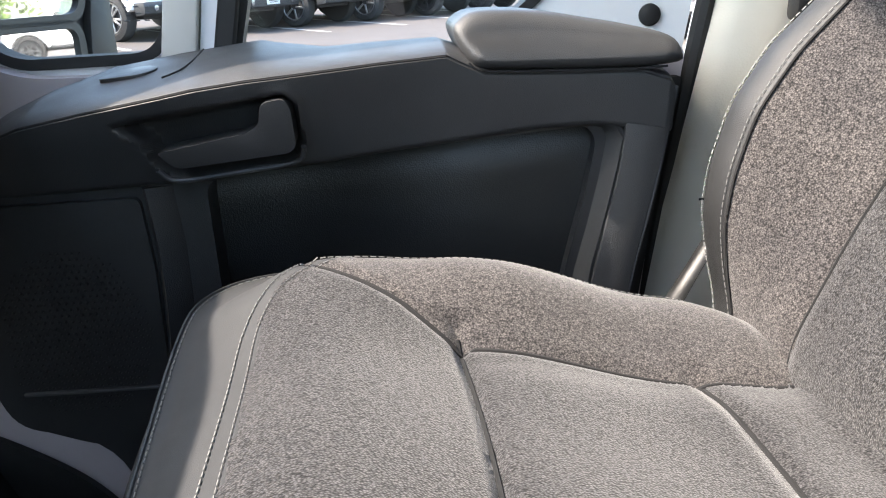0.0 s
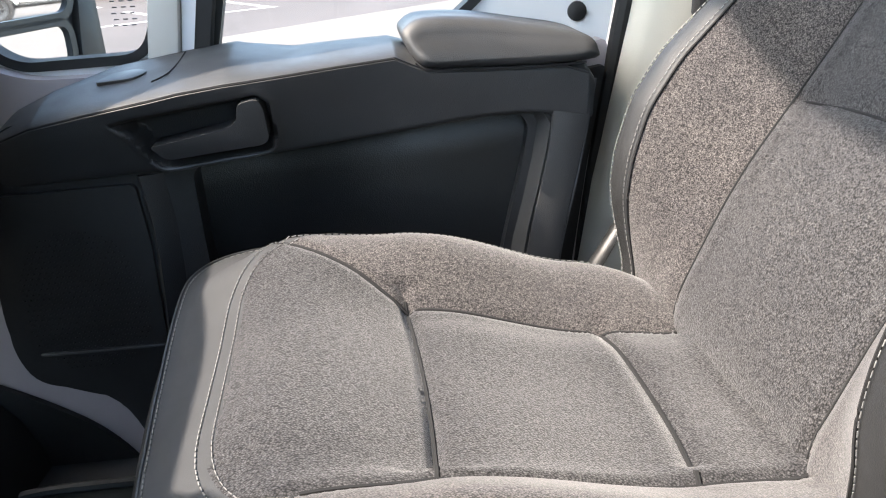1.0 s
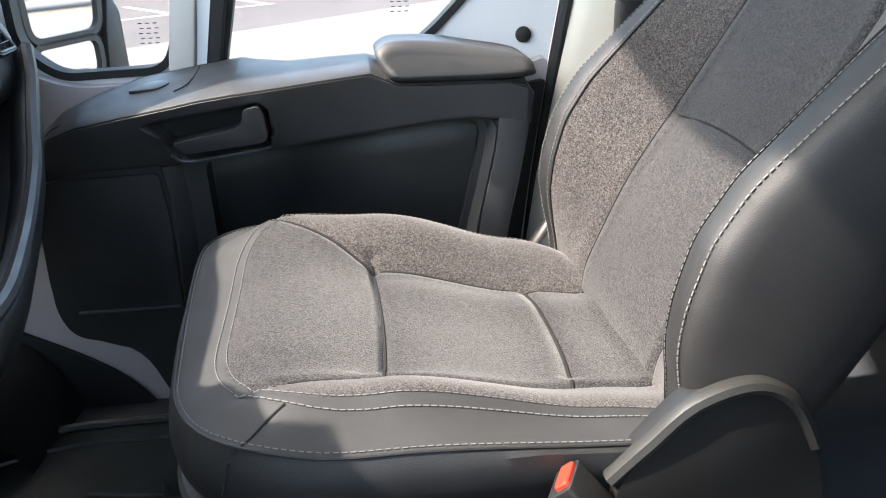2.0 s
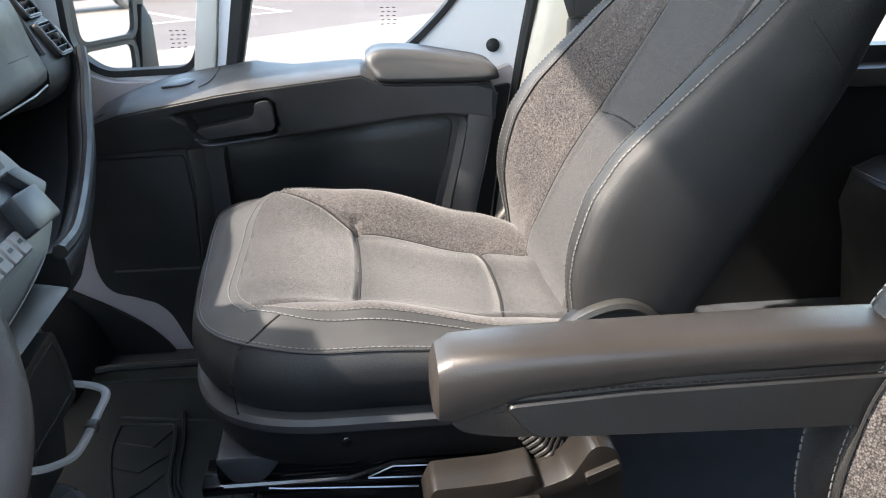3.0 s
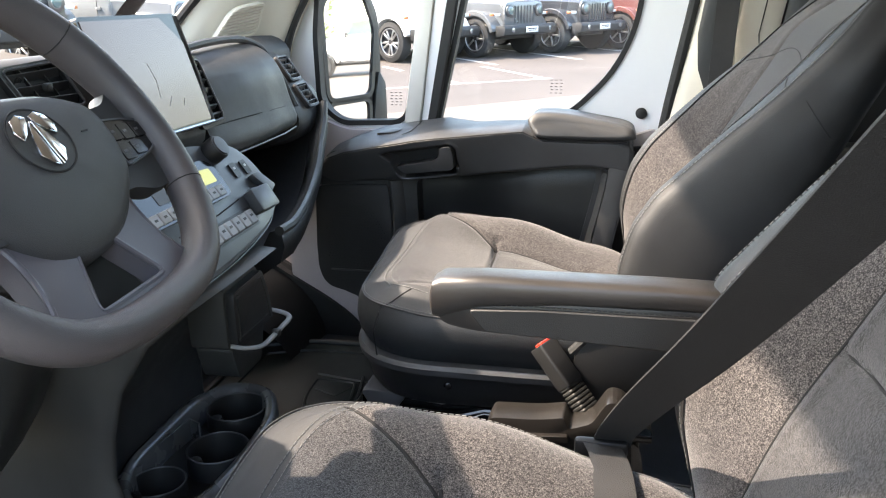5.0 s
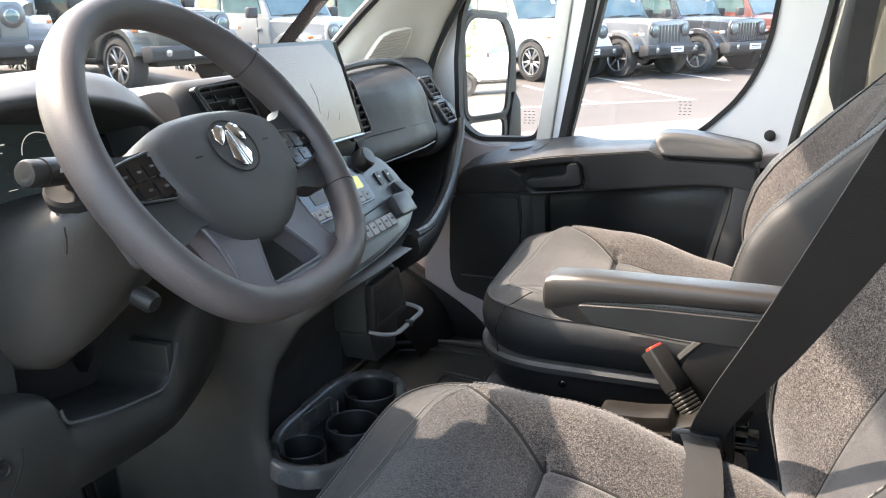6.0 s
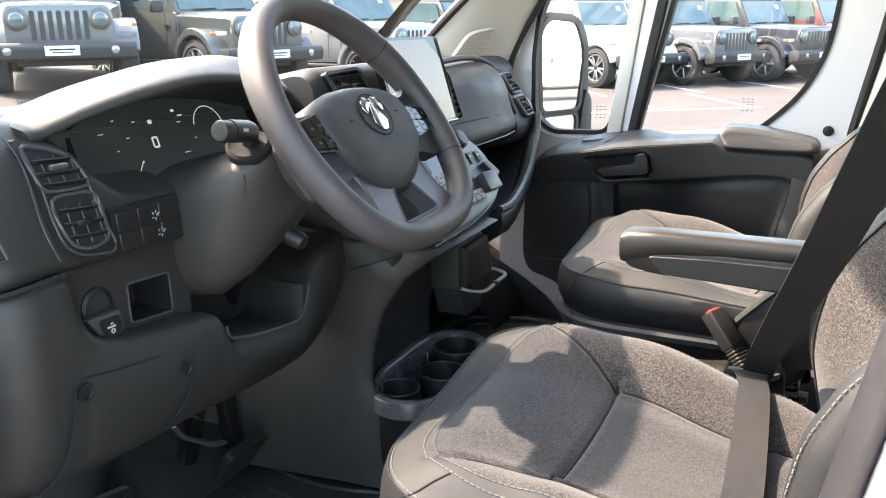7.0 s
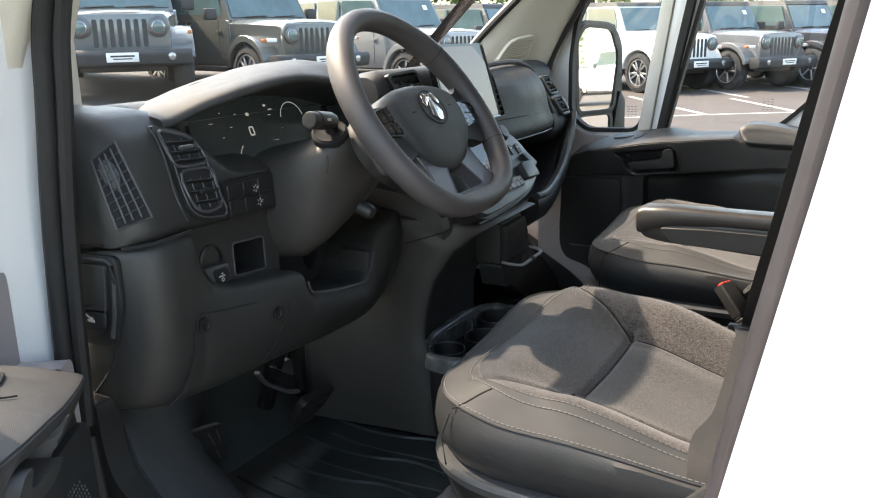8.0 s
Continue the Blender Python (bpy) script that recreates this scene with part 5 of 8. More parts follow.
def vent(name, corners, rows, cols, label, knob=True, mat=M_DASH, tilt=0.0, bright=True):
    """An air vent: frame, dark throat, slats. corners: lower left, lower right, upper right, upper left, seen from the seat."""
    a, b, c, d = (Vector(p) for p in corners)
    n = (b - a).cross(d - a).normalized()
    v = thing(name, label, "air vent", group="air vents")

    def put(u, w, h):
        return a.lerp(b, u).lerp(d.lerp(c, u), w) + n * h
    ou = rounded([(-0.04, -0.04), (1.04, -0.04), (1.04, 1.04), (-0.04, 1.04)], 0.16, 5)
    inn = rounded([(0.03, 0.03), (0.97, 0.03), (0.97, 0.97), (0.03, 0.97)], 0.12, 5)
    part("frame", plate([ou, inn], 0.0, 0.009, put), M_BLACK, v, "black vent frame")
    part("bezel", tube([put(u, w, 0.009) for u, w in inn], 0.0022, 6, True), M_GREYTRIM if bright else M_DASH, v, "thin satin bezel")
    part("throat", plate([inn], -0.004, 0.0005, put), M_SEAM, v)
    for k in range(rows):
        w = (k + 0.75) / (rows + 0.5)
        s = bmesh.new()
        q = 0.30 / rows
        absorb(s, to_bm([put(0.06, w - q, 0.001), put(0.94, w - q, 0.001), put(0.94, w + q * 0.6, 0.009), put(0.06, w + q * 0.6, 0.009), put(0.06, w - q + 0.02, -0.001), put(0.94, w - q + 0.02, -0.001), put(0.94, w + q * 0.6 + 0.022, 0.007), put(0.06, w + q * 0.6 + 0.022, 0.007)],
                        [(0, 1, 2, 3), (7, 6, 5, 4), (0, 4, 5, 1), (1, 5, 6, 2), (2, 6, 7, 3), (3, 7, 4, 0)]))
        part("slat", s, mat, v, smooth=False)
        # grey tube draws the light that the slat's front edge catches
        part("slat_edge", tube([put(0.06, w + q * 0.6, 0.0092), put(0.94, w + q * 0.6, 0.0092)], 0.0007, 4), M_GREYTRIM, v)
    hf = 0.012 if cols > 3 else 0.005
    for k in range(cols):
        u = (k + 1) / (cols + 1)
        part("fin", to_bm([put(u, 0.06, 0), put(u + 0.02, 0.06, 0), put(u + 0.02, 0.94, 0), put(u, 0.94, 0), put(u, 0.06, hf), put(u + 0.02, 0.06, hf), put(u + 0.02, 0.94, hf), put(u, 0.94, hf)], [(0, 1, 2, 3), (7, 6, 5, 4), (0, 4, 5, 1), (1, 5, 6, 2), (2, 6, 7, 3), (3, 7, 4, 0)]), M_BLACK, v, smooth=False)
    if knob:
        kb = bmesh.new()
        c0 = put(0.5, 0.5, 0.012)
        absorb(kb, box((0, 0, 0), (0.010, 0.012, 0.010), 0.003))
        kb.transform(Matrix.Translation(c0))
        part("tab", kb, M_DASH, v)
    return v


# driver's side vent: two stacked cells in one thin-edged housing


def on_left(u, v, w):
    return (left_x(v) - 0.006 * sm(0.84, 0.87, v) + w, u, v)


hs = smooth_loop([(-0.806, 0.860), (-0.778, 0.856), (-0.752, 0.846), (-0.738, 0.830), (-0.733, 0.800), (-0.730, 0.760), (-0.723, 0.722), (-0.728, 0.714), (-0.752, 0.714), (-0.782, 0.720), (-0.803, 0.736), (-0.809, 0.765), (-0.809, 0.800), (-0.809, 0.835)])
part("vent_housing", plate([hs], -0.006, 0.004, on_left), M_BLACK, dash, "black vent housing")
part("vent_edge", tube([on_left(u, v, 0.0045) for u, v in smooth_loop([(-0.799, 0.854), (-0.776, 0.850), (-0.755, 0.842), (-0.743, 0.826), (-0.739, 0.803), (-0.735, 0.765), (-0.729, 0.722), (-0.752, 0.720), (-0.780, 0.726), (-0.797, 0.740), (-0.802, 0.765), (-0.802, 0.800), (-0.802, 0.830)])], 0.0016, 6, True), M_GREYTRIM, dash, "thin satin edge")
part("vent_edge", tube(spline([on_left(u, v, 0.002) for u, v in ((-0.812, 0.864), (-0.810, 0.845), (-0.812, 0.82), (-0.815, 0.793), (-0.816, 0.768), (-0.814, 0.746), (-0.808, 0.724))], 4), 0.0014, 6), M_GREYTRIM, dash)


def cell(outline, slats, knob):
    v = thing("air_vent", "black side air vent with thin slats", "air vent", group="air vents")
    o = smooth_loop(outline, 3)
    part("throat", plate([o], 0.0042, 0.0050, on_left), M_SEAM, v)
    part("frame", tube([on_left(a, b, 0.006) for a, b in o], 0.0024, 6, True), M_GREYTRIM, v, "satin vent frame")
    for (ya, za), (yb, zb) in slats:
        n = 8
        top = [on_left(ya + (yb - ya) * k / n, za + (zb - za) * k / n, 0.0095 + 0.003 * math.sin(math.pi * k / n)) for k in range(n + 1)]
        low = [on_left(ya + (yb - ya) * k / n, za + (zb - za) * k / n - 0.005, 0.0055) for k in range(n + 1)]
        rg = [[Vector(a), Vector(a) + Vector((-0.001, 0, 0.0016)), Vector(b) + Vector((-0.001, 0, 0.001)), Vector(b)] for a, b in zip(top, low)]
        part("slat", loft(rg), M_BLACK, v, smooth=False)
        # thin grey line for the highlight along the dark slat
        part("slat_edge", tube([Vector(a) + Vector((0.0006, 0, 0.0006)) for a in top], 0.0006, 5), M_GREYTRIM, v)
    cy = sum(p[0] for p in outline) / len(outline)
    z0, z1 = min(p[1] for p in outline), max(p[1] for p in outline)
    for k in (-0.018, 0.002, 0.022):
        part("fin", tube([on_left(cy + k, z0 + 0.006, 0.0055), on_left(cy + k, z1 - 0.012, 0.0055)], 0.0012, 4), M_BLACK, v)
    part("tab", box(on_left(cy - 0.004, knob, 0.013), (0.010, 0.026, 0.007), 0.003, 2), M_GREYTRIM if knob > 0.8 else M_BLACK, v)


cell([(-0.803, 0.852), (-0.772, 0.847), (-0.751, 0.836), (-0.743, 0.822), (-0.740, 0.804), (-0.752, 0.800), (-0.797, 0.803), (-0.805, 0.822)], (((-0.802, 0.838), (-0.747, 0.835)), ((-0.803, 0.824), (-0.744, 0.821)), ((-0.802, 0.812), (-0.742, 0.809))), 0.828)
cell([(-0.796, 0.792), (-0.770, 0.795), (-0.738, 0.791), (-0.734, 0.768), (-0.735, 0.742), (-0.744, 0.734), (-0.768, 0.731), (-0.788, 0.740), (-0.797, 0.764)], (((-0.793, 0.781), (-0.739, 0.777)), ((-0.794, 0.765), (-0.737, 0.761)), ((-0.791, 0.750), (-0.737, 0.746))), 0.763)
# demister slot on the rounded outer end
dm = thing("demister_vent", "black side-window demister grille with upright fins", "air vent", group="air vents")
DA, DB, DC, DD = (Vector(p) for p in ((-0.4791, -0.9074, 0.7328), (-0.4501, -0.8738, 0.7455), (-0.4983, -0.8804, 0.846), (-0.5155, -0.9064, 0.8235)))
dn = (DB - DA).cross(DD - DA).normalized()


def on_demister(u, w, h):
    return DA.lerp(DB, u).lerp(DD.lerp(DC, u), w) + dn * h


part("throat", plate([[(0, 0), (1, 0), (1, 1), (0, 1)]], -0.002, 0.0030, on_demister), M_SEAM, dm)
for u in (0.26, 0.50, 0.76):
    part("fin", extrude([(u - 0.035, 0.02), (u + 0.035, 0.02), (u + 0.035, 0.98), (u - 0.035, 0.98)], 0.003, 0.0075, on_demister, 0.0008, 1), M_VENT, dm)
    # lit edge of the fin, drawn as a paler tube
    part("fin_edge", tube([on_demister(u + 0.02, 0.03, 0.0076), on_demister(u + 0.02, 0.97, 0.0076)], 0.0005, 4), M_GREYTRIM, dm)
for k in range(7):
    w = 0.13 + 0.122 * k
    part("slat", extrude([(0.02, w - 0.028), (0.98, w + 0.012), (0.98, w + 0.030), (0.02, w - 0.010)], 0.003, 0.0058, on_demister, 0.0004, 1), M_BLACK, dm)
for u in (-0.03, 1.03):
    part("side_edge", tube([on_demister(u, -0.02, 0.0040), on_demister(u, 0.5, 0.0050), on_demister(u, 1.02, 0.0040)], 0.0016, 6), M_GREYTRIM, dm, "satin side edge")
for w in (-0.02, 1.02):
    part("end_edge", tube([on_demister(0.0, w, 0.0040), on_demister(1.0, w, 0.0040)], 0.0012, 6), M_DASH, dm)
# headlamp switches
sw = thing("headlamp_switches", "black push-button panel with pale symbols", "switch panel")
part("panel", plate([rounded([(-0.723, 0.709), (-0.610, 0.707), (-0.616, 0.768), (-0.729, 0.769)], 0.006, 3)], -0.460, -0.4495, YZ), M_BLACK, sw)


def on_switch(a, b):
    """Across and up the switch panel."""
    return (-0.721 + 0.108 * a - 0.006 * b, 0.7105 + 0.055 * b)


for i in range(3):
    for j in range(2):
        a0, a1, b0, b1 = 0.03 + 0.325 * i, 0.03 + 0.325 * i + 0.30, 0.04 + 0.47 * j, 0.04 + 0.47 * j + 0.43
        part("button", extrude([on_switch(a0, b0), on_switch(a1, b0), on_switch(a1, b1), on_switch(a0, b1)], -0.4505, -0.4475, YZ, 0.001, 1), M_BLACK, sw)
for cy, cz in ((-0.660, 0.748), (-0.652, 0.724)):
    g = bmesh.new()
    for a in range(6):
        absorb(g, box((-0.4472, cy + 0.0042 * math.cos(a * 1.25), cz + 0.0048 * math.sin(a * 1.25)), (0.0006, 0.0036, 0.0010), 0, 1, Matrix.Rotation(a * 1.1, 3, "X")))
    absorb(g, box((-0.4472, cy + 0.006, cz + 0.002), (0.0006, 0.004, 0.0014), 0))
    part("symbol", g, M_ICON, sw)
# cubby and dial in the recess
cu = thing("dash_cubby", "small open black dash cubby", "cubby")
hole = rounded([(-0.696, 0.607), (-0.621, 0.600), (-0.623, 0.657), (-0.697, 0.661)], 0.006, 4)
part("liner", loft([[(-0.4735, u, v) for u, v in hole], [(-0.54, -0.659 + (u + 0.659) * 0.92, 0.631 + (v - 0.631) * 0.92) for u, v in hole], [(-0.541, -0.659 + (u + 0.659) * 0.05, 0.631 + (v - 0.631) * 0.05) for u, v in hole]], True, False), M_BLACK, cu)
part("rim", tube([(-0.4725, u, v) for u, v in hole], 0.0016, 6, True), M_GREYTRIM, cu)
dl = thing("power_outlet", "black round outlet with a grey printed flap", "outlet")
part("socket", lathe([(0.024, 0), (0.024, 0.006), (0.020, 0.008), (0.018, -0.03), (0, -0.03)], 24, Matrix.Translation((-0.476, -0.748, 0.648)) @ pose(0, 0, 0, 0, 90, 0)), M_BLACK, dl)
part("contact", box((-0.490, -0.748, 0.650), (0.020, 0.004, 0.022), 0.002), M_SATIN, dl)
part("flap", extrude(rounded([(-0.778, 0.640), (-0.726, 0.639), (-0.722, 0.612), (-0.740, 0.602), (-0.760, 0.612)], 0.005, 3), -0.468, -0.456, YZ, 0.003, 2), M_GREYTRIM, dl)
part("cap", extrude(rounded([(-0.762, 0.634), (-0.731, 0.634), (-0.727, 0.614), (-0.741, 0.606), (-0.756, 0.613)], 0.005, 3), -0.4575, -0.4525, YZ, 0.001, 1), M_BLACK, dl)
ic = bmesh.new()
absorb(ic, box((-0.4522, -0.746, 0.6225), (0.0006, 0.013, 0.0024), 0))
absorb(ic, box((-0.4522, -0.745, 0.6265), (0.0006, 0.004, 0.002), 0))
absorb(ic, lathe([(0.0034, 0), (0.0034, 0.0006), (0.0018, 0.0006), (0.0018, 0)], 12, Matrix.Translation((-0.4526, -0.744, 0.6165)) @ pose(0, 0, 0, 0, 90, 0)))
part("symbol", ic, M_ICON, dl)

# instrument hood and cluster
HOOD = ((-0.785, 0.872, 0.866), (-0.761, 0.877, 0.869), (-0.740, 0.883, 0.877), (-0.717, 0.888, 0.887), (-0.685, 0.896, 0.898), (-0.654, 0.904, 0.906), (-0.62, 0.911, 0.911), (-0.587, 0.917, 0.915), (-0.55, 0.923, 0.918), (-0.514, 0.929, 0.919), (-0.475, 0.934, 0.917), (-0.436, 0.937, 0.912), (-0.40, 0.938, 0.906), (-0.369, 0.937, 0.898), (-0.33, 0.932, 0.886), (-0.298, 0.922, 0.872), (-0.27, 0.905, 0.858), (-0.25, 0.888, 0.846))
rings = []
for y, zt, zl in HOOD:
    lip = -0.507 + 0.045 * sm(-0.77, -0.64, y) - 0.03 * sm(-0.36, -0.25, y)
    zm = (zt + zl) / 2
    rings.append([(lip, y, zl - 0.012), (lip + 0.003, y, zl - 0.007), (lip + 0.002, y, zl - 0.002), (lip - 0.006, y, zl + 0.003), (lip - 0.03, y, zm + 0.005), (lip - 0.06, y, zt - (zt - zm) * 0.25 + 0.002), (-0.57, y, zt + 0.001), (-0.62, y, zt - 0.004), (-0.70, y, zt - 0.03 - 0.3 * (zt - 0.87)), (-0.82, y, 0.835), (-0.82, y, 0.80), (-0.62, y, zl - 0.05), (lip - 0.05, y, zl - 0.024), (lip - 0.01, y, zl - 0.016)])
part("instrument_hood", loft(rings, True, True), M_DASH_TOP, dash, "dark grey instrument hood", 70)
CLW = rounded([(-0.715, 0.775), (-0.310, 0.760), (-0.300, 0.87), (-0.36, 0.91), (-0.52, 0.925), (-0.65, 0.905), (-0.715, 0.85)], 0.03, 4)
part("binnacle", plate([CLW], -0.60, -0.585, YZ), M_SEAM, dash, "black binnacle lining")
part("binnacle_cheek", extrude([(-0.60, 0.76), (-0.52, 0.765), (-0.47, 0.77), (-0.50, 0.88), (-0.60, 0.895)], -0.308, -0.292, XZ, 0.003, 2), M_BLACK, dash)
cls = thing("instrument_cluster", "dark digital instrument display with faint lit marks", "instrument display")


def on_cluster(u, v, w):
    return (-0.552 - 0.35 * (v - 0.81) + w, u + 0.012, v + 0.008)


part("lens", plate([rounded([(-0.700, 0.760), (-0.320, 0.758), (-0.318, 0.862), (-0.40, 0.882), (-0.62, 0.880), (-0.700, 0.850)], 0.015, 4)], -0.008, 0.0, on_cluster), M_GLOSS, cls, "gloss black lens")
part("display", plate([rounded([(-0.694, 0.766), (-0.34, 0.765), (-0.34, 0.862), (-0.41, 0.876), (-0.615, 0.874), (-0.694, 0.846)], 0.012, 4)], 0.0005, 0.001, on_cluster), M_CLUSTER, cls, "dim blue-black display")
lit = bmesh.new()
zero = [rounded([(-0.560, 0.806), (-0.548, 0.806), (-0.548, 0.822), (-0.560, 0.822)], 0.003, 3), rounded([(-0.5575, 0.8085), (-0.5505, 0.8085), (-0.5505, 0.8195), (-0.5575, 0.8195)], 0.002, 3)]
absorb(lit, plate(zero, 0.0015, 0.002, on_cluster))
for y, z, w, h in ((a, b, 0.6 * c, 0.6 * e) for a, b, c, e in ((-0.556, 0.840, 0.012, 0.009), (-0.500, 0.836, 0.012, 0.002), (-0.505, 0.852, 0.010, 0.006), (-0.495, 0.845, 0.016, 0.003), (-0.505, 0.792, 0.022, 0.0014), (-0.590, 0.790, 0.006, 0.002), (-0.604, 0.825, 0.010, 0.0016), (-0.628, 0.81, 0.008, 0.0015), (-0.53, 0.776, 0.014, 0.0014), (-0.65, 0.835, 0.016, 0.0012), (-0.475, 0.81, 0.009, 0.002), (-0.585, 0.845, 0.008, 0.002), (-0.62, 0.85, 0.007, 0.002))):
    absorb(lit, plate([[(y, z), (y + w, z), (y + w, z + h), (y, z + h)]], 0.0015, 0.002, on_cluster))
arc = [(-0.435 + 0.032 * math.cos(a), 0.822 + 0.032 * math.sin(a)) for a in np.linspace(0.2, 2.9, 22)]
absorb(lit, tube([on_cluster(u, v, 0.001) for u, v in arc], 0.0008, 4))
absorb(lit, tube([on_cluster(u, v, 0.001) for u, v in ((-0.60, 0.778), (-0.588, 0.792))], 0.0008, 4))
tagged(part("lit_marks", lit, M_LIT, cls), "small pale lit figures", kind="stuff")

# steering column cover: broad at the dashboard, its underside rising towards the wheel
rings = []
for x, y0, y1, z0, z1, up in ((-0.56, -0.606, -0.27, 0.585, 0.785, 0.06), (-0.47, -0.610, -0.285, 0.588, 0.800, 0.06), (-0.41, -0.616, -0.305, 0.600, 0.818, 0.065), (-0.365, -0.614, -0.325, 0.632, 0.832, 0.06), (-0.335, -0.598, -0.350, 0.675, 0.840, 0.045), (-0.312, -0.572, -0.372, 0.715, 0.842, 0.03), (-0.302, -0.548, -0.39, 0.742, 0.832, 0.02)):
    rings.append([(x + 0.10 * (v - z0) - 0.03, u, v) for u, v in resample(rounded([(y0, z1 - 0.03), (y0 + 0.006, z0 + 0.06), (y0 + 0.05, z0), (y1 - 0.10, z0 + up), (y1 - 0.02, z0 + 0.06 + up), (y1, z1 - 0.02), (y1 - 0.07, z1), (y0 + 0.08, z1)], [0.05, 0.05, 0.04, 0.04, 0.03, 0.03, 0.03, 0.06], 5), 72)])
colm = thing("steering_column_cover", "brown-grey plastic steering column cover", "column cover")
part("cover", loft(rings), M_DASH_BROWN, colm, "", 60)
part("joint", tube(spline([(-0.3395, -0.607, 0.800), (-0.340, -0.606, 0.786), (-0.345, -0.604, 0.770)], 5), 0.0010, 5), M_SEAM, colm)
part("tilt_lever", lathe([(0.013, -0.02), (0.013, 0.0), (0.010, 0.006), (0, 0.008)], 16, Matrix.Translation((-0.325, -0.515, 0.690)) @ pose(0, 0, 0, 0, 110, 0)), M_BLACK, colm, "black tilt lever")
stalk = thing("column_stalk", "black indicator stalk with pale print", "stalk")
S0, SE, S1 = Vector((-0.365, -0.562, 0.822)), Vector((-0.357, -0.569, 0.850)), Vector((-0.351, -0.634, 0.858))
ax = (S1 - SE).normalized()
sm_m = Matrix.Translation(SE) @ ax.to_track_quat("Z", "Y").to_matrix().to_4x4()
bt_m = Matrix.Translation(S0 + Vector((0.004, -0.008, 0.012))) @ Vector((0.25, -0.5, 0.8)).normalized().to_track_quat("Z", "Y").to_matrix().to_4x4()
ln = (S1 - SE).length
part("boot", lathe([(0.030, -0.014), (0.030, -0.003), (0.026, 0.001), (0.022, -0.002), (0.012, -0.002), (0, -0.001)], 20, bt_m), M_SEAM, stalk, "black boot")
part("arm", tube(spline([S0 - Vector((0, -0.004, 0.01)), S0, SE - Vector((0, -0.001, 0.006)), SE + ax * 0.012], 5), 0.011, 12), M_BLACK, stalk)
part("grip", lathe([(0.0, -0.006), (0.012, -0.004), (0.0145, 0.006), (0.0150, ln - 0.020), (0, ln - 0.020)], 20, sm_m), M_BLACK, stalk)
part("end_cap", lathe([(0.0, ln - 0.0195), (0.0135, ln - 0.0195), (0.0142, ln - 0.004), (0.0125, ln), (0.008, ln + 0.001), (0, ln - 0.001)], 20, sm_m), M_DASH, stalk, "grey ribbed end cap")
part("print", absorb(bmesh.new(), box((0.0150, 0.002, ln - 0.036), (0.001, 0.004, 0.010), 0), sm_m), M_ICON, stalk)


# ---- steering wheel ----
W_C, W_T, W_Y, W_R = Vector((-0.221, -0.4895, 0.8552)), radians(35.9), 0.059, 0.1880
WN = Vector((math.cos(W_T) * math.cos(W_Y), math.cos(W_T) * math.sin(W_Y), math.sin(W_T)))
WV = Vector((-math.sin(W_Y), math.cos(W_Y), 0))
WU = WN.cross(WV)


def wp(v, u, n=0.0):
    return W_C + WV * v + WU * u + WN * n


wheel = thing("driving_wheel", "dark leather flat-bottomed steering wheel", "steering wheel")


def rim_pt(a):
    x, y = W_R * math.cos(a), W_R * math.sin(a)
    flat, k = -0.905 * W_R, 0.020
    return x, k * math.log(math.exp(y / k) + math.exp(flat / k))


ring = [wp(*rim_pt(a)) for a in np.linspace(0, 2 * math.pi, 120, endpoint=False)]
rings = []
for i, p in enumerate(ring):
    d = (ring[(i + 1) % 120] - ring[i - 1]).normalized()
    o = (p - W_C).normalized()
    q = d.cross(WN).normalized()
    a0 = 2 * math.pi * i / 120
    thick = 0.0183 + 0.0022 * gauss((a0 - 0.6), 0.35) + 0.0022 * gauss((a0 - 2.54), 0.35)
    rings.append([p + q * thick * 0.95 * math.cos(b) + WN * thick * 1.12 * math.sin(b) for b in np.linspace(0, 2 * math.pi, 16, endpoint=False)])
rings.append(rings[0])
part("rim", loft(rings, True, False), M_WHEEL, wheel, "dark leather rim", 80)
for a in (0.645, -0.40):
    i = int((a % (2 * math.pi)) / (2 * math.pi) * 120)
    c, r0 = ring[i], rings[i]
    part("rim_seam", tube([c + (Vector(p) - c) * 1.002 for p in r0], 0.0007, 5, True), M_SEAM, wheel)
# hub
HUB = [(-0.112, 0.034), (-0.07, 0.053), (0.0, 0.058), (0.07, 0.053), (0.112, 0.034), (0.114, 0.0), (0.10, -0.036), (0.072, -0.070), (0.034, -0.090), (0.0, -0.094), (-0.034, -0.090), (-0.072, -0.070), (-0.10, -0.036), (-0.114, 0.0)]
hub_o = resample(rounded([(v * 1.05, u * 1.04) for v, u in HUB], 0.025, 5), 72)
rings = []
for k, h in ((0.85, -0.060), (0.97, -0.050), (1.0, -0.030), (1.0, -0.012), (0.985, -0.002), (0.955, 0.005), (0.90, 0.0095), (0.78, 0.0125), (0.55, 0.0145), (0.25, 0.0155), (0.02, 0.016)):
    rings.append([wp(p.x * k, p.y * k - 0.004 * (h > 0.0), h - 0.30 * max(0.0, -p.y * k - 0.034)) for p in hub_o])
part("airbag_cover", loft(rings), M_DASH_TOP, wheel, "dark grained airbag cover", 60)
for sg in (-1, 1):
    part("horn_mark", plate([[(sg * 0.058, 0.004), (sg * 0.068, 0.004), (sg * 0.068, 0.0055), (sg * 0.058, 0.0055)]], 0.0140, 0.0152, wp), M_SEAM, wheel)
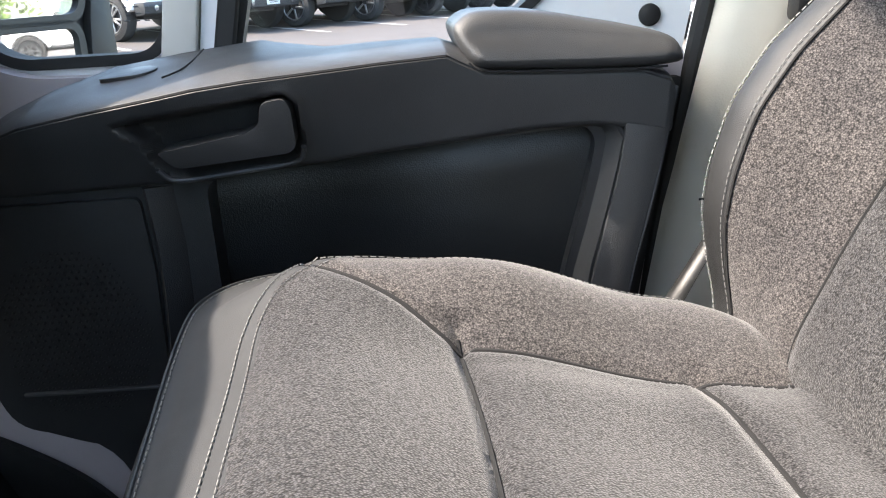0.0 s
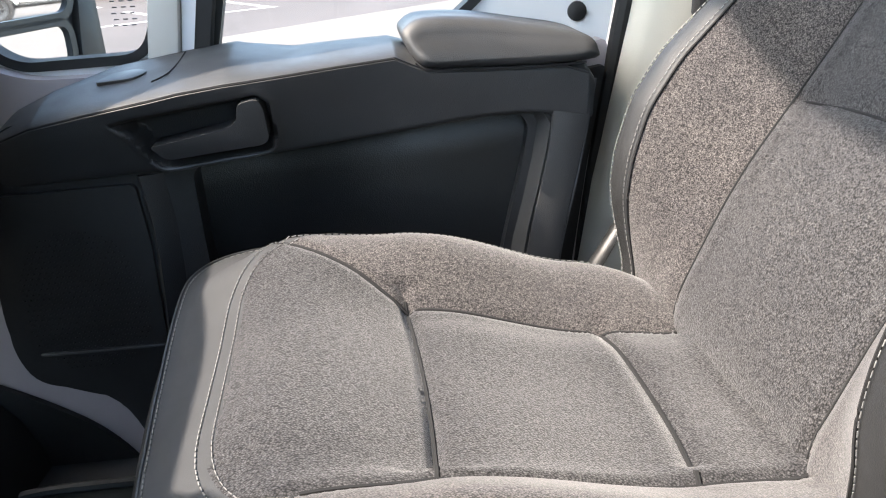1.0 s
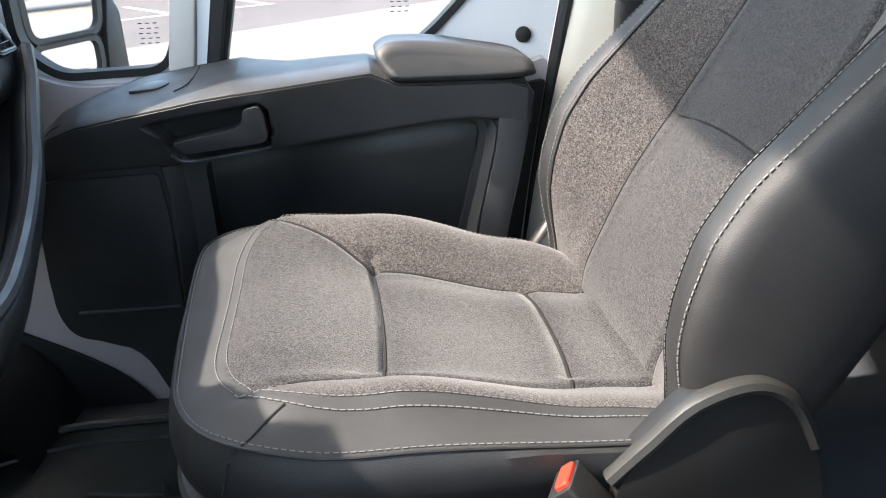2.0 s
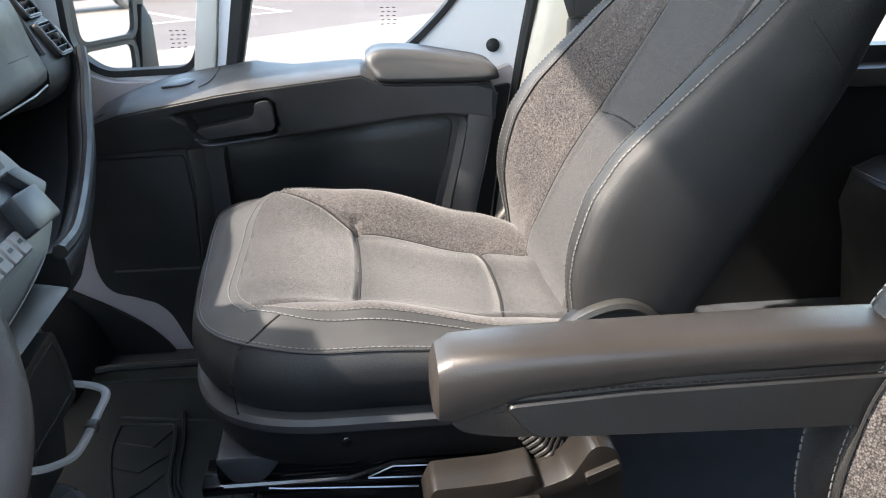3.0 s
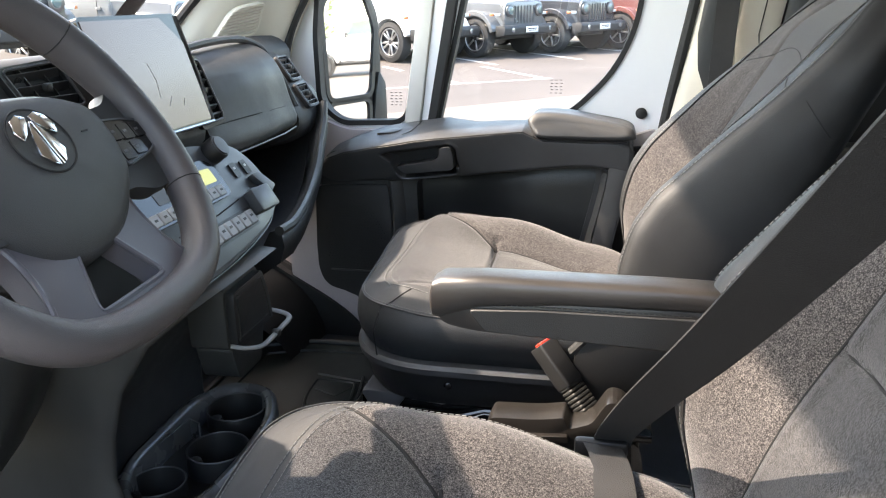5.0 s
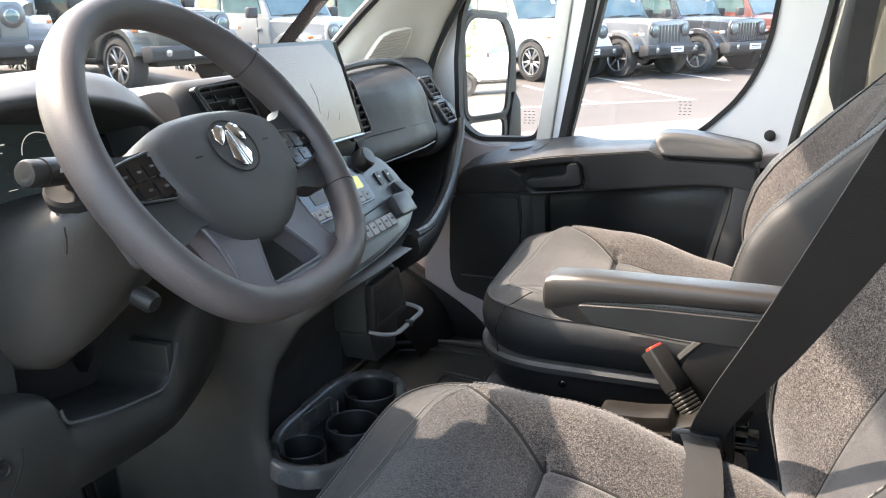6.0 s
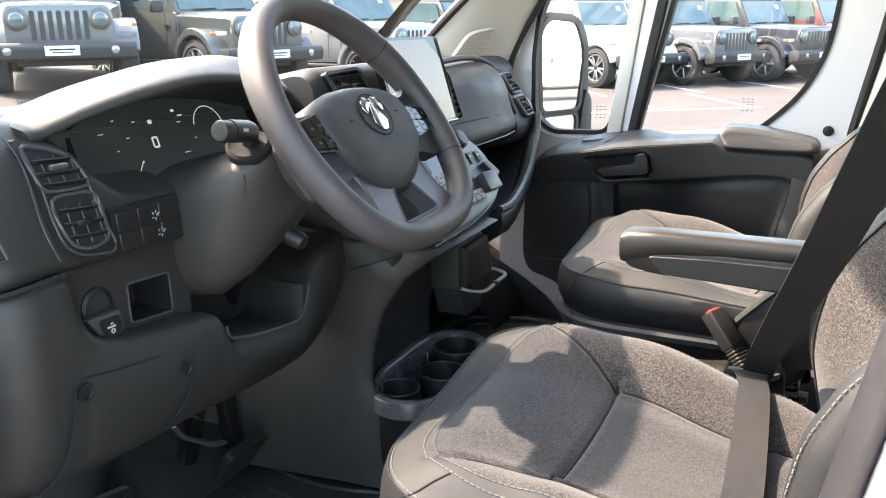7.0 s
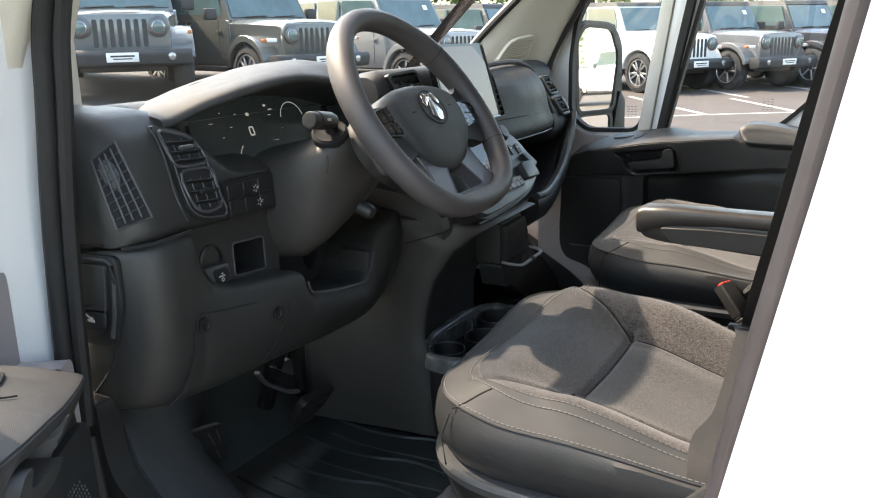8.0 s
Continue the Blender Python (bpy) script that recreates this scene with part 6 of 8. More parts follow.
# round badge field with plain bright lobes
field = [(0.036 * math.cos(a), 0.006 + 0.031 * math.sin(a)) for a in np.linspace(0, 2 * math.pi, 36, endpoint=False)]
part("badge_field", plate([field], 0.008, 0.0162, wp), M_DASH, wheel, "dark round badge field")
part("badge_ring", tube([wp(v, u, 0.0162) for v, u in field], 0.0010, 6, True), M_SEAM, wheel)
bd = bmesh.new()
for sg in (-1, 1):
    for pts in (((0.002, 0.028), (0.012, 0.031), (0.022, 0.027), (0.027, 0.016), (0.022, 0.007), (0.014, 0.012), (0.006, 0.020)), ((0.001, 0.024), (0.008, 0.014), (0.013, 0.004), (0.017, -0.008), (0.008, -0.018), (0.0015, -0.021))):
        absorb(bd, extrude([(sg * v, u + 0.001) for v, u in pts][::sg], 0.0160, 0.0192, wp, 0.0012, 2))
part("badge", bd, M_CHROME, wheel, "bright chrome badge")
# spokes
for sg in (-1, 1):
    outl = [(0.080, 0.040), (0.12, 0.031), (0.150, 0.033), (0.176, 0.052), (0.186, 0.0), (0.184, -0.066), (0.162, -0.066), (0.136, -0.068), (0.10, -0.056), (0.078, -0.058)]
    rg = [[wp(sg * v * 1.0, u, h) for v, u in rounded(outl, 0.01, 3)] for h in (-0.026, -0.004)]
    part("spoke", loft(rg), M_DASH_TOP, wheel, "dark side spoke")
    up = 0.013 if sg < 0 else 0.0
    key = [(a, b + up) for a, b in ((0.108, 0.016), (0.150, 0.011), (0.178, 0.005), (0.180, -0.022), (0.155, -0.031), (0.108, -0.037))]
    part("key_edge", tube([wp(sg * a, b, 0.0022) for a, b in rounded(key, 0.006, 3)], 0.0012, 6, True), M_GREYTRIM, wheel, "satin key panel edge")
    part("key_panel", plate([rounded([(sg * a, b) for a, b in key], 0.006, 3)], -0.006, 0.002, wp), M_GLOSS, wheel, "gloss black key panel")
    for k, (a, b, w, h) in enumerate(((0.112, -0.009, 0.018, 0.019), (0.132, -0.011, 0.018, 0.018), (0.152, -0.012, 0.018, 0.017), (0.110, -0.031, 0.020, 0.018), (0.133, -0.029, 0.020, 0.015))):
        b += up
        part("key", plate([rounded([(sg * a, b), (sg * (a + w), b - 0.001), (sg * (a + w), b + h - 0.002), (sg * a, b + h)], 0.002, 2)], 0.0, 0.0040, wp), M_GLOSS, wheel)
        part("key_print", plate([[(sg * (a + 0.004), b + h * 0.4), (sg * (a + 0.010), b + h * 0.4), (sg * (a + 0.010), b + h * 0.55), (sg * (a + 0.004), b + h * 0.55)]], 0.0035, 0.0042, wp), M_GREYTRIM, wheel)
# added black sheet: the shade seen through the gap between the lower spokes
part("lower_cover", plate([rounded([(-0.058, -0.074), (0.058, -0.074), (0.066, -0.155), (-0.066, -0.155)], 0.01, 3)], -0.050, -0.042, wp), M_BLACK, wheel, "black cover between the spokes")
# satin lower spokes run together below a dark opening
low = [(0.030, -0.066), (0.092, -0.048), (0.086, -0.078), (0.090, -0.108), (0.108, -0.142), (0.070, -0.164)]
low = rounded([(-v, u) for v, u in low] + low[::-1], [0.01, 0.006, 0.02, 0.03, 0.01, 0.01, 0.01, 0.01, 0.03, 0.02, 0.006, 0.01], 4)
gap = rounded([(-0.026, -0.085), (0.026, -0.085), (0.056, -0.140), (-0.056, -0.140)], [0.004, 0.004, 0.012, 0.012], 4)
part("lower_spokes", plate([low, gap], -0.030, -0.004, lambda v, u, h: wp(v, u, h - 0.06 * max(0.0, u + 0.16))), M_SPOKE, wheel, "satin dark lower spokes")
for o in (low, gap):
    part("spoke_edge", tube([wp(v, u, -0.006 - 0.06 * max(0.0, u + 0.16)) for v, u in o], 0.0030, 8, True), M_SPOKE, wheel)
part("hub_neck", lathe([(0.075, -0.11), (0.07, -0.05), (0, -0.05)], 28, Matrix.Translation(W_C) @ WN.to_track_quat("Z", "Y").to_matrix().to_4x4()), M_BLACK, wheel)


# ---- centre of the dashboard ----
pod = [(-0.95, 0.66), (-0.95, 0.86), (-0.62, 0.888), (-0.53, 0.905), (-0.492, 0.912), (-0.468, 0.895), (-0.462, 0.80), (-0.44, 0.745), (-0.50, 0.70)]
part("centre_pod", prof_loft([(-0.245, shrink(pod, 0.012), 0.03), (-0.225, pod, 0.03), (0.0, pod, 0.03), (0.225, pod, 0.03), (0.245, shrink(pod, 0.012), 0.03)]), M_DASH_TOP, dash, "dark grey centre pod")
vent("air_vent", ((-0.460, -0.197, 0.846), (-0.460, -0.080, 0.840), (-0.472, -0.120, 0.904), (-0.472, -0.228, 0.900)), 3, 2, "black centre air vent with slats", mat=M_VENT)
vent("air_vent", ((-0.438, 0.185, 0.768), (-0.438, 0.268, 0.772), (-0.448, 0.205, 0.882), (-0.448, 0.150, 0.888)), 7, 1, "black centre air vent with slats", mat=M_VENT)
scr = thing("touch_screen", "lit touch screen in a black frame", "screen")
SA, SB, SC_, SD = Vector((-0.402, -0.085, 0.786)), Vector((-0.402, 0.170, 0.784)), Vector((-0.444, 0.152, 0.956)), Vector((-0.444, -0.098, 0.958))


def on_screen(u, v, w):
    n = (SB - SA).cross(SD - SA).normalized()
    return SA.lerp(SB, u).lerp(SD.lerp(SC_, u), v) + n * w


part("frame", extrude(rounded([(0, 0), (1, 0), (1, 1), (0, 1)], 0.04, 4), -0.014, 0.0, on_screen, 0.0), M_GLOSS, scr, "gloss black frame")
part("display", plate([[(0.02, 0.03), (0.98, 0.03), (0.98, 0.74), (0.80, 0.965), (0.02, 0.965)]], 0.0006, 0.0012, on_screen), M_SCREEN, scr, "pale lit map display")
mk = bmesh.new()
for pts in (((0.50, 0.30), (0.52, 0.45), (0.49, 0.60)), ((0.56, 0.22), (0.62, 0.30)), ((0.72, 0.20), (0.75, 0.26))):
    absorb(mk, tube([on_screen(u, v, 0.0012) for u, v in pts], 0.0006, 4))
part("map_lines", mk, M_LIGHTGREY, scr)
part("screen_edge", tube([on_screen(u, v, 0.001) for u, v in ((0.0, 0.0), (1.0, 0.0), (1.02, 0.4), (1.0, 0.98))], 0.003, 6), M_SATIN, dash)

# control panel below the screen
PA = Vector((-0.402, 0.03, 0.768))
PDIR = Vector((0.125, 0, -0.175)).normalized()
PNRM = Vector((0.175, 0, 0.125)).normalized()


def on_panel(u, v, w):
    """u: across the cab, v: down the sloping panel, w: out of it."""
    return PA + Vector((0, u - 0.03, 0)) + PDIR * v + PNRM * w


PO = rounded([(-0.175, 0.006), (0.06, 0.008), (0.135, 0.024), (0.185, 0.032), (0.212, 0.070), (0.217, 0.124), (0.190, 0.158), (0.13, 0.178), (0.0, 0.192), (-0.14, 0.196), (-0.185, 0.15)], [0.02, 0.05, 0.05, 0.03, 0.03, 0.03, 0.03, 0.05, 0.05, 0.03, 0.04], 5)
ctl = thing("control_panel", "blue-grey centre control panel with knob and buttons", "control panel")
part("panel", extrude(PO, -0.09, 0.0, on_panel, 0.008, 3), M_PANEL, ctl, "blue-grey plastic panel")
part("skirt", extrude(offset(PO, 0.006), -0.14, -0.012, on_panel, 0.006, 2), M_DASH, ctl)
kq = PNRM.to_track_quat("Z", "Y").to_matrix().to_4x4()
part("knob", lathe([(0.020, 0.0), (0.020, 0.020), (0.018, 0.023), (0, 0.023)], 24, Matrix.Translation(on_panel(0.112, 0.034, 0)) @ kq), M_BLACK, ctl)
part("knob_cap", lathe([(0.0, 0.023), (0.0165, 0.023), (0.0160, 0.026), (0, 0.027)], 24, Matrix.Translation(on_panel(0.112, 0.034, 0)) @ kq), M_GREYTRIM, ctl, "grey knob cap")
clim = part("climate_bezel", extrude(rounded([(-0.150, 0.026), (0.070, 0.040), (0.086, 0.056), (0.082, 0.108), (-0.14, 0.108), (-0.16, 0.066)], 0.012, 4), 0.0, 0.006, on_panel, 0.002, 1), M_GLOSS, ctl, "gloss black climate bezel")
part("climate_display", plate([rounded([(0.010, 0.052), (0.066, 0.056), (0.066, 0.080), (0.010, 0.078)], 0.004, 3)], 0.0062, 0.007, on_panel), M_AMBER, clim, "yellow-green lit display")
part("climate_display", plate([rounded([(-0.100, 0.052), (-0.050, 0.054), (-0.050, 0.080), (-0.100, 0.078)], 0.004, 3)], 0.0062, 0.007, on_panel), M_GREYTRIM, clim)
for k in range(9):
    u = -0.142 + 0.0235 * k
    part("climate_key", extrude([(u, 0.086), (u + 0.021, 0.086), (u + 0.021, 0.104), (u, 0.104)], 0.006, 0.009, on_panel, 0.001, 1), M_LIGHTGREY, clim)
    part("climate_print", plate([[(u + 0.007, 0.093), (u + 0.014, 0.093), (u + 0.014, 0.0965), (u + 0.007, 0.0965)]], 0.0091, 0.0096, on_panel), M_BLACK, clim)
for k in range(8):
    u = -0.092 + 0.0240 * k
    kb = part("switch_key", extrude([(u, 0.142), (u + 0.0222, 0.142), (u + 0.0222, 0.166), (u, 0.166)], 0.0, 0.007, on_panel, 0.002, 1), M_LIGHTGREY, ctl)
    part("key_mark", plate([[(u + 0.007, 0.150), (u + 0.015, 0.150), (u + 0.015, 0.154), (u + 0.007, 0.154)]], 0.0071, 0.0076, on_panel), M_BLACK, kb)
for u, v in ((0.132, 0.062), (0.168, 0.064)):
    p = part("usb_port", plate([rounded([(u, v), (u + 0.017, v), (u + 0.017, v + 0.026), (u, v + 0.026)], 0.003, 2)], 0.0, 0.003, on_panel), M_BLACK, ctl, "black port")
    part("contact", plate([[(u + 0.005, v + 0.008), (u + 0.012, v + 0.008), (u + 0.012, v + 0.012), (u + 0.005, v + 0.012)]], 0.0031, 0.0036, on_panel), M_ICON, p)
part("rocker_switch", extrude(rounded([(0.116, 0.116), (0.176, 0.120), (0.172, 0.160), (0.108, 0.157)], 0.006, 3), 0.0, 0.018, on_panel, 0.004, 2), M_PANEL, ctl, "blue-grey rocker switch")
part("rocker_switch", extrude(rounded([(0.160, 0.094), (0.188, 0.096), (0.210, 0.128), (0.184, 0.136)], 0.006, 3), 0.0, 0.012, on_panel, 0.004, 2), M_PANEL, ctl, "blue-grey rocker switch")
part("panel_groove", tube([on_panel(u, v, 0.0005) for u, v in ((-0.10, 0.128), (0.02, 0.126), (0.095, 0.120))], 0.0012, 5), M_SEAM, ctl)
part("key_well", plate([rounded([(-0.098, 0.138), (0.104, 0.137), (0.106, 0.170), (-0.098, 0.171)], 0.006, 3)], 0.0004, 0.0012, on_panel), M_BLACK, ctl, "black well round the switch keys")
part("panel_lip", tube(spline([on_panel(u, v, -0.016) for u, v in ((-0.15, 0.203), (0.0, 0.199), (0.13, 0.184), (0.195, 0.163), (0.224, 0.126))], 5), 0.0014, 5), M_GREYTRIM, ctl)

# glovebox pod and side shelf
GP = [(-0.95, 0.66), (-0.95, 0.86), (-0.66, 0.885), (-0.56, 0.885), (-0.505, 0.868), (-0.468, 0.825), (-0.452, 0.76), (-0.432, 0.712), (-0.445, 0.695), (-0.60, 0.690)]
GR = [0.02, 0.02, 0.04, 0.05, 0.05, 0.05, 0.03, 0.015, 0.015, 0.02]
part("glovebox", prof_loft([(0.245, shrink(GP, 0.01), GR), (0.262, GP, GR), (0.50, [(x - 0.005, z) for x, z in GP], GR), (0.66, [(x - 0.02, z) for x, z in GP], GR), (0.70, [(x - 0.035, z - 0.002) for x, z in GP], GR)]), M_DASH_TOP, dash, "dark grey glovebox lid")
part("glovebox_joint", tube([(-0.4505, 0.265, 0.760), (-0.4515, 0.40, 0.757), (-0.456, 0.52, 0.752), (-0.464, 0.62, 0.748), (-0.478, 0.68, 0.746)], 0.0013, 5), M_SEAM, dash)
part("glovebox_edge", tube([(-0.438, 0.265, 0.700), (-0.438, 0.42, 0.699), (-0.443, 0.56, 0.698), (-0.455, 0.65, 0.698)], 0.0018, 5), M_GREYTRIM, dash)
part("glovebox_arch", tube(spline([(-0.53, 0.26, 0.885), (-0.545, 0.42, 0.893), (-0.56, 0.58, 0.893), (-0.562, 0.66, 0.884), (-0.545, 0.705, 0.86), (-0.51, 0.712, 0.80), (-0.475, 0.705, 0.735)], 6), 0.008, 8), M_DASH_TOP, dash)
RP = [(-0.95, 0.56), (-0.95, 0.84), (-0.66, 0.880), (-0.595, 0.876), (-0.548, 0.842), (-0.468, 0.730), (-0.455, 0.690), (-0.48, 0.655), (-0.62, 0.62)]
RR = [0.02, 0.02, 0.05, 0.05, 0.05, 0.05, 0.03, 0.03, 0.03]
part("end_pod", prof_loft([(0.695, shrink(RP, 0.006), RR), (0.71, RP, RR), (0.80, RP, RR), (0.85, shrink(RP, 0.01), RR), (0.885, shrink(RP, 0.03), RR)]), M_DASH_TOP, dash, "dark grey end pod")


def rvp(u, v, w=0.004):
    """On the face of the right end pod: u across, v up the slope."""
    return Vector((-0.462 - 0.088 * v, u, 0.716 + 0.124 * v)) + Vector((0.81, 0, 0.58)) * w


vent("air_vent", (rvp(0.745, 0.06), rvp(0.806, 0.06), rvp(0.812, 0.46), rvp(0.748, 0.46)), 4, 2, "black side air vent with slats", mat=M_VENT)
vent("air_vent", (rvp(0.750, 0.54), rvp(0.812, 0.54), rvp(0.812, 0.96), rvp(0.752, 0.96)), 4, 2, "black side air vent with slats", mat=M_VENT)
# shelf: floor, back and raised lip that sweeps up to the door
rings = []
for y, x, z in ((0.235, -0.335, 0.548), (0.32, -0.345, 0.540), (0.42, -0.365, 0.542), (0.52, -0.385, 0.556), (0.62, -0.405, 0.585), (0.70, -0.425, 0.622), (0.77, -0.44, 0.660), (0.82, -0.455, 0.70)):
    rings.append([(x, y, z + 0.030), (x + 0.010, y, z + 0.024), (x + 0.014, y, z), (x + 0.004, y, z - 0.03), (x - 0.06, y, z - 0.075), (x - 0.25, y, z - 0.16), (-0.90, y, z - 0.16), (-0.90, y, z + 0.0), (x - 0.16, y, z - 0.006), (x - 0.03, y, z - 0.004), (x - 0.012, y, z + 0.028)])
part("shelf", loft(rings), M_BLACK, dash, "black open shelf with a raised lip", 50)
part("shelf_lip", tube(spline([(x + 0.006, y, z + 0.030) for y, x, z in ((0.235, -0.335, 0.548), (0.32, -0.345, 0.540), (0.42, -0.365, 0.542), (0.52, -0.385, 0.556), (0.62, -0.405, 0.585), (0.70, -0.425, 0.622), (0.77, -0.44, 0.660), (0.82, -0.455, 0.70))], 4), 0.009, 8), M_DASH, dash, "dark grey rounded shelf lip")
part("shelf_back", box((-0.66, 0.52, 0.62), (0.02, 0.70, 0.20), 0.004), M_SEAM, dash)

# lower centre column
LC = [(-0.75, 0.10), (-0.75, 0.70), (-0.40, 0.66), (-0.335, 0.60), (-0.36, 0.53), (-0.43, 0.45), (-0.47, 0.38), (-0.475, 0.10)]
cons = thing("centre_console", "dark plastic centre console below the dashboard", "console")
part("column", prof_loft([(-0.205, shrink(LC, 0.01), 0.03), (-0.195, LC, 0.03), (0.0, LC, 0.03), (0.16, LC, 0.03), (0.20, shrink(LC, 0.02), 0.04)]), M_DASH_TOP, cons, "dark console column")
# brown-grey flank towards the driver: its front edge sweeps down and back round the dark recess
fl = []
for f, b in (((-0.385, -0.195, 0.10), (-0.70, -0.235, 0.10)), ((-0.392, -0.198, 0.22), (-0.70, -0.238, 0.22)), ((-0.395, -0.200, 0.29), (-0.70, -0.24, 0.29)), ((-0.407, -0.200, 0.335), (-0.70, -0.24, 0.36)), ((-0.400, -0.200, 0.40), (-0.70, -0.24, 0.45)), ((-0.380, -0.200, 0.47), (-0.68, -0.24, 0.55)),
             ((-0.335, -0.193, 0.54), (-0.58, -0.24, 0.64)), ((-0.296, -0.150, 0.574), (-0.48, -0.235, 0.62)), ((-0.282, -0.090, 0.584), (-0.43, -0.16, 0.59)), ((-0.276, -0.030, 0.588), (-0.41, -0.05, 0.59)), ((-0.276, 0.10, 0.590), (-0.41, 0.10, 0.59))):
    f, b = Vector(f), Vector(b)
    fl.append([f + Vector((-0.030, 0.022, -0.004)), f + Vector((-0.004, 0.006, -0.001)), f, f + Vector((-0.004, -0.006, 0.003)), f.lerp(b, 0.12) + Vector((0.004, -0.012, 0.006)), f.lerp(b, 0.3) + Vector((0.004, -0.010, 0.008)), f.lerp(b, 0.6), b, b + Vector((-0.02, 0.05, 0))])
fl = [[a.lerp(b, k) for a, b in zip(p, q)] for p, q in zip(fl, fl[1:]) for k in (0.0, 0.25, 0.5, 0.75)] + [fl[-1]]
part("flank", loft(fl), M_FLANK, cons, "brown-grey console flank", 70)
part("flank_joint", tube(spline([(-0.330, -0.2135, 0.592), (-0.375, -0.226, 0.575), (-0.43, -0.2345, 0.556)], 4), 0.0013, 5), M_SEAM, cons)
# phone holder with a bright clip
hold = thing("device_holder", "black rubber-padded device holder with a satin clip", "holder")
ho = rounded([(-0.064, 0.478), (0.076, 0.478), (0.070, 0.525), (0.050, 0.572), (0.040, 0.581), (-0.062, 0.576), (-0.066, 0.56)], [0.012, 0.014, 0.03, 0.02, 0.01, 0.008, 0.008], 4)
part("back", extrude(ho, -0.350, -0.290, YZ, 0.006, 3), M_DASH, hold)
part("pad", extrude(offset(ho, -0.007), -0.290, -0.277, YZ, 0.006, 3), M_BLACK, hold, "black rubber pad")
part("pad_rib", plate([offset(ho, -0.016), offset(ho, -0.018)], -0.278, -0.2758, YZ), M_DASH, hold)
part("clip", tube(spline([(-0.285, 0.080, 0.491), (-0.268, 0.078, 0.4895), (-0.252, 0.072, 0.487), (-0.246, 0.060, 0.485), (-0.246, 0.035, 0.484), (-0.246, 0.011, 0.483), (-0.248, -0.015, 0.480), (-0.253, -0.034, 0.4785), (-0.268, -0.054, 0.483), (-0.285, -0.066, 0.490)], 5), 0.0046, 8, flat=0.7), M_LIGHTGREY, hold, "light grey clip")
part("clip_joint", box((-0.246, 0.010, 0.483), (0.013, 0.012, 0.012), 0.003), M_DASH, hold)
part("foot", extrude(rounded([(-0.055, 0.480), (0.062, 0.480), (0.045, 0.42), (-0.035, 0.42)], 0.012, 4), -0.350, -0.290, YZ, 0.008, 3), M_DASH, hold)

# cup holder tray
TRAY = rounded([(-0.462, 0.10), (-0.420, 0.176), (-0.340, 0.172), (-0.288, 0.085), (-0.276, -0.06), (-0.285, -0.185), (-0.345, -0.224), (-0.415, -0.205), (-0.458, -0.12)], [0.06, 0.06, 0.06, 0.06, 0.06, 0.06, 0.05, 0.05, 0.05], 6)


def circ(x, y, r, n=28):
    return [(x + r * math.cos(a), y + r * math.sin(a)) for a in np.linspace(0, 2 * math.pi, n, endpoint=False)]


tray = thing("cup_holder", "dark grey cup holder tray with three wells", "cup holder")
TRAY_Z, BASIN_Z = 0.304, 0.258
part("rim", loft([[(u, v, z) for u, v in offset(TRAY, o)] for o, z in ((0.004, 0.270), (0.003, TRAY_Z - 0.006), (0.0, TRAY_Z - 0.001), (-0.006, TRAY_Z + 0.002), (-0.014, TRAY_Z), (-0.019, TRAY_Z - 0.006), (-0.021, BASIN_Z))], True, False), M_TRAY, tray, "dark grey rounded rim")
wells = [circ(-0.372, 0.098, 0.053), circ(-0.345, -0.028, 0.050), circ(-0.392, -0.128, 0.042)]
part("basin", plate([offset(TRAY, -0.018)] + wells, BASIN_Z - 0.006, BASIN_Z, XY), M_BLACK, tray, "black tray basin")
for (c, top), dep in zip(zip(wells, (0.296, 0.292, 0.288)), (0.085, 0.085, 0.06)):
    cx_, cy_ = sum(p[0] for p in c) / len(c), sum(p[1] for p in c) / len(c)
    cup = loft([[(cx_ + (u - cx_) * k, cy_ + (v - cy_) * k, z) for u, v in c] for k, z in ((1.0, BASIN_Z - 0.004), (1.0, top - 0.002), (0.985, top), (0.95, top), (0.935, top - 0.003), (0.86, top - dep), (0.05, top - dep - 0.001))], True, False)
    k = part("cup", cup, M_BLACK, tray, "black cup well")
    part("edge", tube([(cx_ + (u - cx_) * 0.968, cy_ + (v - cy_) * 0.968, top + 0.0003) for u, v in c], 0.0015, 6, True), M_GREYTRIM, k)
    part("spring_tab", lathe([(0.0, -0.012), (0.011, -0.010), (0.013, 0.0), (0.010, 0.010), (0, 0.013)], 14, Matrix.Translation((cx_ - 0.030, cy_ - 0.022, top - 0.022))), M_DASH, k, "sprung grip tab")
part("divider", extrude(rounded([(-0.448, -0.085), (-0.444, -0.085), (-0.432, 0.045), (-0.436, 0.045)], 0.001, 2), BASIN_Z, TRAY_Z - 0.008, XY, 0.001, 1), M_TRAY, tray)
part("divider", extrude([(-0.434, 0.042), (-0.410, 0.030), (-0.408, 0.034), (-0.434, 0.047)], BASIN_Z, TRAY_Z - 0.008, XY, 0.001, 1), M_TRAY, tray)
part("body", loft([[(u, v, 0.272) for u, v in TRAY], [(-0.36 + (u + 0.36) * 0.97, v * 0.97, 0.25) for u, v in TRAY], [(-0.40 + (u + 0.36) * 0.85, v * 0.9, 0.10) for u, v in TRAY]], True, False), M_BLACK, tray)


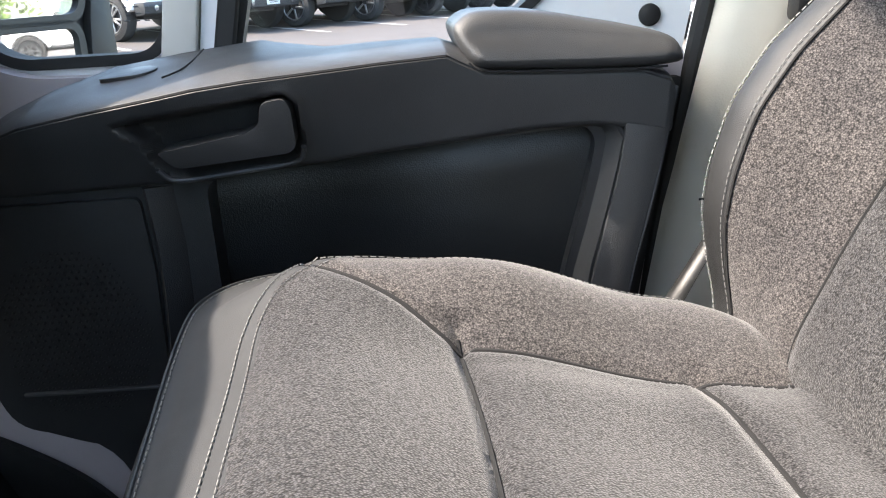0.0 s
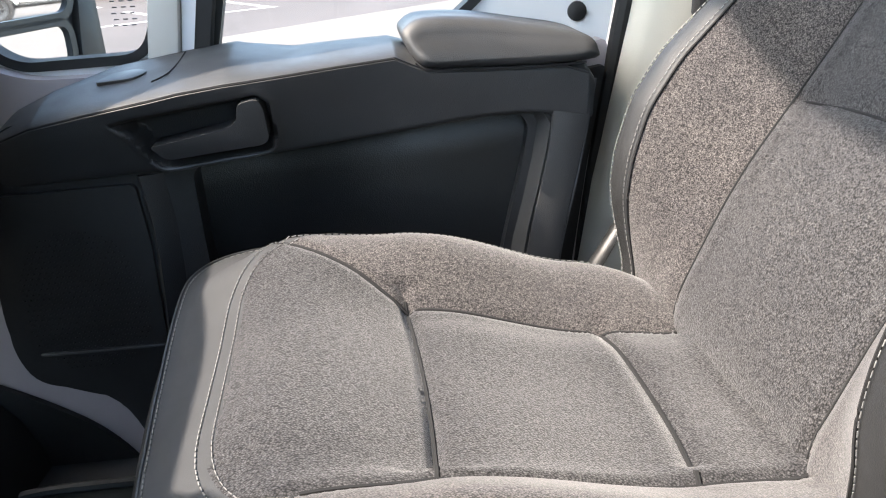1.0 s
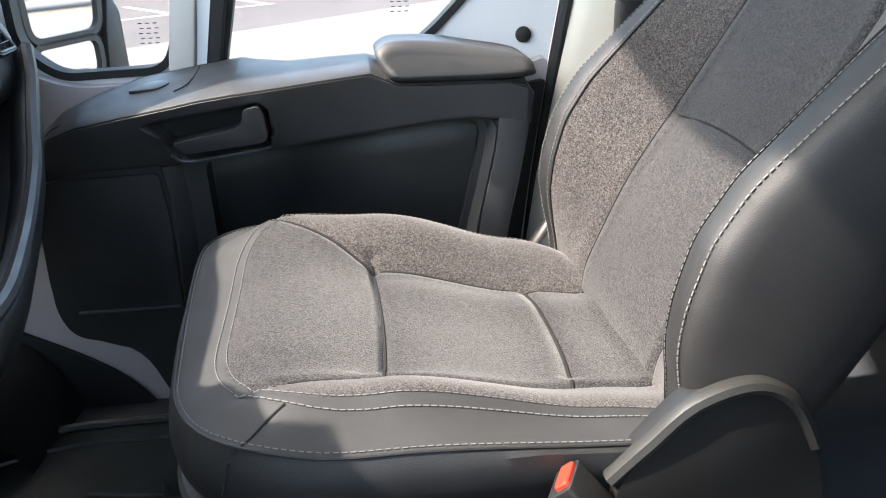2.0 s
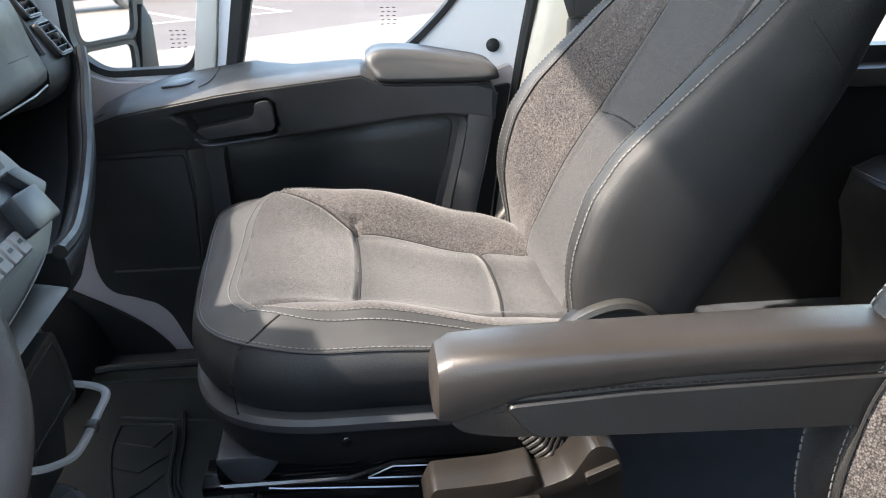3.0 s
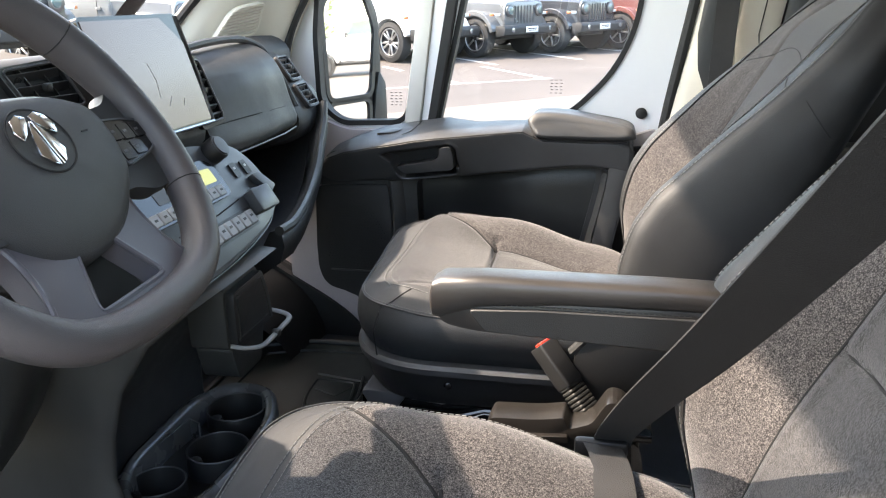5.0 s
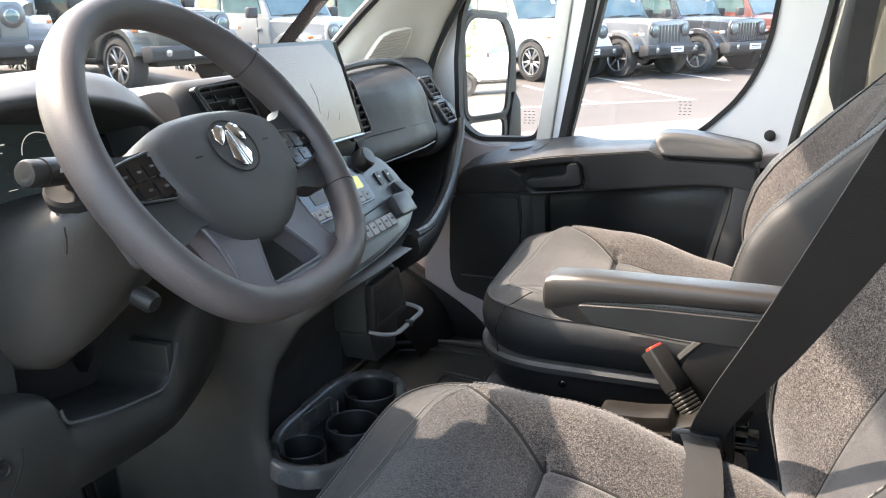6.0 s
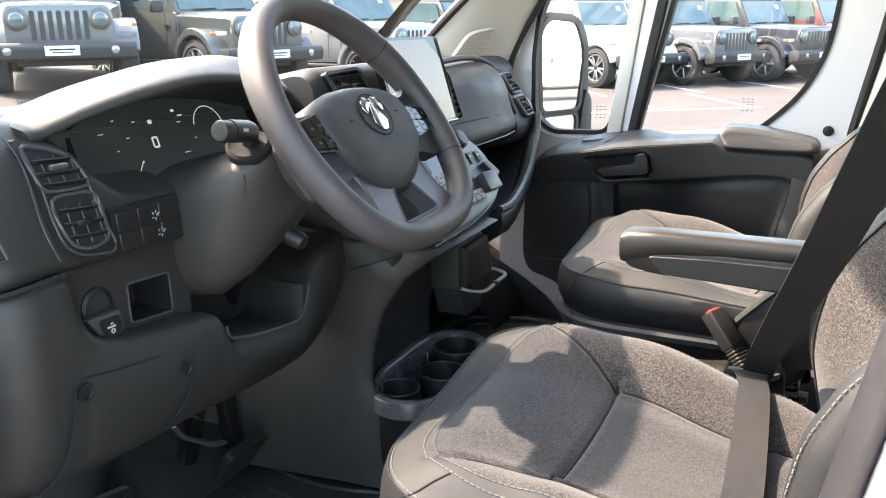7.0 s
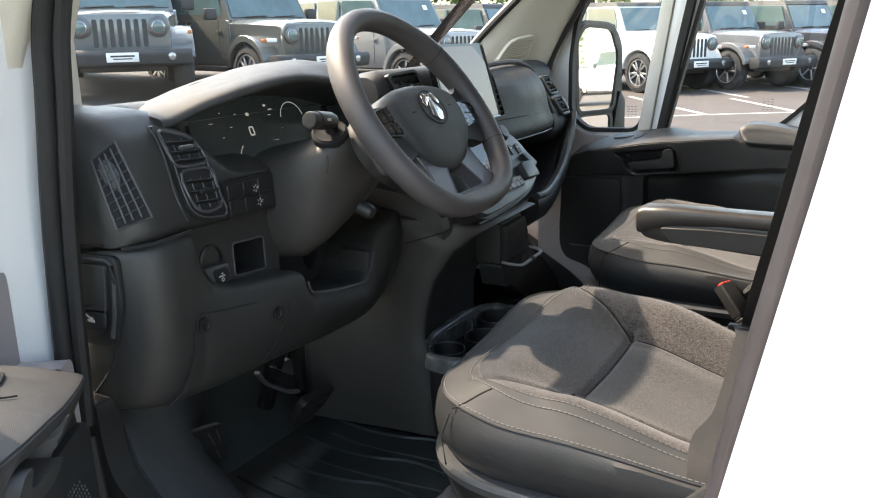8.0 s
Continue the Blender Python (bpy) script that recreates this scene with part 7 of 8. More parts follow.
# ---- belts and buckles ----
def buckle(name, base, tip, label, red=True):
    """A buckle on a ribbed flexible stalk."""
    b = thing(name, label, "belt buckle", group="belt buckles")
    base, tip = Vector(base), Vector(tip)
    d = (tip - base).normalized()
    m = Matrix.Translation(base) @ d.to_track_quat("Z", "Y").to_matrix().to_4x4()
    ln = (tip - base).length
    for k in range(11):
        z = 0.012 + (ln * 0.50 - 0.012) * k / 10
        r = bmesh.new()
        absorb(r, extrude(rounded([(-0.021, -0.012), (0.021, -0.012), (0.021, 0.012), (-0.021, 0.012)], 0.006, 3), z, z + 0.0055, XY, 0.0015, 1), m)
        part("rib", r, M_DASH, b)
    part("core", extrude([(-0.013, -0.005), (0.013, -0.005), (0.013, 0.005), (-0.013, 0.005)], 0, ln * 0.55, XY, 0.001, 1), M_SEAM, b).data.transform(m)
    part("housing", extrude(rounded([(-0.022, -0.014), (0.022, -0.014), (0.022, 0.014), (-0.022, 0.014)], 0.006, 3), ln * 0.53, ln, XY, 0.004, 2), M_BLACK, b, "black buckle housing").data.transform(m)
    part("release_button", extrude(rounded([(-0.016, -0.004), (0.016, -0.004), (0.016, 0.011), (-0.016, 0.011)], 0.003, 2), ln - 0.004, ln + 0.004, XY, 0.0015, 1), M_RED, b, "orange-red release button").data.transform(m)
    return b


buckle("belt_buckle", (0.255, 0.085, 0.322), (0.154, 0.135, 0.440), "black belt buckle with orange-red button on ribbed stalk")
# anchor bracket the stalk stands on, beside the passenger seat
br = thing("seat_bracket", "brown-black plastic bracket beside the seat riser", "bracket")
part("arm", extrude(rounded([(0.074, 0.330), (0.086, 0.358), (0.158, 0.361), (0.197, 0.368), (0.206, 0.350), (0.239, 0.362), (0.262, 0.402), (0.287, 0.396), (0.296, 0.372), (0.302, 0.270), (0.108, 0.285)], [0.008, 0.006, 0.02, 0.004, 0.004, 0.01, 0.014, 0.012, 0.01, 0.02, 0.02], 4), 0.032, 0.085, XZ, 0.004, 2), M_BRKT, br)
part("step", extrude(rounded([(0.109, 0.335), (0.204, 0.342), (0.206, 0.332), (0.120, 0.322)], 0.003, 3), 0.022, 0.034, XZ, 0.002, 1), M_BRKT, br)
part("step", extrude(rounded([(0.252, 0.366), (0.290, 0.382), (0.292, 0.372), (0.256, 0.354)], 0.003, 3), 0.024, 0.034, XZ, 0.002, 1), M_BRKT, br)
part("support", box((0.20, 0.085, 0.17), (0.12, 0.07, 0.18), 0.01), M_BLKMETAL, br)
part("pivot", lathe([(0, 0), (0.009, 0), (0.008, 0.004), (0, 0.005)], 14, Matrix.Translation((0.280, 0.031, 0.318)) @ pose(0, 0, 0, 90, 0, 0)), M_BLKMETAL, br)

# driver's belt, fastened across the empty seat
db = thing("seat_belt", "black webbing belt fastened across the driver's seat", "seat belt", group="seat belts")
path = [((0.268, -0.205, 0.465), (0.022, 0.0, 0.002)), ((0.273, -0.225, 0.495), (0.022, 0.002, -0.002)), ((0.298, -0.33, 0.590), (0.021, 0.004, -0.008)), ((0.340, -0.50, 0.735), (0.021, 0.004, -0.010)), ((0.388, -0.70, 0.915), (0.021, 0.004, -0.010)), ((0.440, -0.89, 1.10), (0.022, 0.0, -0.006)), ((0.475, -0.93, 1.30), (0.024, 0, 0))]
pts = spline([p for p, w in path], 6)
wid = spline([w for p, w in path], 6)
part("shoulder_webbing", loft([[p - w, p + w, p + w + Vector((0, 0.0014, 0.0014)), p - w + Vector((0, 0.0014, 0.0014))] for p, w in zip(pts, wid)]), M_BELT, db, "black shoulder webbing")
path = [((0.258, -0.225, 0.478), (0.022, -0.003, 0.0)), ((0.272, -0.30, 0.480), (0.022, -0.003, 0.0)), ((0.285, -0.50, 0.452), (0.023, 0.0, 0.004)), ((0.290, -0.68, 0.490), (0.023, 0, 0.004)), ((0.300, -0.755, 0.465), (0.022, 0, 0.004)), ((0.306, -0.785, 0.36), (0.022, 0, 0.0)), ((0.308, -0.79, 0.20), (0.022, 0, 0.0))]
pts = spline([p for p, w in path], 6)
wid = spline([w for p, w in path], 6)
part("lap_webbing", loft([[p - w, p + w, p + w + Vector((0, -0.001, 0.0014)), p - w + Vector((0, -0.001, 0.0014))] for p, w in zip(pts, wid)]), M_BELT, db, "black lap webbing")
part("tongue", box((0.256, -0.212, 0.468), (0.062, 0.014, 0.022), 0.005), M_BLACK, db, "black buckle tongue")
part("webbing_button", lathe([(0, 0), (0.006, 0), (0.005, 0.003), (0, 0.004)], 12, Matrix.Translation((0.312, -0.803, 0.30)) @ pose(0, 0, 0, 90, 0, 0)), M_BLACK, db)
buckle("belt_buckle", (0.275, -0.195, 0.33), (0.262, -0.205, 0.462), "black belt buckle beside the driver's cushion")

# ---- floor, mats, pedals ----
def mat(cx, cy, sx, sy, label, across=False):
    m = thing("floor_mat", label, "floor mat", group="floor mats")
    o = rounded([(cx - sx, cy - sy * 0.8), (cx - sx, cy + sy * 0.8), (cx - sx * 0.5, cy + sy), (cx + sx, cy + sy), (cx + sx, cy - sy), (cx - sx * 0.5, cy - sy)], 0.05, 4)
    part("sheet", plate([o], FLOOR_Z, FLOOR_Z + 0.008, XY), M_MAT, m, "black rubber sheet")
    part("edge", tube([(u, v, FLOOR_Z + 0.012) for u, v in o], 0.008, 8, True), M_MAT, m)
    part("edge", tube([(u, v, FLOOR_Z + 0.009) for u, v in offset(o, -0.05)], 0.0045, 6, True), M_MAT, m)
    z = FLOOR_Z + 0.008
    if across:
        heel = rounded([(-0.425, 0.606), (-0.328, 0.600), (-0.316, 0.535), (-0.312, 0.468), (-0.300, 0.400), (-0.262, 0.330), (-0.262, 0.275), (-0.345, 0.285), (-0.395, 0.420), (-0.425, 0.533)], [0.01, 0.012, 0.05, 0.05, 0.04, 0.03, 0.01, 0.01, 0.05, 0.04], 4)
        part("heel_pan", plate([heel], FLOOR_Z + 0.004, FLOOR_Z + 0.0125, XY), M_MAT, m, "raised moulded heel panel")
        part("rib", tube([(u, v, FLOOR_Z + 0.0125) for u, v in heel], 0.0038, 6, True), M_MAT, m)
        for pts, w in ((((-0.435, 0.639), (-0.337, 0.622), (-0.247, 0.607)), 0.004), (((-0.321, 0.640), (-0.305, 0.55), (-0.298, 0.467), (-0.284, 0.405), (-0.227, 0.334), (-0.20, 0.284)), 0.0045), (((-0.237, 0.590), (-0.236, 0.451), (-0.234, 0.381), (-0.202, 0.314)), 0.0045), (((-0.217, 0.560), (-0.205, 0.44), (-0.203, 0.378)), 0.003)):
            part("rib", tube(spline([(u, v, z + 0.001) for u, v in pts], 4), w, 6), M_MAT, m)
        for pts in (((-0.418, 0.556), (-0.352, 0.530), (-0.330, 0.575)), ((-0.405, 0.480), (-0.360, 0.462), (-0.323, 0.505)), ((-0.365, 0.395), (-0.340, 0.420), (-0.320, 0.452)), ((-0.323, 0.363), (-0.285, 0.358)), ((-0.334, 0.326), (-0.278, 0.320)), ((-0.324, 0.298), (-0.273, 0.292))):
            part("rib", tube([(u, v, FLOOR_Z + 0.0128) for u, v in pts], 0.0026, 6), M_MAT, m)
        for pts in (((-0.196, 0.431), (-0.161, 0.413), (-0.163, 0.380), (-0.197, 0.398)), ((-0.193, 0.366), (-0.145, 0.346), (-0.147, 0.320), (-0.193, 0.338))):
            part("block", extrude(pts, FLOOR_Z + 0.004, FLOOR_Z + 0.013, XY, 0.002, 1), M_MAT, m)
    for k in range(0 if across else 6):
        y = cy - sy * 0.62 + 0.105 * k * sy / 0.34
        part("rib", tube(spline([(cx - sx * 0.62, y + 0.01, z), (cx - sx * 0.3, y - 0.008, z), (cx - sx * 0.05, y - 0.002, z), (cx + sx * 0.2, y + 0.020, z), (cx + sx * 0.55, y + 0.002, z)], 5), 0.0055, 6), M_MAT, m)
        part("rib", tube(spline([(cx - sx * 0.45, y + 0.045, z), (cx - sx * 0.1, y + 0.034, z), (cx + sx * 0.5, y + 0.052, z)], 5), 0.004, 6), M_MAT, m)
    for k in range(0 if across else 3):
        for s in (-1, 1):
            part("block", box((cx + sx * 0.55, cy + s * sy * 0.45 + 0.05 * (k - 1), FLOOR_Z + 0.010), (0.09, 0.012, 0.008), 0.003), M_MAT, m)
    return m


mat(-0.36, 0.52, 0.30, 0.30, "black ribbed rubber floor mat on the passenger side", True)
mat(-0.45, -0.43, 0.36, 0.34, "black ribbed rubber floor mat on the driver's side")
fw = thing("footwell", "dark plastic footwell lining", "footwell", kind="structure")
part("toe_board", to_bm([(-0.70, -0.93, 0.09), (-0.70, 0.93, 0.09), (-1.0, 0.93, 0.40), (-1.0, -0.93, 0.40), (-1.02, -0.93, 0.09), (-1.02, 0.93, 0.09)], [(0, 1, 2, 3), (1, 0, 4, 5), (2, 5, 4, 3), (0, 3, 4), (1, 5, 2)]), M_MAT, fw, smooth=False)
part("kick_panel", plate([rounded([(-1.05, 0.05), (-1.05, 0.38), (-0.68, 0.30), (-0.59, 0.245), (-0.50, 0.195), (-0.43, 0.145), (-0.385, 0.09), (-0.36, 0.03)], [0.01, 0.02, 0.1, 0.06, 0.05, 0.05, 0.04, 0.01], 5)], 0.895, 0.955, XZ), M_BLACK, fw, "black kick panel")
arch = []
for k, r in ((0.93, 0.0), (0.89, 0.02), (0.80, 0.06), (0.70, 0.09)):
    arch.append([(-0.76 - 0.26 * math.cos(a) - r * 0.3, k, 0.06 + (0.25 - r) * math.sin(a)) for a in np.linspace(0, math.pi, 14)])
part("wheel_arch", loft(arch, False, False), M_BLACK, fw, "black wheel arch hump")
part("kick_panel", plate([rounded([(-1.0, 0.05), (-1.0, 0.47), (-0.527, 0.47), (-0.525, 0.42), (-0.520, 0.386), (-0.508, 0.35), (-0.466, 0.315), (-0.44, 0.25), (-0.43, 0.05)], [0.01, 0.01, 0.01, 0.03, 0.03, 0.03, 0.03, 0.03, 0.01], 4)], -0.945, -0.905, XZ), M_BLACK, fw, "black kick panel")
# carpeted hump over the front wheel, between the kick panel and the mat
hump = []
for le, ri in (((-0.40, -0.90, 0.12), (-0.42, -0.66, 0.10)), ((-0.43, -0.90, 0.25), (-0.52, -0.625, 0.10)), ((-0.466, -0.90, 0.315), (-0.607, -0.588, 0.11)), ((-0.505, -0.90, 0.36), (-0.70, -0.57, 0.15)), ((-0.535, -0.90, 0.43), (-0.755, -0.55, 0.185)), ((-0.65, -0.90, 0.47), (-0.82, -0.47, 0.225)), ((-0.80, -0.90, 0.50), (-0.90, -0.36, 0.28))):
    a, b = Vector(le), Vector(ri)
    hump.append([a.lerp(b, k) + Vector((0.012, 0, 0.028)) * math.sin(math.pi * k) for k in np.linspace(0, 1, 12)] + [b + Vector((0, 0, -0.06)), Vector((a.x, a.y, b.z - 0.06))])
part("wheel_hump", loft(hump), M_CARPET, fw, "grey-blue carpeted wheel hump", 50)
for k in range(3):
    part("hump_rib", tube([(-0.612 + 0.016 * k, -0.758 + 0.014 * k, 0.258 - 0.008 * k), (-0.580 + 0.018 * k, -0.770 + 0.012 * k, 0.240 - 0.008 * k), (-0.530 + 0.020 * k, -0.785 + 0.010 * k, 0.212 - 0.008 * k)], 0.006, 8), M_CARPET, fw)
gt = thing("foot_rest", "black ribbed rubber foot rest with pale worn edges", "foot rest")
part("base", extrude(rounded([(-0.632, 0.242), (-0.548, 0.226), (-0.540, 0.142), (-0.594, 0.146)], 0.008, 3), -0.70, -0.684, YZ, 0.004, 2), M_RUBBER, gt)
for (ya, za), (yb, zb) in (((-0.621, 0.224), (-0.606, 0.187)), ((-0.591, 0.222), (-0.576, 0.188)), ((-0.568, 0.219), (-0.560, 0.190)), ((-0.573, 0.174), (-0.564, 0.154)), ((-0.600, 0.180), (-0.592, 0.160))):
    part("bar", tube([(-0.683, ya, za), (-0.682, (ya + yb) / 2, (za + zb) / 2 + 0.001), (-0.683, yb, zb)], 0.0017, 6), M_GREYTRIM, gt)


def pedal(y, x, z, w, h, label, arm=0.0):
    p = thing("pedal", label, "pedal", group="pedals")
    part("arm", tube(spline([(-0.66, y + arm, 0.55), (-0.70, y + arm, 0.40), (x - 0.02, y, z + 0.02)], 5), 0.011, 8, flat=0.6), M_BLKMETAL, p)
    tilt = pose(x, y, z, 0, 35, 0)
    o = rounded([(-w * 0.46, h * 0.5), (w * 0.5, h * 0.44), (w * 0.46, -h * 0.36), (w * 0.1, -h * 0.5), (-w * 0.44, -h * 0.40)], 0.018, 4)
    pd = part("pad", extrude(o, -0.010, 0.010, lambda u, v, d: tilt @ Vector((d, u, v)), 0.005, 2), M_RUBBER, p, "black ribbed rubber pad")
    for k in range(4):
        part("rib", tube([tilt @ Vector((0.0105, -w * 0.36, h * (0.30 - 0.2 * k))), tilt @ Vector((0.0105, w * 0.34, h * (0.28 - 0.2 * k)))], 0.0025, 6), M_RUBBER, pd)


pedal(-0.338, -0.63, 0.185, 0.125, 0.095, "black rubber-padded brake pedal", 0.02)
pedal(-0.185, -0.66, 0.165, 0.060, 0.11, "black rubber-padded accelerator pedal", 0.02)
# steering shaft boot and pale bracket glimpsed under the dashboard
st = thing("steering_shaft", "dark steering shaft under the dashboard", "shaft")
part("tube", tube([(-0.50, -0.45, 0.62), (-0.62, -0.42, 0.40), (-0.70, -0.40, 0.20)], 0.02, 10), M_BLKMETAL, st)
part("bracket", extrude(rounded([(-0.436, 0.312), (-0.376, 0.310), (-0.371, 0.268)], 0.004, 3), -0.652, -0.640, YZ, 0.003, 2), M_DASH_TOP, st, "grey bracket")
part("rim", tube(spline([(-0.64, -0.484, 0.319), (-0.64, -0.462, 0.288), (-0.64, -0.428, 0.263), (-0.64, -0.395, 0.240), (-0.64, -0.362, 0.228)], 5), 0.008, 10, flat=0.6), M_GREYTRIM, st, "pale curved rim")

# rear bench seen past the front seats
bench = thing("rear_seat", "black vinyl rear seat with pale stitching", "seat")
rg = []
for z, x0, x1 in ((0.10, 1.05, 1.45), (0.38, 1.0, 1.5), (0.44, 1.02, 1.5), (0.46, 1.06, 1.48)):
    rg.append([(u, v, z) for u, v in resample(rounded([(x0, 0.05), (x0, 0.88), (x1, 0.88), (x1, 0.05)], 0.08, 5), 40)])
part("cushion", loft(rg), M_BLACK, bench)
rg = []
for s, w in ((0.0, 0.40), (0.1, 0.42), (0.4, 0.41), (0.55, 0.36), (0.60, 0.28)):
    rg.append([(1.38 + 0.45 * s + u, 0.465 + v, 0.42 + 0.9 * s) for u, v in resample(rounded([(-0.06, -w), (-0.06, w), (0.08, w), (0.08, -w)], 0.05, 5), 40)])
part("backrest", loft(rg), M_BLACK, bench)
part("stitching", dashes(bmesh.new(), [(1.03, y, 0.447) for y in np.linspace(0.1, 0.85, 30)], 0.009, 0.006, 0.001), M_STITCH, bench)


# ---- outside ----
M_ASPH = plain("asphalt", (0.064, 0.053, 0.048), 0.88, 0.0, 0.16, 0.6, 0.0, 0.3)
M_CONC = plain("concrete_apron", (0.125, 0.108, 0.092), 0.85, 0.0, 0.08, 1.2, 0.0, 0.2)
M_LINE = plain("road_paint_white", (0.45, 0.43, 0.40), 0.7, 0.0, 0.1, 3)
M_TYRE = plain("tyre_rubber", (0.022, 0.022, 0.023), 0.8, 0.0, 0.2, 12)
M_ALLOY = plain("alloy_wheel", (0.50, 0.50, 0.51), 0.3, 0.9, 0.1)
M_DARKALLOY = plain("dark_alloy_wheel", (0.10, 0.10, 0.105), 0.35, 0.8, 0.1)
# tint raised to teal, with some reflected sky painted into the base colour
M_CARGLASS = plain("car_glass", (0.07, 0.115, 0.12), 0.06, 0.0, 0.2, 3, 0.5)
M_CARBLACK = plain("car_black_plastic", (0.024, 0.025, 0.027), 0.6, 0.0, 0.15, 9)
M_LAMP = plain("headlamp_glass", (0.30, 0.31, 0.33), 0.14, 0.7, 0.35, 40)
M_TURN = plain("amber_lamp", (0.42, 0.15, 0.06), 0.3)
M_PLATE = plain("plate_white", (0.7, 0.7, 0.7), 0.4)
M_LEAF = plain("tree_leaves", (0.075, 0.115, 0.030), 0.7, 0.0, 0.45, 2)
M_BARK = plain("tree_bark", (0.10, 0.075, 0.055), 0.9, 0.0, 0.3, 10)
M_MULCH = plain("island_gravel", (0.23, 0.20, 0.175), 0.9, 0.0, 0.4, 30, 0.0, 0.5)
M_GRASS = plain("grass_verge", (0.07, 0.11, 0.03), 0.9, 0.0, 0.4, 3, 0.0, 0.5)



def gz(x, y):
    """Height of the ground: the car park rises gently ahead of the van."""
    return GROUND_Z + 0.10 * min(9.0, max(0.0, -(x + 3.0) - 0.25 * (y - 5.0)))


xs = [-400, -120, -60] + [-30 + 1.5 * i for i in range(30)] + [20, 60, 120, 400]
ys = [-400, -120, -60, -20] + [-10 + 1.5 * i for i in range(34)] + [60, 120, 400]
ground = tagged(part("ground", to_bm([(x, y, gz(x, y)) for y in ys for x in xs], [(j * len(xs) + i, j * len(xs) + i + 1, (j + 1) * len(xs) + i + 1, (j + 1) * len(xs) + i) for j in range(len(ys) - 1) for i in range(len(xs) - 1)]), M_ASPH), "sunlit warm grey asphalt car park", "ground", kind="structure")
ap_d = Vector((1.94, 1.82, 0)).normalized()
ap_n = Vector((-ap_d.y, ap_d.x, 0))


def lot(a, b, z=0.0):
    """A place in the car park: a along the apron's edge, b beyond it."""
    p = Vector((-2.15, 9.3, GROUND_Z + z)) + ap_d * a + ap_n * b
    return tuple(p)


tagged(part("pavement", to_bm([lot(-40, 0, 0.03), lot(40, 0, 0.03), lot(40, -30, 0.03), lot(-40, -30, 0.03), lot(-40, 0, -0.05), lot(40, 0, -0.05)], [(0, 1, 2, 3), (1, 0, 4, 5)]), M_CONC), "pale concrete apron beside the van", "pavement", kind="structure")


def stripe(p, q, w=0.11):
    p, q = Vector(p), Vector(q)
    d = (q - p).normalized()
    s = Vector((-d.y, d.x, 0)) * w / 2
    z = Vector((0, 0, 0.004))
    return tagged(part("parking_line", to_bm([p - s + z, p + s + z, q + s + z, q - s + z], [(0, 1, 2, 3)]), M_LINE), "white painted parking line", "parking line", "parking lines", "structure")


def make_wheel(car, x, y, rim_mat, spokes, r=0.41):
    sg = 1 if y > 0 else -1
    m = Matrix.Translation((x, y, r)) @ pose(0, 0, 0, -90 * sg, 0, 0)
    w = part("wheel", lathe([(0.25, -0.13), (r - 0.03, -0.13), (r - 0.005, -0.10), (r, -0.05), (r, 0.06), (r - 0.02, 0.105), (0.30, 0.125), (0.275, 0.10), (0.26, 0.05)], 28, m), M_TYRE, car, "black tyre")
    rb = bmesh.new()
    absorb(rb, lathe([(0.0, 0.02), (0.27, 0.02), (0.275, 0.105), (0.262, 0.112), (0.255, 0.06), (0.06, 0.04), (0.0, 0.04)], 28))
    bm2 = lathe([(0.07, 0.04), (0.065, 0.095), (0.0, 0.10)], 14)
    absorb(rb, bm2)
    rb.transform(m)
    part("rim", rb, M_DARKALLOY, w)
    sb = bmesh.new()
    for k in range(spokes):
        a = 2 * math.pi * k / spokes
        absorb(sb, box((0.155, 0, 0.088), (0.22, 0.040, 0.028), 0.006, 1, None), Matrix.Rotation(a, 4, "Z") @ pose(0, 0, 0, 0, 0, 6 if k % 2 else -6))
    absorb(sb, tube([(0.262 * math.cos(b), 0.262 * math.sin(b), 0.105) for b in np.linspace(0, 2 * math.pi, 28, endpoint=False)], 0.013, 6, True))
    sb.transform(m)
    part("spokes", sb, rim_mat, w)


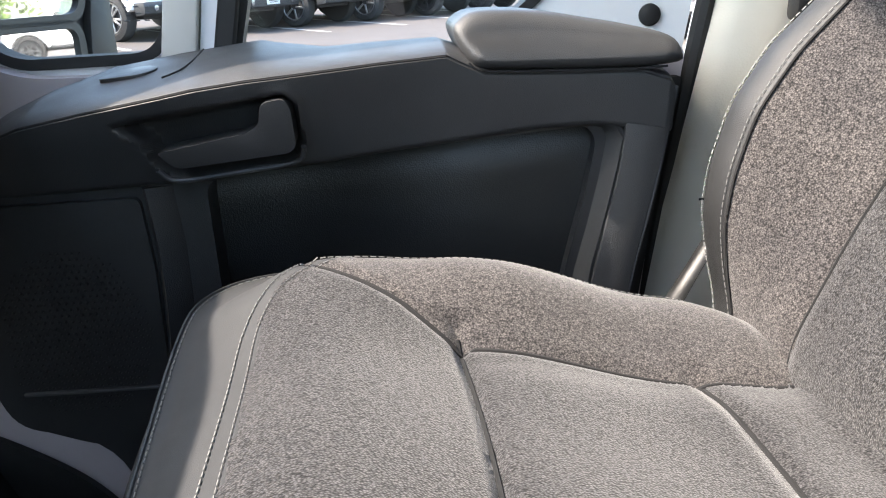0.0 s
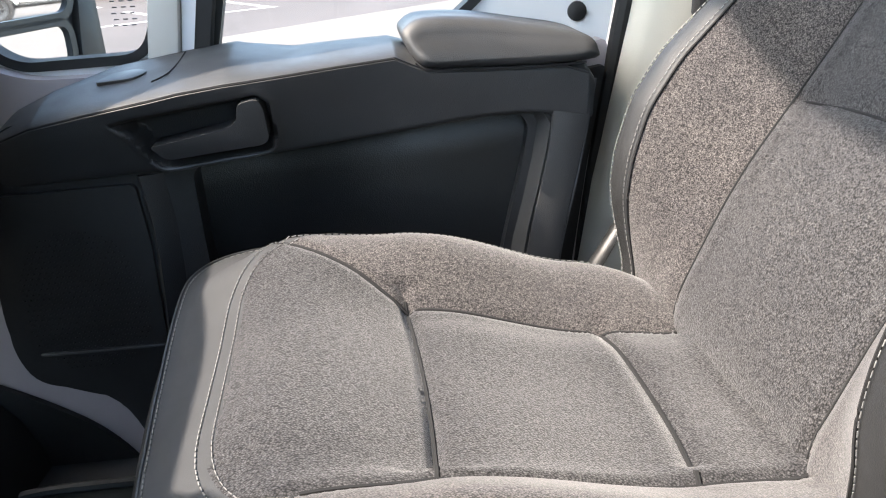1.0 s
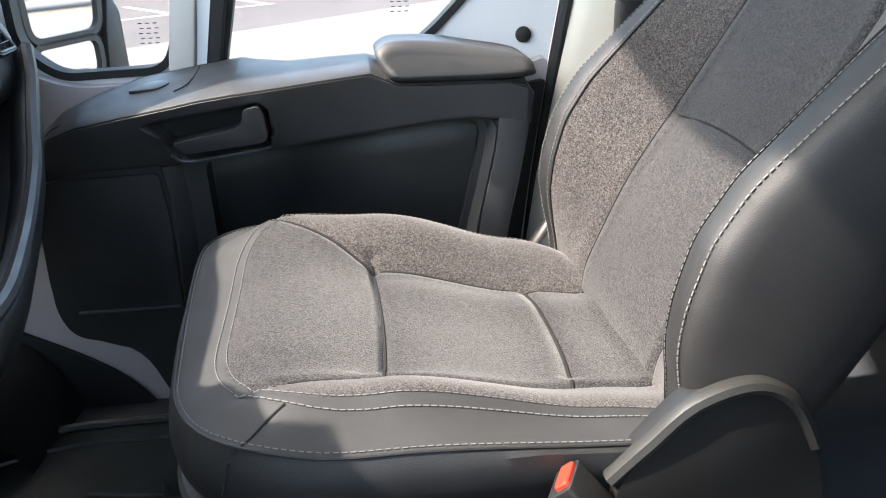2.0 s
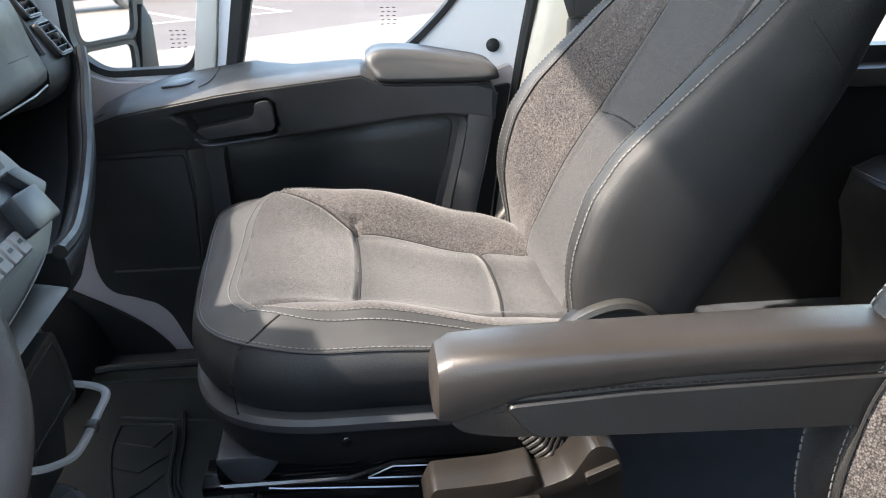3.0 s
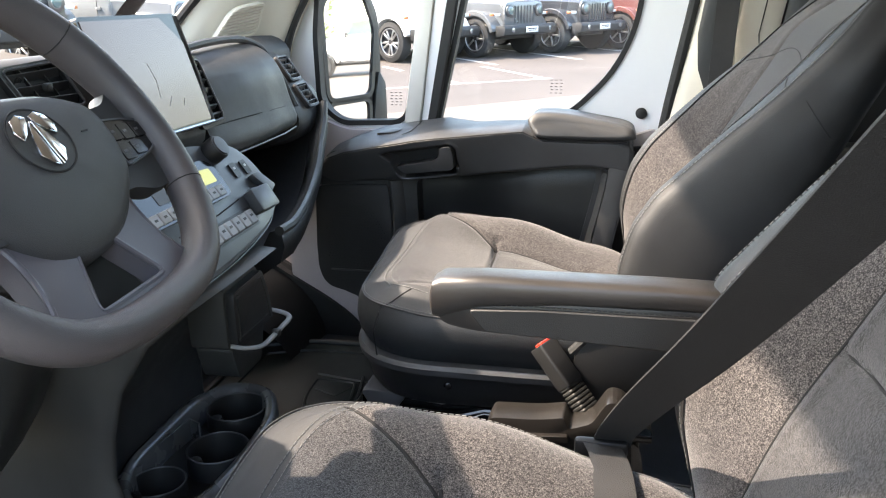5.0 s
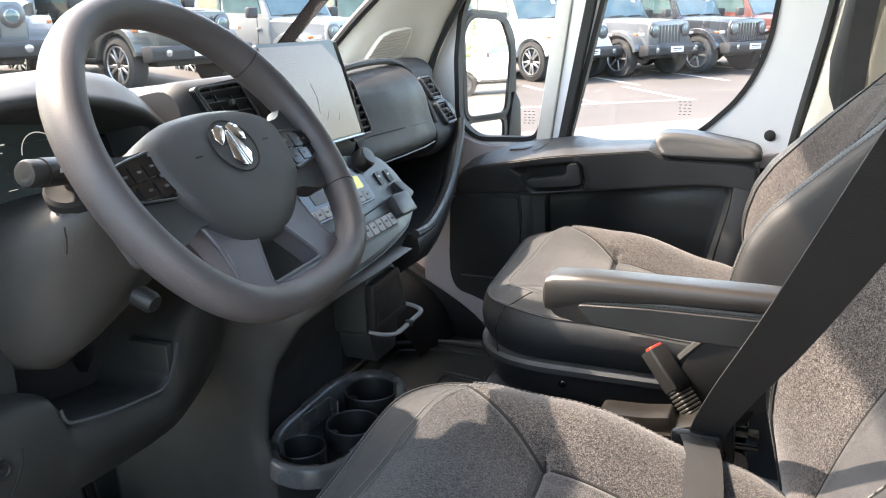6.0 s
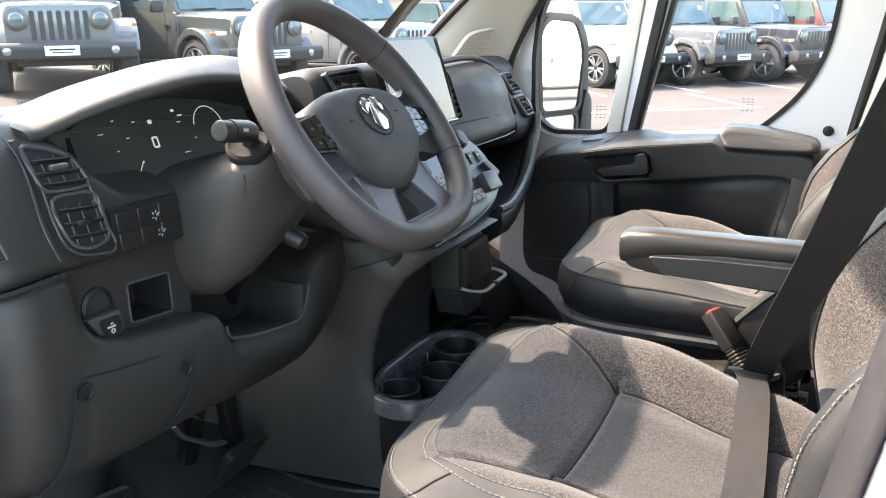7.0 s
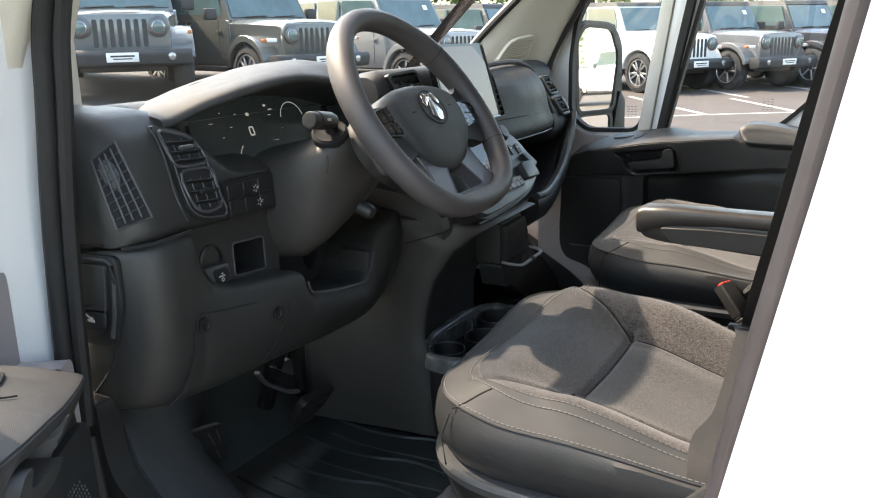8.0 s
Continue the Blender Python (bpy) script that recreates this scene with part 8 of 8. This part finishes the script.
def off_roader(at, heading, paint, rim_mat, spokes, label, top=None, group="parked cars"):
    """A boxy parked four-wheel drive: nose along +x before it is placed."""
    car = thing("parked_car", label, "car", group=group)
    top = top or M_CARBLACK
    tub = extrude(rounded([(-2.02, 0.55), (-2.02, 1.20), (0.78, 1.20), (0.84, 1.12), (0.84, 0.52), (-1.0, 0.50)], 0.05, 3), -0.80, 0.80, XZ, 0.03, 2)
    part("body", tub, paint, car)
    hood = loft([[(0.80, w * 0.79, z) for w, z in prof] for prof in [[(-1, 0.60), (-1, 1.14), (-0.86, 1.20), (-0.3, 1.225), (0.3, 1.225), (0.86, 1.20), (1, 1.14), (1, 0.60)]]] +
                [[(x, w * k, z - dz) for w, z in [(-1, 0.60), (-1, 1.14), (-0.86, 1.20), (-0.3, 1.225), (0.3, 1.225), (0.86, 1.20), (1, 1.14), (1, 0.60)]] for x, k, dz in ((1.4, 0.72, 0.02), (1.9, 0.64, 0.05), (1.98, 0.62, 0.075))])
    part("hood", hood, paint, car, "", 30)
    gr = part("grille", extrude(rounded([(-0.63, 0.64), (0.63, 0.64), (0.64, 1.02), (0.58, 1.13), (-0.58, 1.13), (-0.64, 1.02)], 0.05, 3), 1.97, 2.03, YZ, 0.012, 2), paint, car)
    for k in range(7):
        part("slot", plate([rounded([(-0.335 + 0.103 * k, 0.70), (-0.275 + 0.103 * k, 0.70), (-0.275 + 0.103 * k, 1.06), (-0.335 + 0.103 * k, 1.06)], 0.025, 3)], 2.02, 2.034, YZ), M_CARBLACK, gr)
    for sg in (-1, 1):
        hl = part("headlamp", lathe([(0.125, 0), (0.125, 0.03), (0.105, 0.045), (0.06, 0.058), (0, 0.062)], 22, Matrix.Translation((2.015, sg * 0.485, 0.955)) @ pose(0, 0, 0, 0, 90, 0)), M_LAMP, car, "round clear headlamp")
        part("bezel", lathe([(0.120, 0.02), (0.136, 0.02), (0.136, 0.045), (0.124, 0.05)], 22, Matrix.Translation((2.015, sg * 0.485, 0.955)) @ pose(0, 0, 0, 0, 90, 0)), M_DARKALLOY, hl, "dull lamp ring")
        part("projector", lathe([(0.075, 0.052), (0.07, 0.066), (0.04, 0.072), (0, 0.073)], 16, Matrix.Translation((2.015, sg * 0.485, 0.955)) @ pose(0, 0, 0, 0, 90, 0)), M_CARGLASS, hl, "dark projector lens")
        # fender flares with flat tops
        for ax_, front in ((1.42, True), (-1.42, False)):
            arc_o = [(ax_ + 0.55 * math.cos(a), 0.42 + 0.55 * math.sin(a)) for a in np.linspace(0.25, math.pi - 0.15, 12)]
            arc_i = [(ax_ + 0.47 * math.cos(a), 0.40 + 0.46 * math.sin(a)) for a in np.linspace(math.pi - 0.15, 0.25, 12)]
            part("fender", extrude(arc_o + arc_i, sg * 0.60, sg * 0.94, XZ, 0.012, 1), paint if front else M_CARBLACK, car)
            make_wheel(car, ax_, sg * 0.80, rim_mat, spokes)
        part("running_lamp", box((1.935, sg * 0.775, 0.885), (0.05, 0.17, 0.055), 0.012), M_PLATE, car, "white running lamp")
        part("turn_lamp", box((1.90, sg * 0.895, 0.885), (0.09, 0.06, 0.05), 0.012), M_TURN, car, "amber turn lamp")
        part("fog_lamp", lathe([(0.05, 0), (0.05, 0.02), (0, 0.03)], 14, Matrix.Translation((2.235, sg * 0.62, 0.575)) @ pose(0, 0, 0, 0, 90, 0)), M_LAMP, car)
        part("mirror", box((0.60, sg * 0.98, 1.29), (0.12, 0.20, 0.18), 0.03), M_CARBLACK, car)
        part("side_window", extrude(rounded([(0.42, 1.23), (0.60, 1.23), (0.42, 1.70), (-0.42, 1.72), (-0.42, 1.23)], 0.03, 2), sg * 0.735, sg * 0.752, XZ, 0, 1), M_CARGLASS, car)
        part("side_window", extrude(rounded([(-0.50, 1.23), (-1.15, 1.23), (-1.15, 1.72), (-0.50, 1.72)], 0.03, 2), sg * 0.735, sg * 0.752, XZ, 0, 1), M_CARGLASS, car)
        part("side_window", extrude(rounded([(-1.25, 1.23), (-1.92, 1.23), (-1.90, 1.70), (-1.25, 1.72)], 0.03, 2), sg * 0.735, sg * 0.752, XZ, 0, 1), M_CARGLASS, car)
        for x in (-0.46, 0.52):
            part("door_gap", box((x, sg * 0.802, 0.90), (0.012, 0.004, 0.62), 0), M_CARBLACK, car)
        part("door_handle", box((-0.32, sg * 0.815, 1.05), (0.16, 0.03, 0.04), 0.01), M_CARBLACK, car)
        part("hinge", box((0.56, sg * 0.815, 1.02), (0.12, 0.02, 0.05), 0.005), paint, car)
        part("step", box((-0.02, sg * 0.84, 0.46), (1.75, 0.14, 0.06), 0.02), M_CARBLACK, car)
    cab = loft([[(0.80, -0.76, 1.19), (0.80, 0.76, 1.19), (-1.99, 0.77, 1.19), (-1.99, -0.77, 1.19)], [(0.48, -0.70, 1.74), (0.48, 0.70, 1.74), (-1.95, 0.71, 1.76), (-1.95, -0.71, 1.76)]])
    part("cab", cab, paint, car, "", 30, False)
    part("roof", loft([[(0.50, -0.71, 1.735), (0.50, 0.71, 1.735), (-1.97, 0.72, 1.755), (-1.97, -0.72, 1.755)], [(0.44, -0.69, 1.80), (0.44, 0.69, 1.80), (-1.96, 0.70, 1.83), (-1.96, -0.70, 1.83)], [(0.36, -0.62, 1.825), (0.36, 0.62, 1.825), (-1.90, 0.62, 1.855), (-1.90, -0.62, 1.855)]]), top, car, "", 30, False)
    part("windshield", loft([[(0.785 - 0.582 * (z - 1.22) + o, s * (0.70 - 0.10 * (z - 1.22)), z + o * 0.5) for z, s in ((1.235, -1), (1.235, 1), (1.70, 1), (1.70, -1))] for o in (0.0, 0.014)]), M_CARGLASS, car, "dark tinted windshield", 30, False)
    part("wiper", tube([(0.80, -0.45, 1.245), (0.79, -0.05, 1.26)], 0.010, 5), M_CARBLACK, car)
    part("wiper", tube([(0.80, 0.10, 1.245), (0.79, 0.50, 1.26)], 0.010, 5), M_CARBLACK, car)
    bp_ = extrude(rounded([(1.98, 0.66), (2.20, 0.68), (2.25, 0.62), (2.22, 0.47), (2.0, 0.44)], 0.03, 3), -0.88, 0.88, XZ, 0.025, 2)
    part("bumper", bp_, M_CARBLACK, car, "black bumper")
    pl = part("plate", box((2.252, 0, 0.575), (0.012, 0.40, 0.12), 0.003), M_PLATE, car, "white dealer plate")
    part("print", absorb(box((2.2595, 0, 0.590), (0.003, 0.30, 0.022), 0), box((2.2595, 0, 0.555), (0.003, 0.24, 0.014), 0)), M_CARBLACK, pl)
    part("underbody", box((0.0, 0, 0.46), (3.7, 1.1, 0.18), 0.03), M_CARBLACK, car)
    part("windshield_sticker", box((0.60, 0.44, 1.58), (0.012, 0.10, 0.10), 0, 1, Matrix.Rotation(-0.52, 3, "Y")), M_PLATE, car)
    a = math.atan2(heading[1], heading[0])
    car.location = (at[0], at[1], gz(at[0] + heading[0], at[1] + heading[1]) - 0.004)
    car.rotation_euler = (0, 0, a)
    return car


def paint(name, col, rough=0.25):
    return plain(name, col, rough, 0.0, 0.03, 2, 0.8)


P_WHITE, P_GREY, P_BLACK = paint("car_paint_white", (0.80, 0.80, 0.80)), paint("car_paint_grey", (0.115, 0.118, 0.122)), paint("car_paint_black", (0.03, 0.032, 0.038))
P_DARK, P_OLIVE, P_RED, P_SILVER, P_BLUE = paint("car_paint_dark_grey", (0.105, 0.115, 0.12)), paint("car_paint_olive", (0.075, 0.078, 0.070)), paint("car_paint_dark_red", (0.13, 0.048, 0.042)), paint("car_paint_pale_grey", (0.20, 0.205, 0.205)), paint("car_paint_navy", (0.025, 0.035, 0.09))


HR = (0.848, -0.530)
for k, (at, pm, rm, sp, lb) in enumerate((((-5.54, 18.25), P_WHITE, M_ALLOY, 10, "white boxy off-road car with bright alloy wheels"), ((-3.94, 19.70), P_GREY, M_ALLOY, 5, "grey boxy off-road car with silver wheels"),
                                          ((-2.34, 21.15), P_BLACK, M_ALLOY, 5, "black boxy off-road car with silver wheels"), ((-0.74, 22.60), P_RED, M_ALLOY, 5, "dark red boxy off-road car"),
                                          ((0.86, 24.05), P_GREY, M_DARKALLOY, 5, "grey boxy off-road car"), ((2.46, 25.50), P_WHITE, M_DARKALLOY, 5, "white boxy off-road car"))):
    off_roader(at, HR, pm, rm, sp, lb).scale = (1.08, 1.08, 1.08)
off_roader((-10.25, 7.45), (0.757, -0.652), P_DARK, M_DARKALLOY, 5, "dark grey boxy off-road car seen from the front", P_DARK)
off_roader((-9.58, 9.46), (0.966, -0.261), P_OLIVE, M_ALLOY, 10, "olive grey boxy off-road car with alloy wheels", P_OLIVE)
off_roader((-8.43, 12.2), (0.966, -0.261), P_SILVER, M_ALLOY, 8, "pale grey boxy off-road car beside the island", P_SILVER)
off_roader((-7.66, 15.05), (0.966, -0.261), P_OLIVE, M_ALLOY, 8, "olive grey boxy off-road car")
off_roader((-9.2, 18.6), (0.966, -0.261), P_WHITE, M_ALLOY, 8, "white boxy off-road car")
off_roader((-13.5, 4.6), (0.757, -0.652), P_OLIVE, M_DARKALLOY, 8, "olive boxy off-road car", P_OLIVE)
off_roader((22.5, 10.6), (0.36, -0.93), P_WHITE, M_DARKALLOY, 6, "white off-road car parked behind the van", P_WHITE)
off_roader((6.9, 13.5), (-0.85, -0.53), P_BLUE, M_ALLOY, 8, "navy blue car with silver wheels", P_BLUE)
for k in range(7):
    a = Vector((-4.0 + 1.65 * k, 14.75 + 1.42 * k, GROUND_Z))
    stripe(a, a + Vector((-2.6, 3.75, 0)))
stripe((-5.2, 10.4, GROUND_Z), (-2.42, 12.58, GROUND_Z))
stripe((-2.42, 12.58, GROUND_Z), (-1.0, 13.55, GROUND_Z))
stripe((-2.42, 12.58, GROUND_Z), (-3.40, 13.90, GROUND_Z))
stripe((-1.10, 13.52, GROUND_Z), (-2.6, 15.8, GROUND_Z))
isl = rounded([(-6.4, 10.6), (-4.2, 12.4), (-4.9, 13.6), (-7.4, 12.4)], 0.8, 6)
tagged(part("planting_island", plate([isl], GROUND_Z - 0.05, GROUND_Z + 0.14, XY), M_MULCH), "gravel island in the car park", "island", kind="structure")
tagged(part("kerb", plate([offset(isl, 0.14), isl], GROUND_Z - 0.05, GROUND_Z + 0.15, XY), M_CONC), "pale concrete kerb round the island", "kerb", kind="structure")


def tree(x, y, h, seed):
    rg = random.Random(seed)
    t = thing("tree", "leafy green tree at the edge of the car park", "tree", group="trees")
    base = gz(x, y)
    tr = bmesh.new()
    absorb(tr, tube([(x, y, base - 0.1), (x + 0.1, y, base + h * 0.2), (x + 0.05, y + 0.1, base + h * 0.5), (x, y, base + h * 0.8)], [0.22, 0.18, 0.12, 0.04], 8))
    for k in range(7):
        a, z = rg.uniform(0, 6.3), base + h * rg.uniform(0.25, 0.6)
        absorb(tr, tube([(x, y, z), (x + 0.9 * math.cos(a), y + 0.9 * math.sin(a), z + 0.7), (x + 1.9 * math.cos(a), y + 1.9 * math.sin(a), z + 1.2)], [0.08, 0.05, 0.02], 6))
    part("trunk", tr, M_BARK, t)
    vs, fs = [], []
    blobs = [(rg.uniform(-0.32, 0.32) * h, rg.uniform(-0.32, 0.32) * h, rg.uniform(0.22, 0.95) * h, rg.uniform(0.10, 0.2) * h) for _ in range(26)]
    for bx, by, bz, br in blobs:
        for _ in range(95):
            d = Vector((rg.gauss(0, 1), rg.gauss(0, 1), rg.gauss(0, 1))).normalized() * br * rg.uniform(0.55, 1.05)
            c = Vector((x + bx, y + by, base + bz)) + d
            u = Vector((rg.gauss(0, 1), rg.gauss(0, 1), rg.gauss(0, 1))).normalized()
            v = u.orthogonal().normalized()
            k, s = len(vs), rg.uniform(0.10, 0.22)
            vs += [c - u * s, c + v * s * 0.6, c + u * s, c - v * s * 0.6]
            fs.append((k, k + 1, k + 2, k + 3))
    part("crown", to_bm(vs, fs), M_LEAF, t, smooth=False)


for k, (x, y, h) in enumerate(((-16, 46, 7), (-10, 49, 8), (-4, 47, 6.5), (2, 50, 8), (7, 48, 7), (12, 46, 7), (22, 40, 8), (30, 30, 8), (34, 20, 7.5), (38, 12, 8), (33, 5, 7), (-24, 44, 8), (-34, 40, 9))):
    tree(x, y, h, k)
vg = to_bm([(-60, 41, gz(-60, 41) + 0.05), (60, 41, GROUND_Z + 0.05), (60, 60, GROUND_Z + 0.4), (-60, 60, gz(-60, 60) + 0.4)], [(0, 1, 2, 3)])
tagged(part("verge", vg, M_GRASS), "green grass verge behind the car park", "verge", kind="structure")
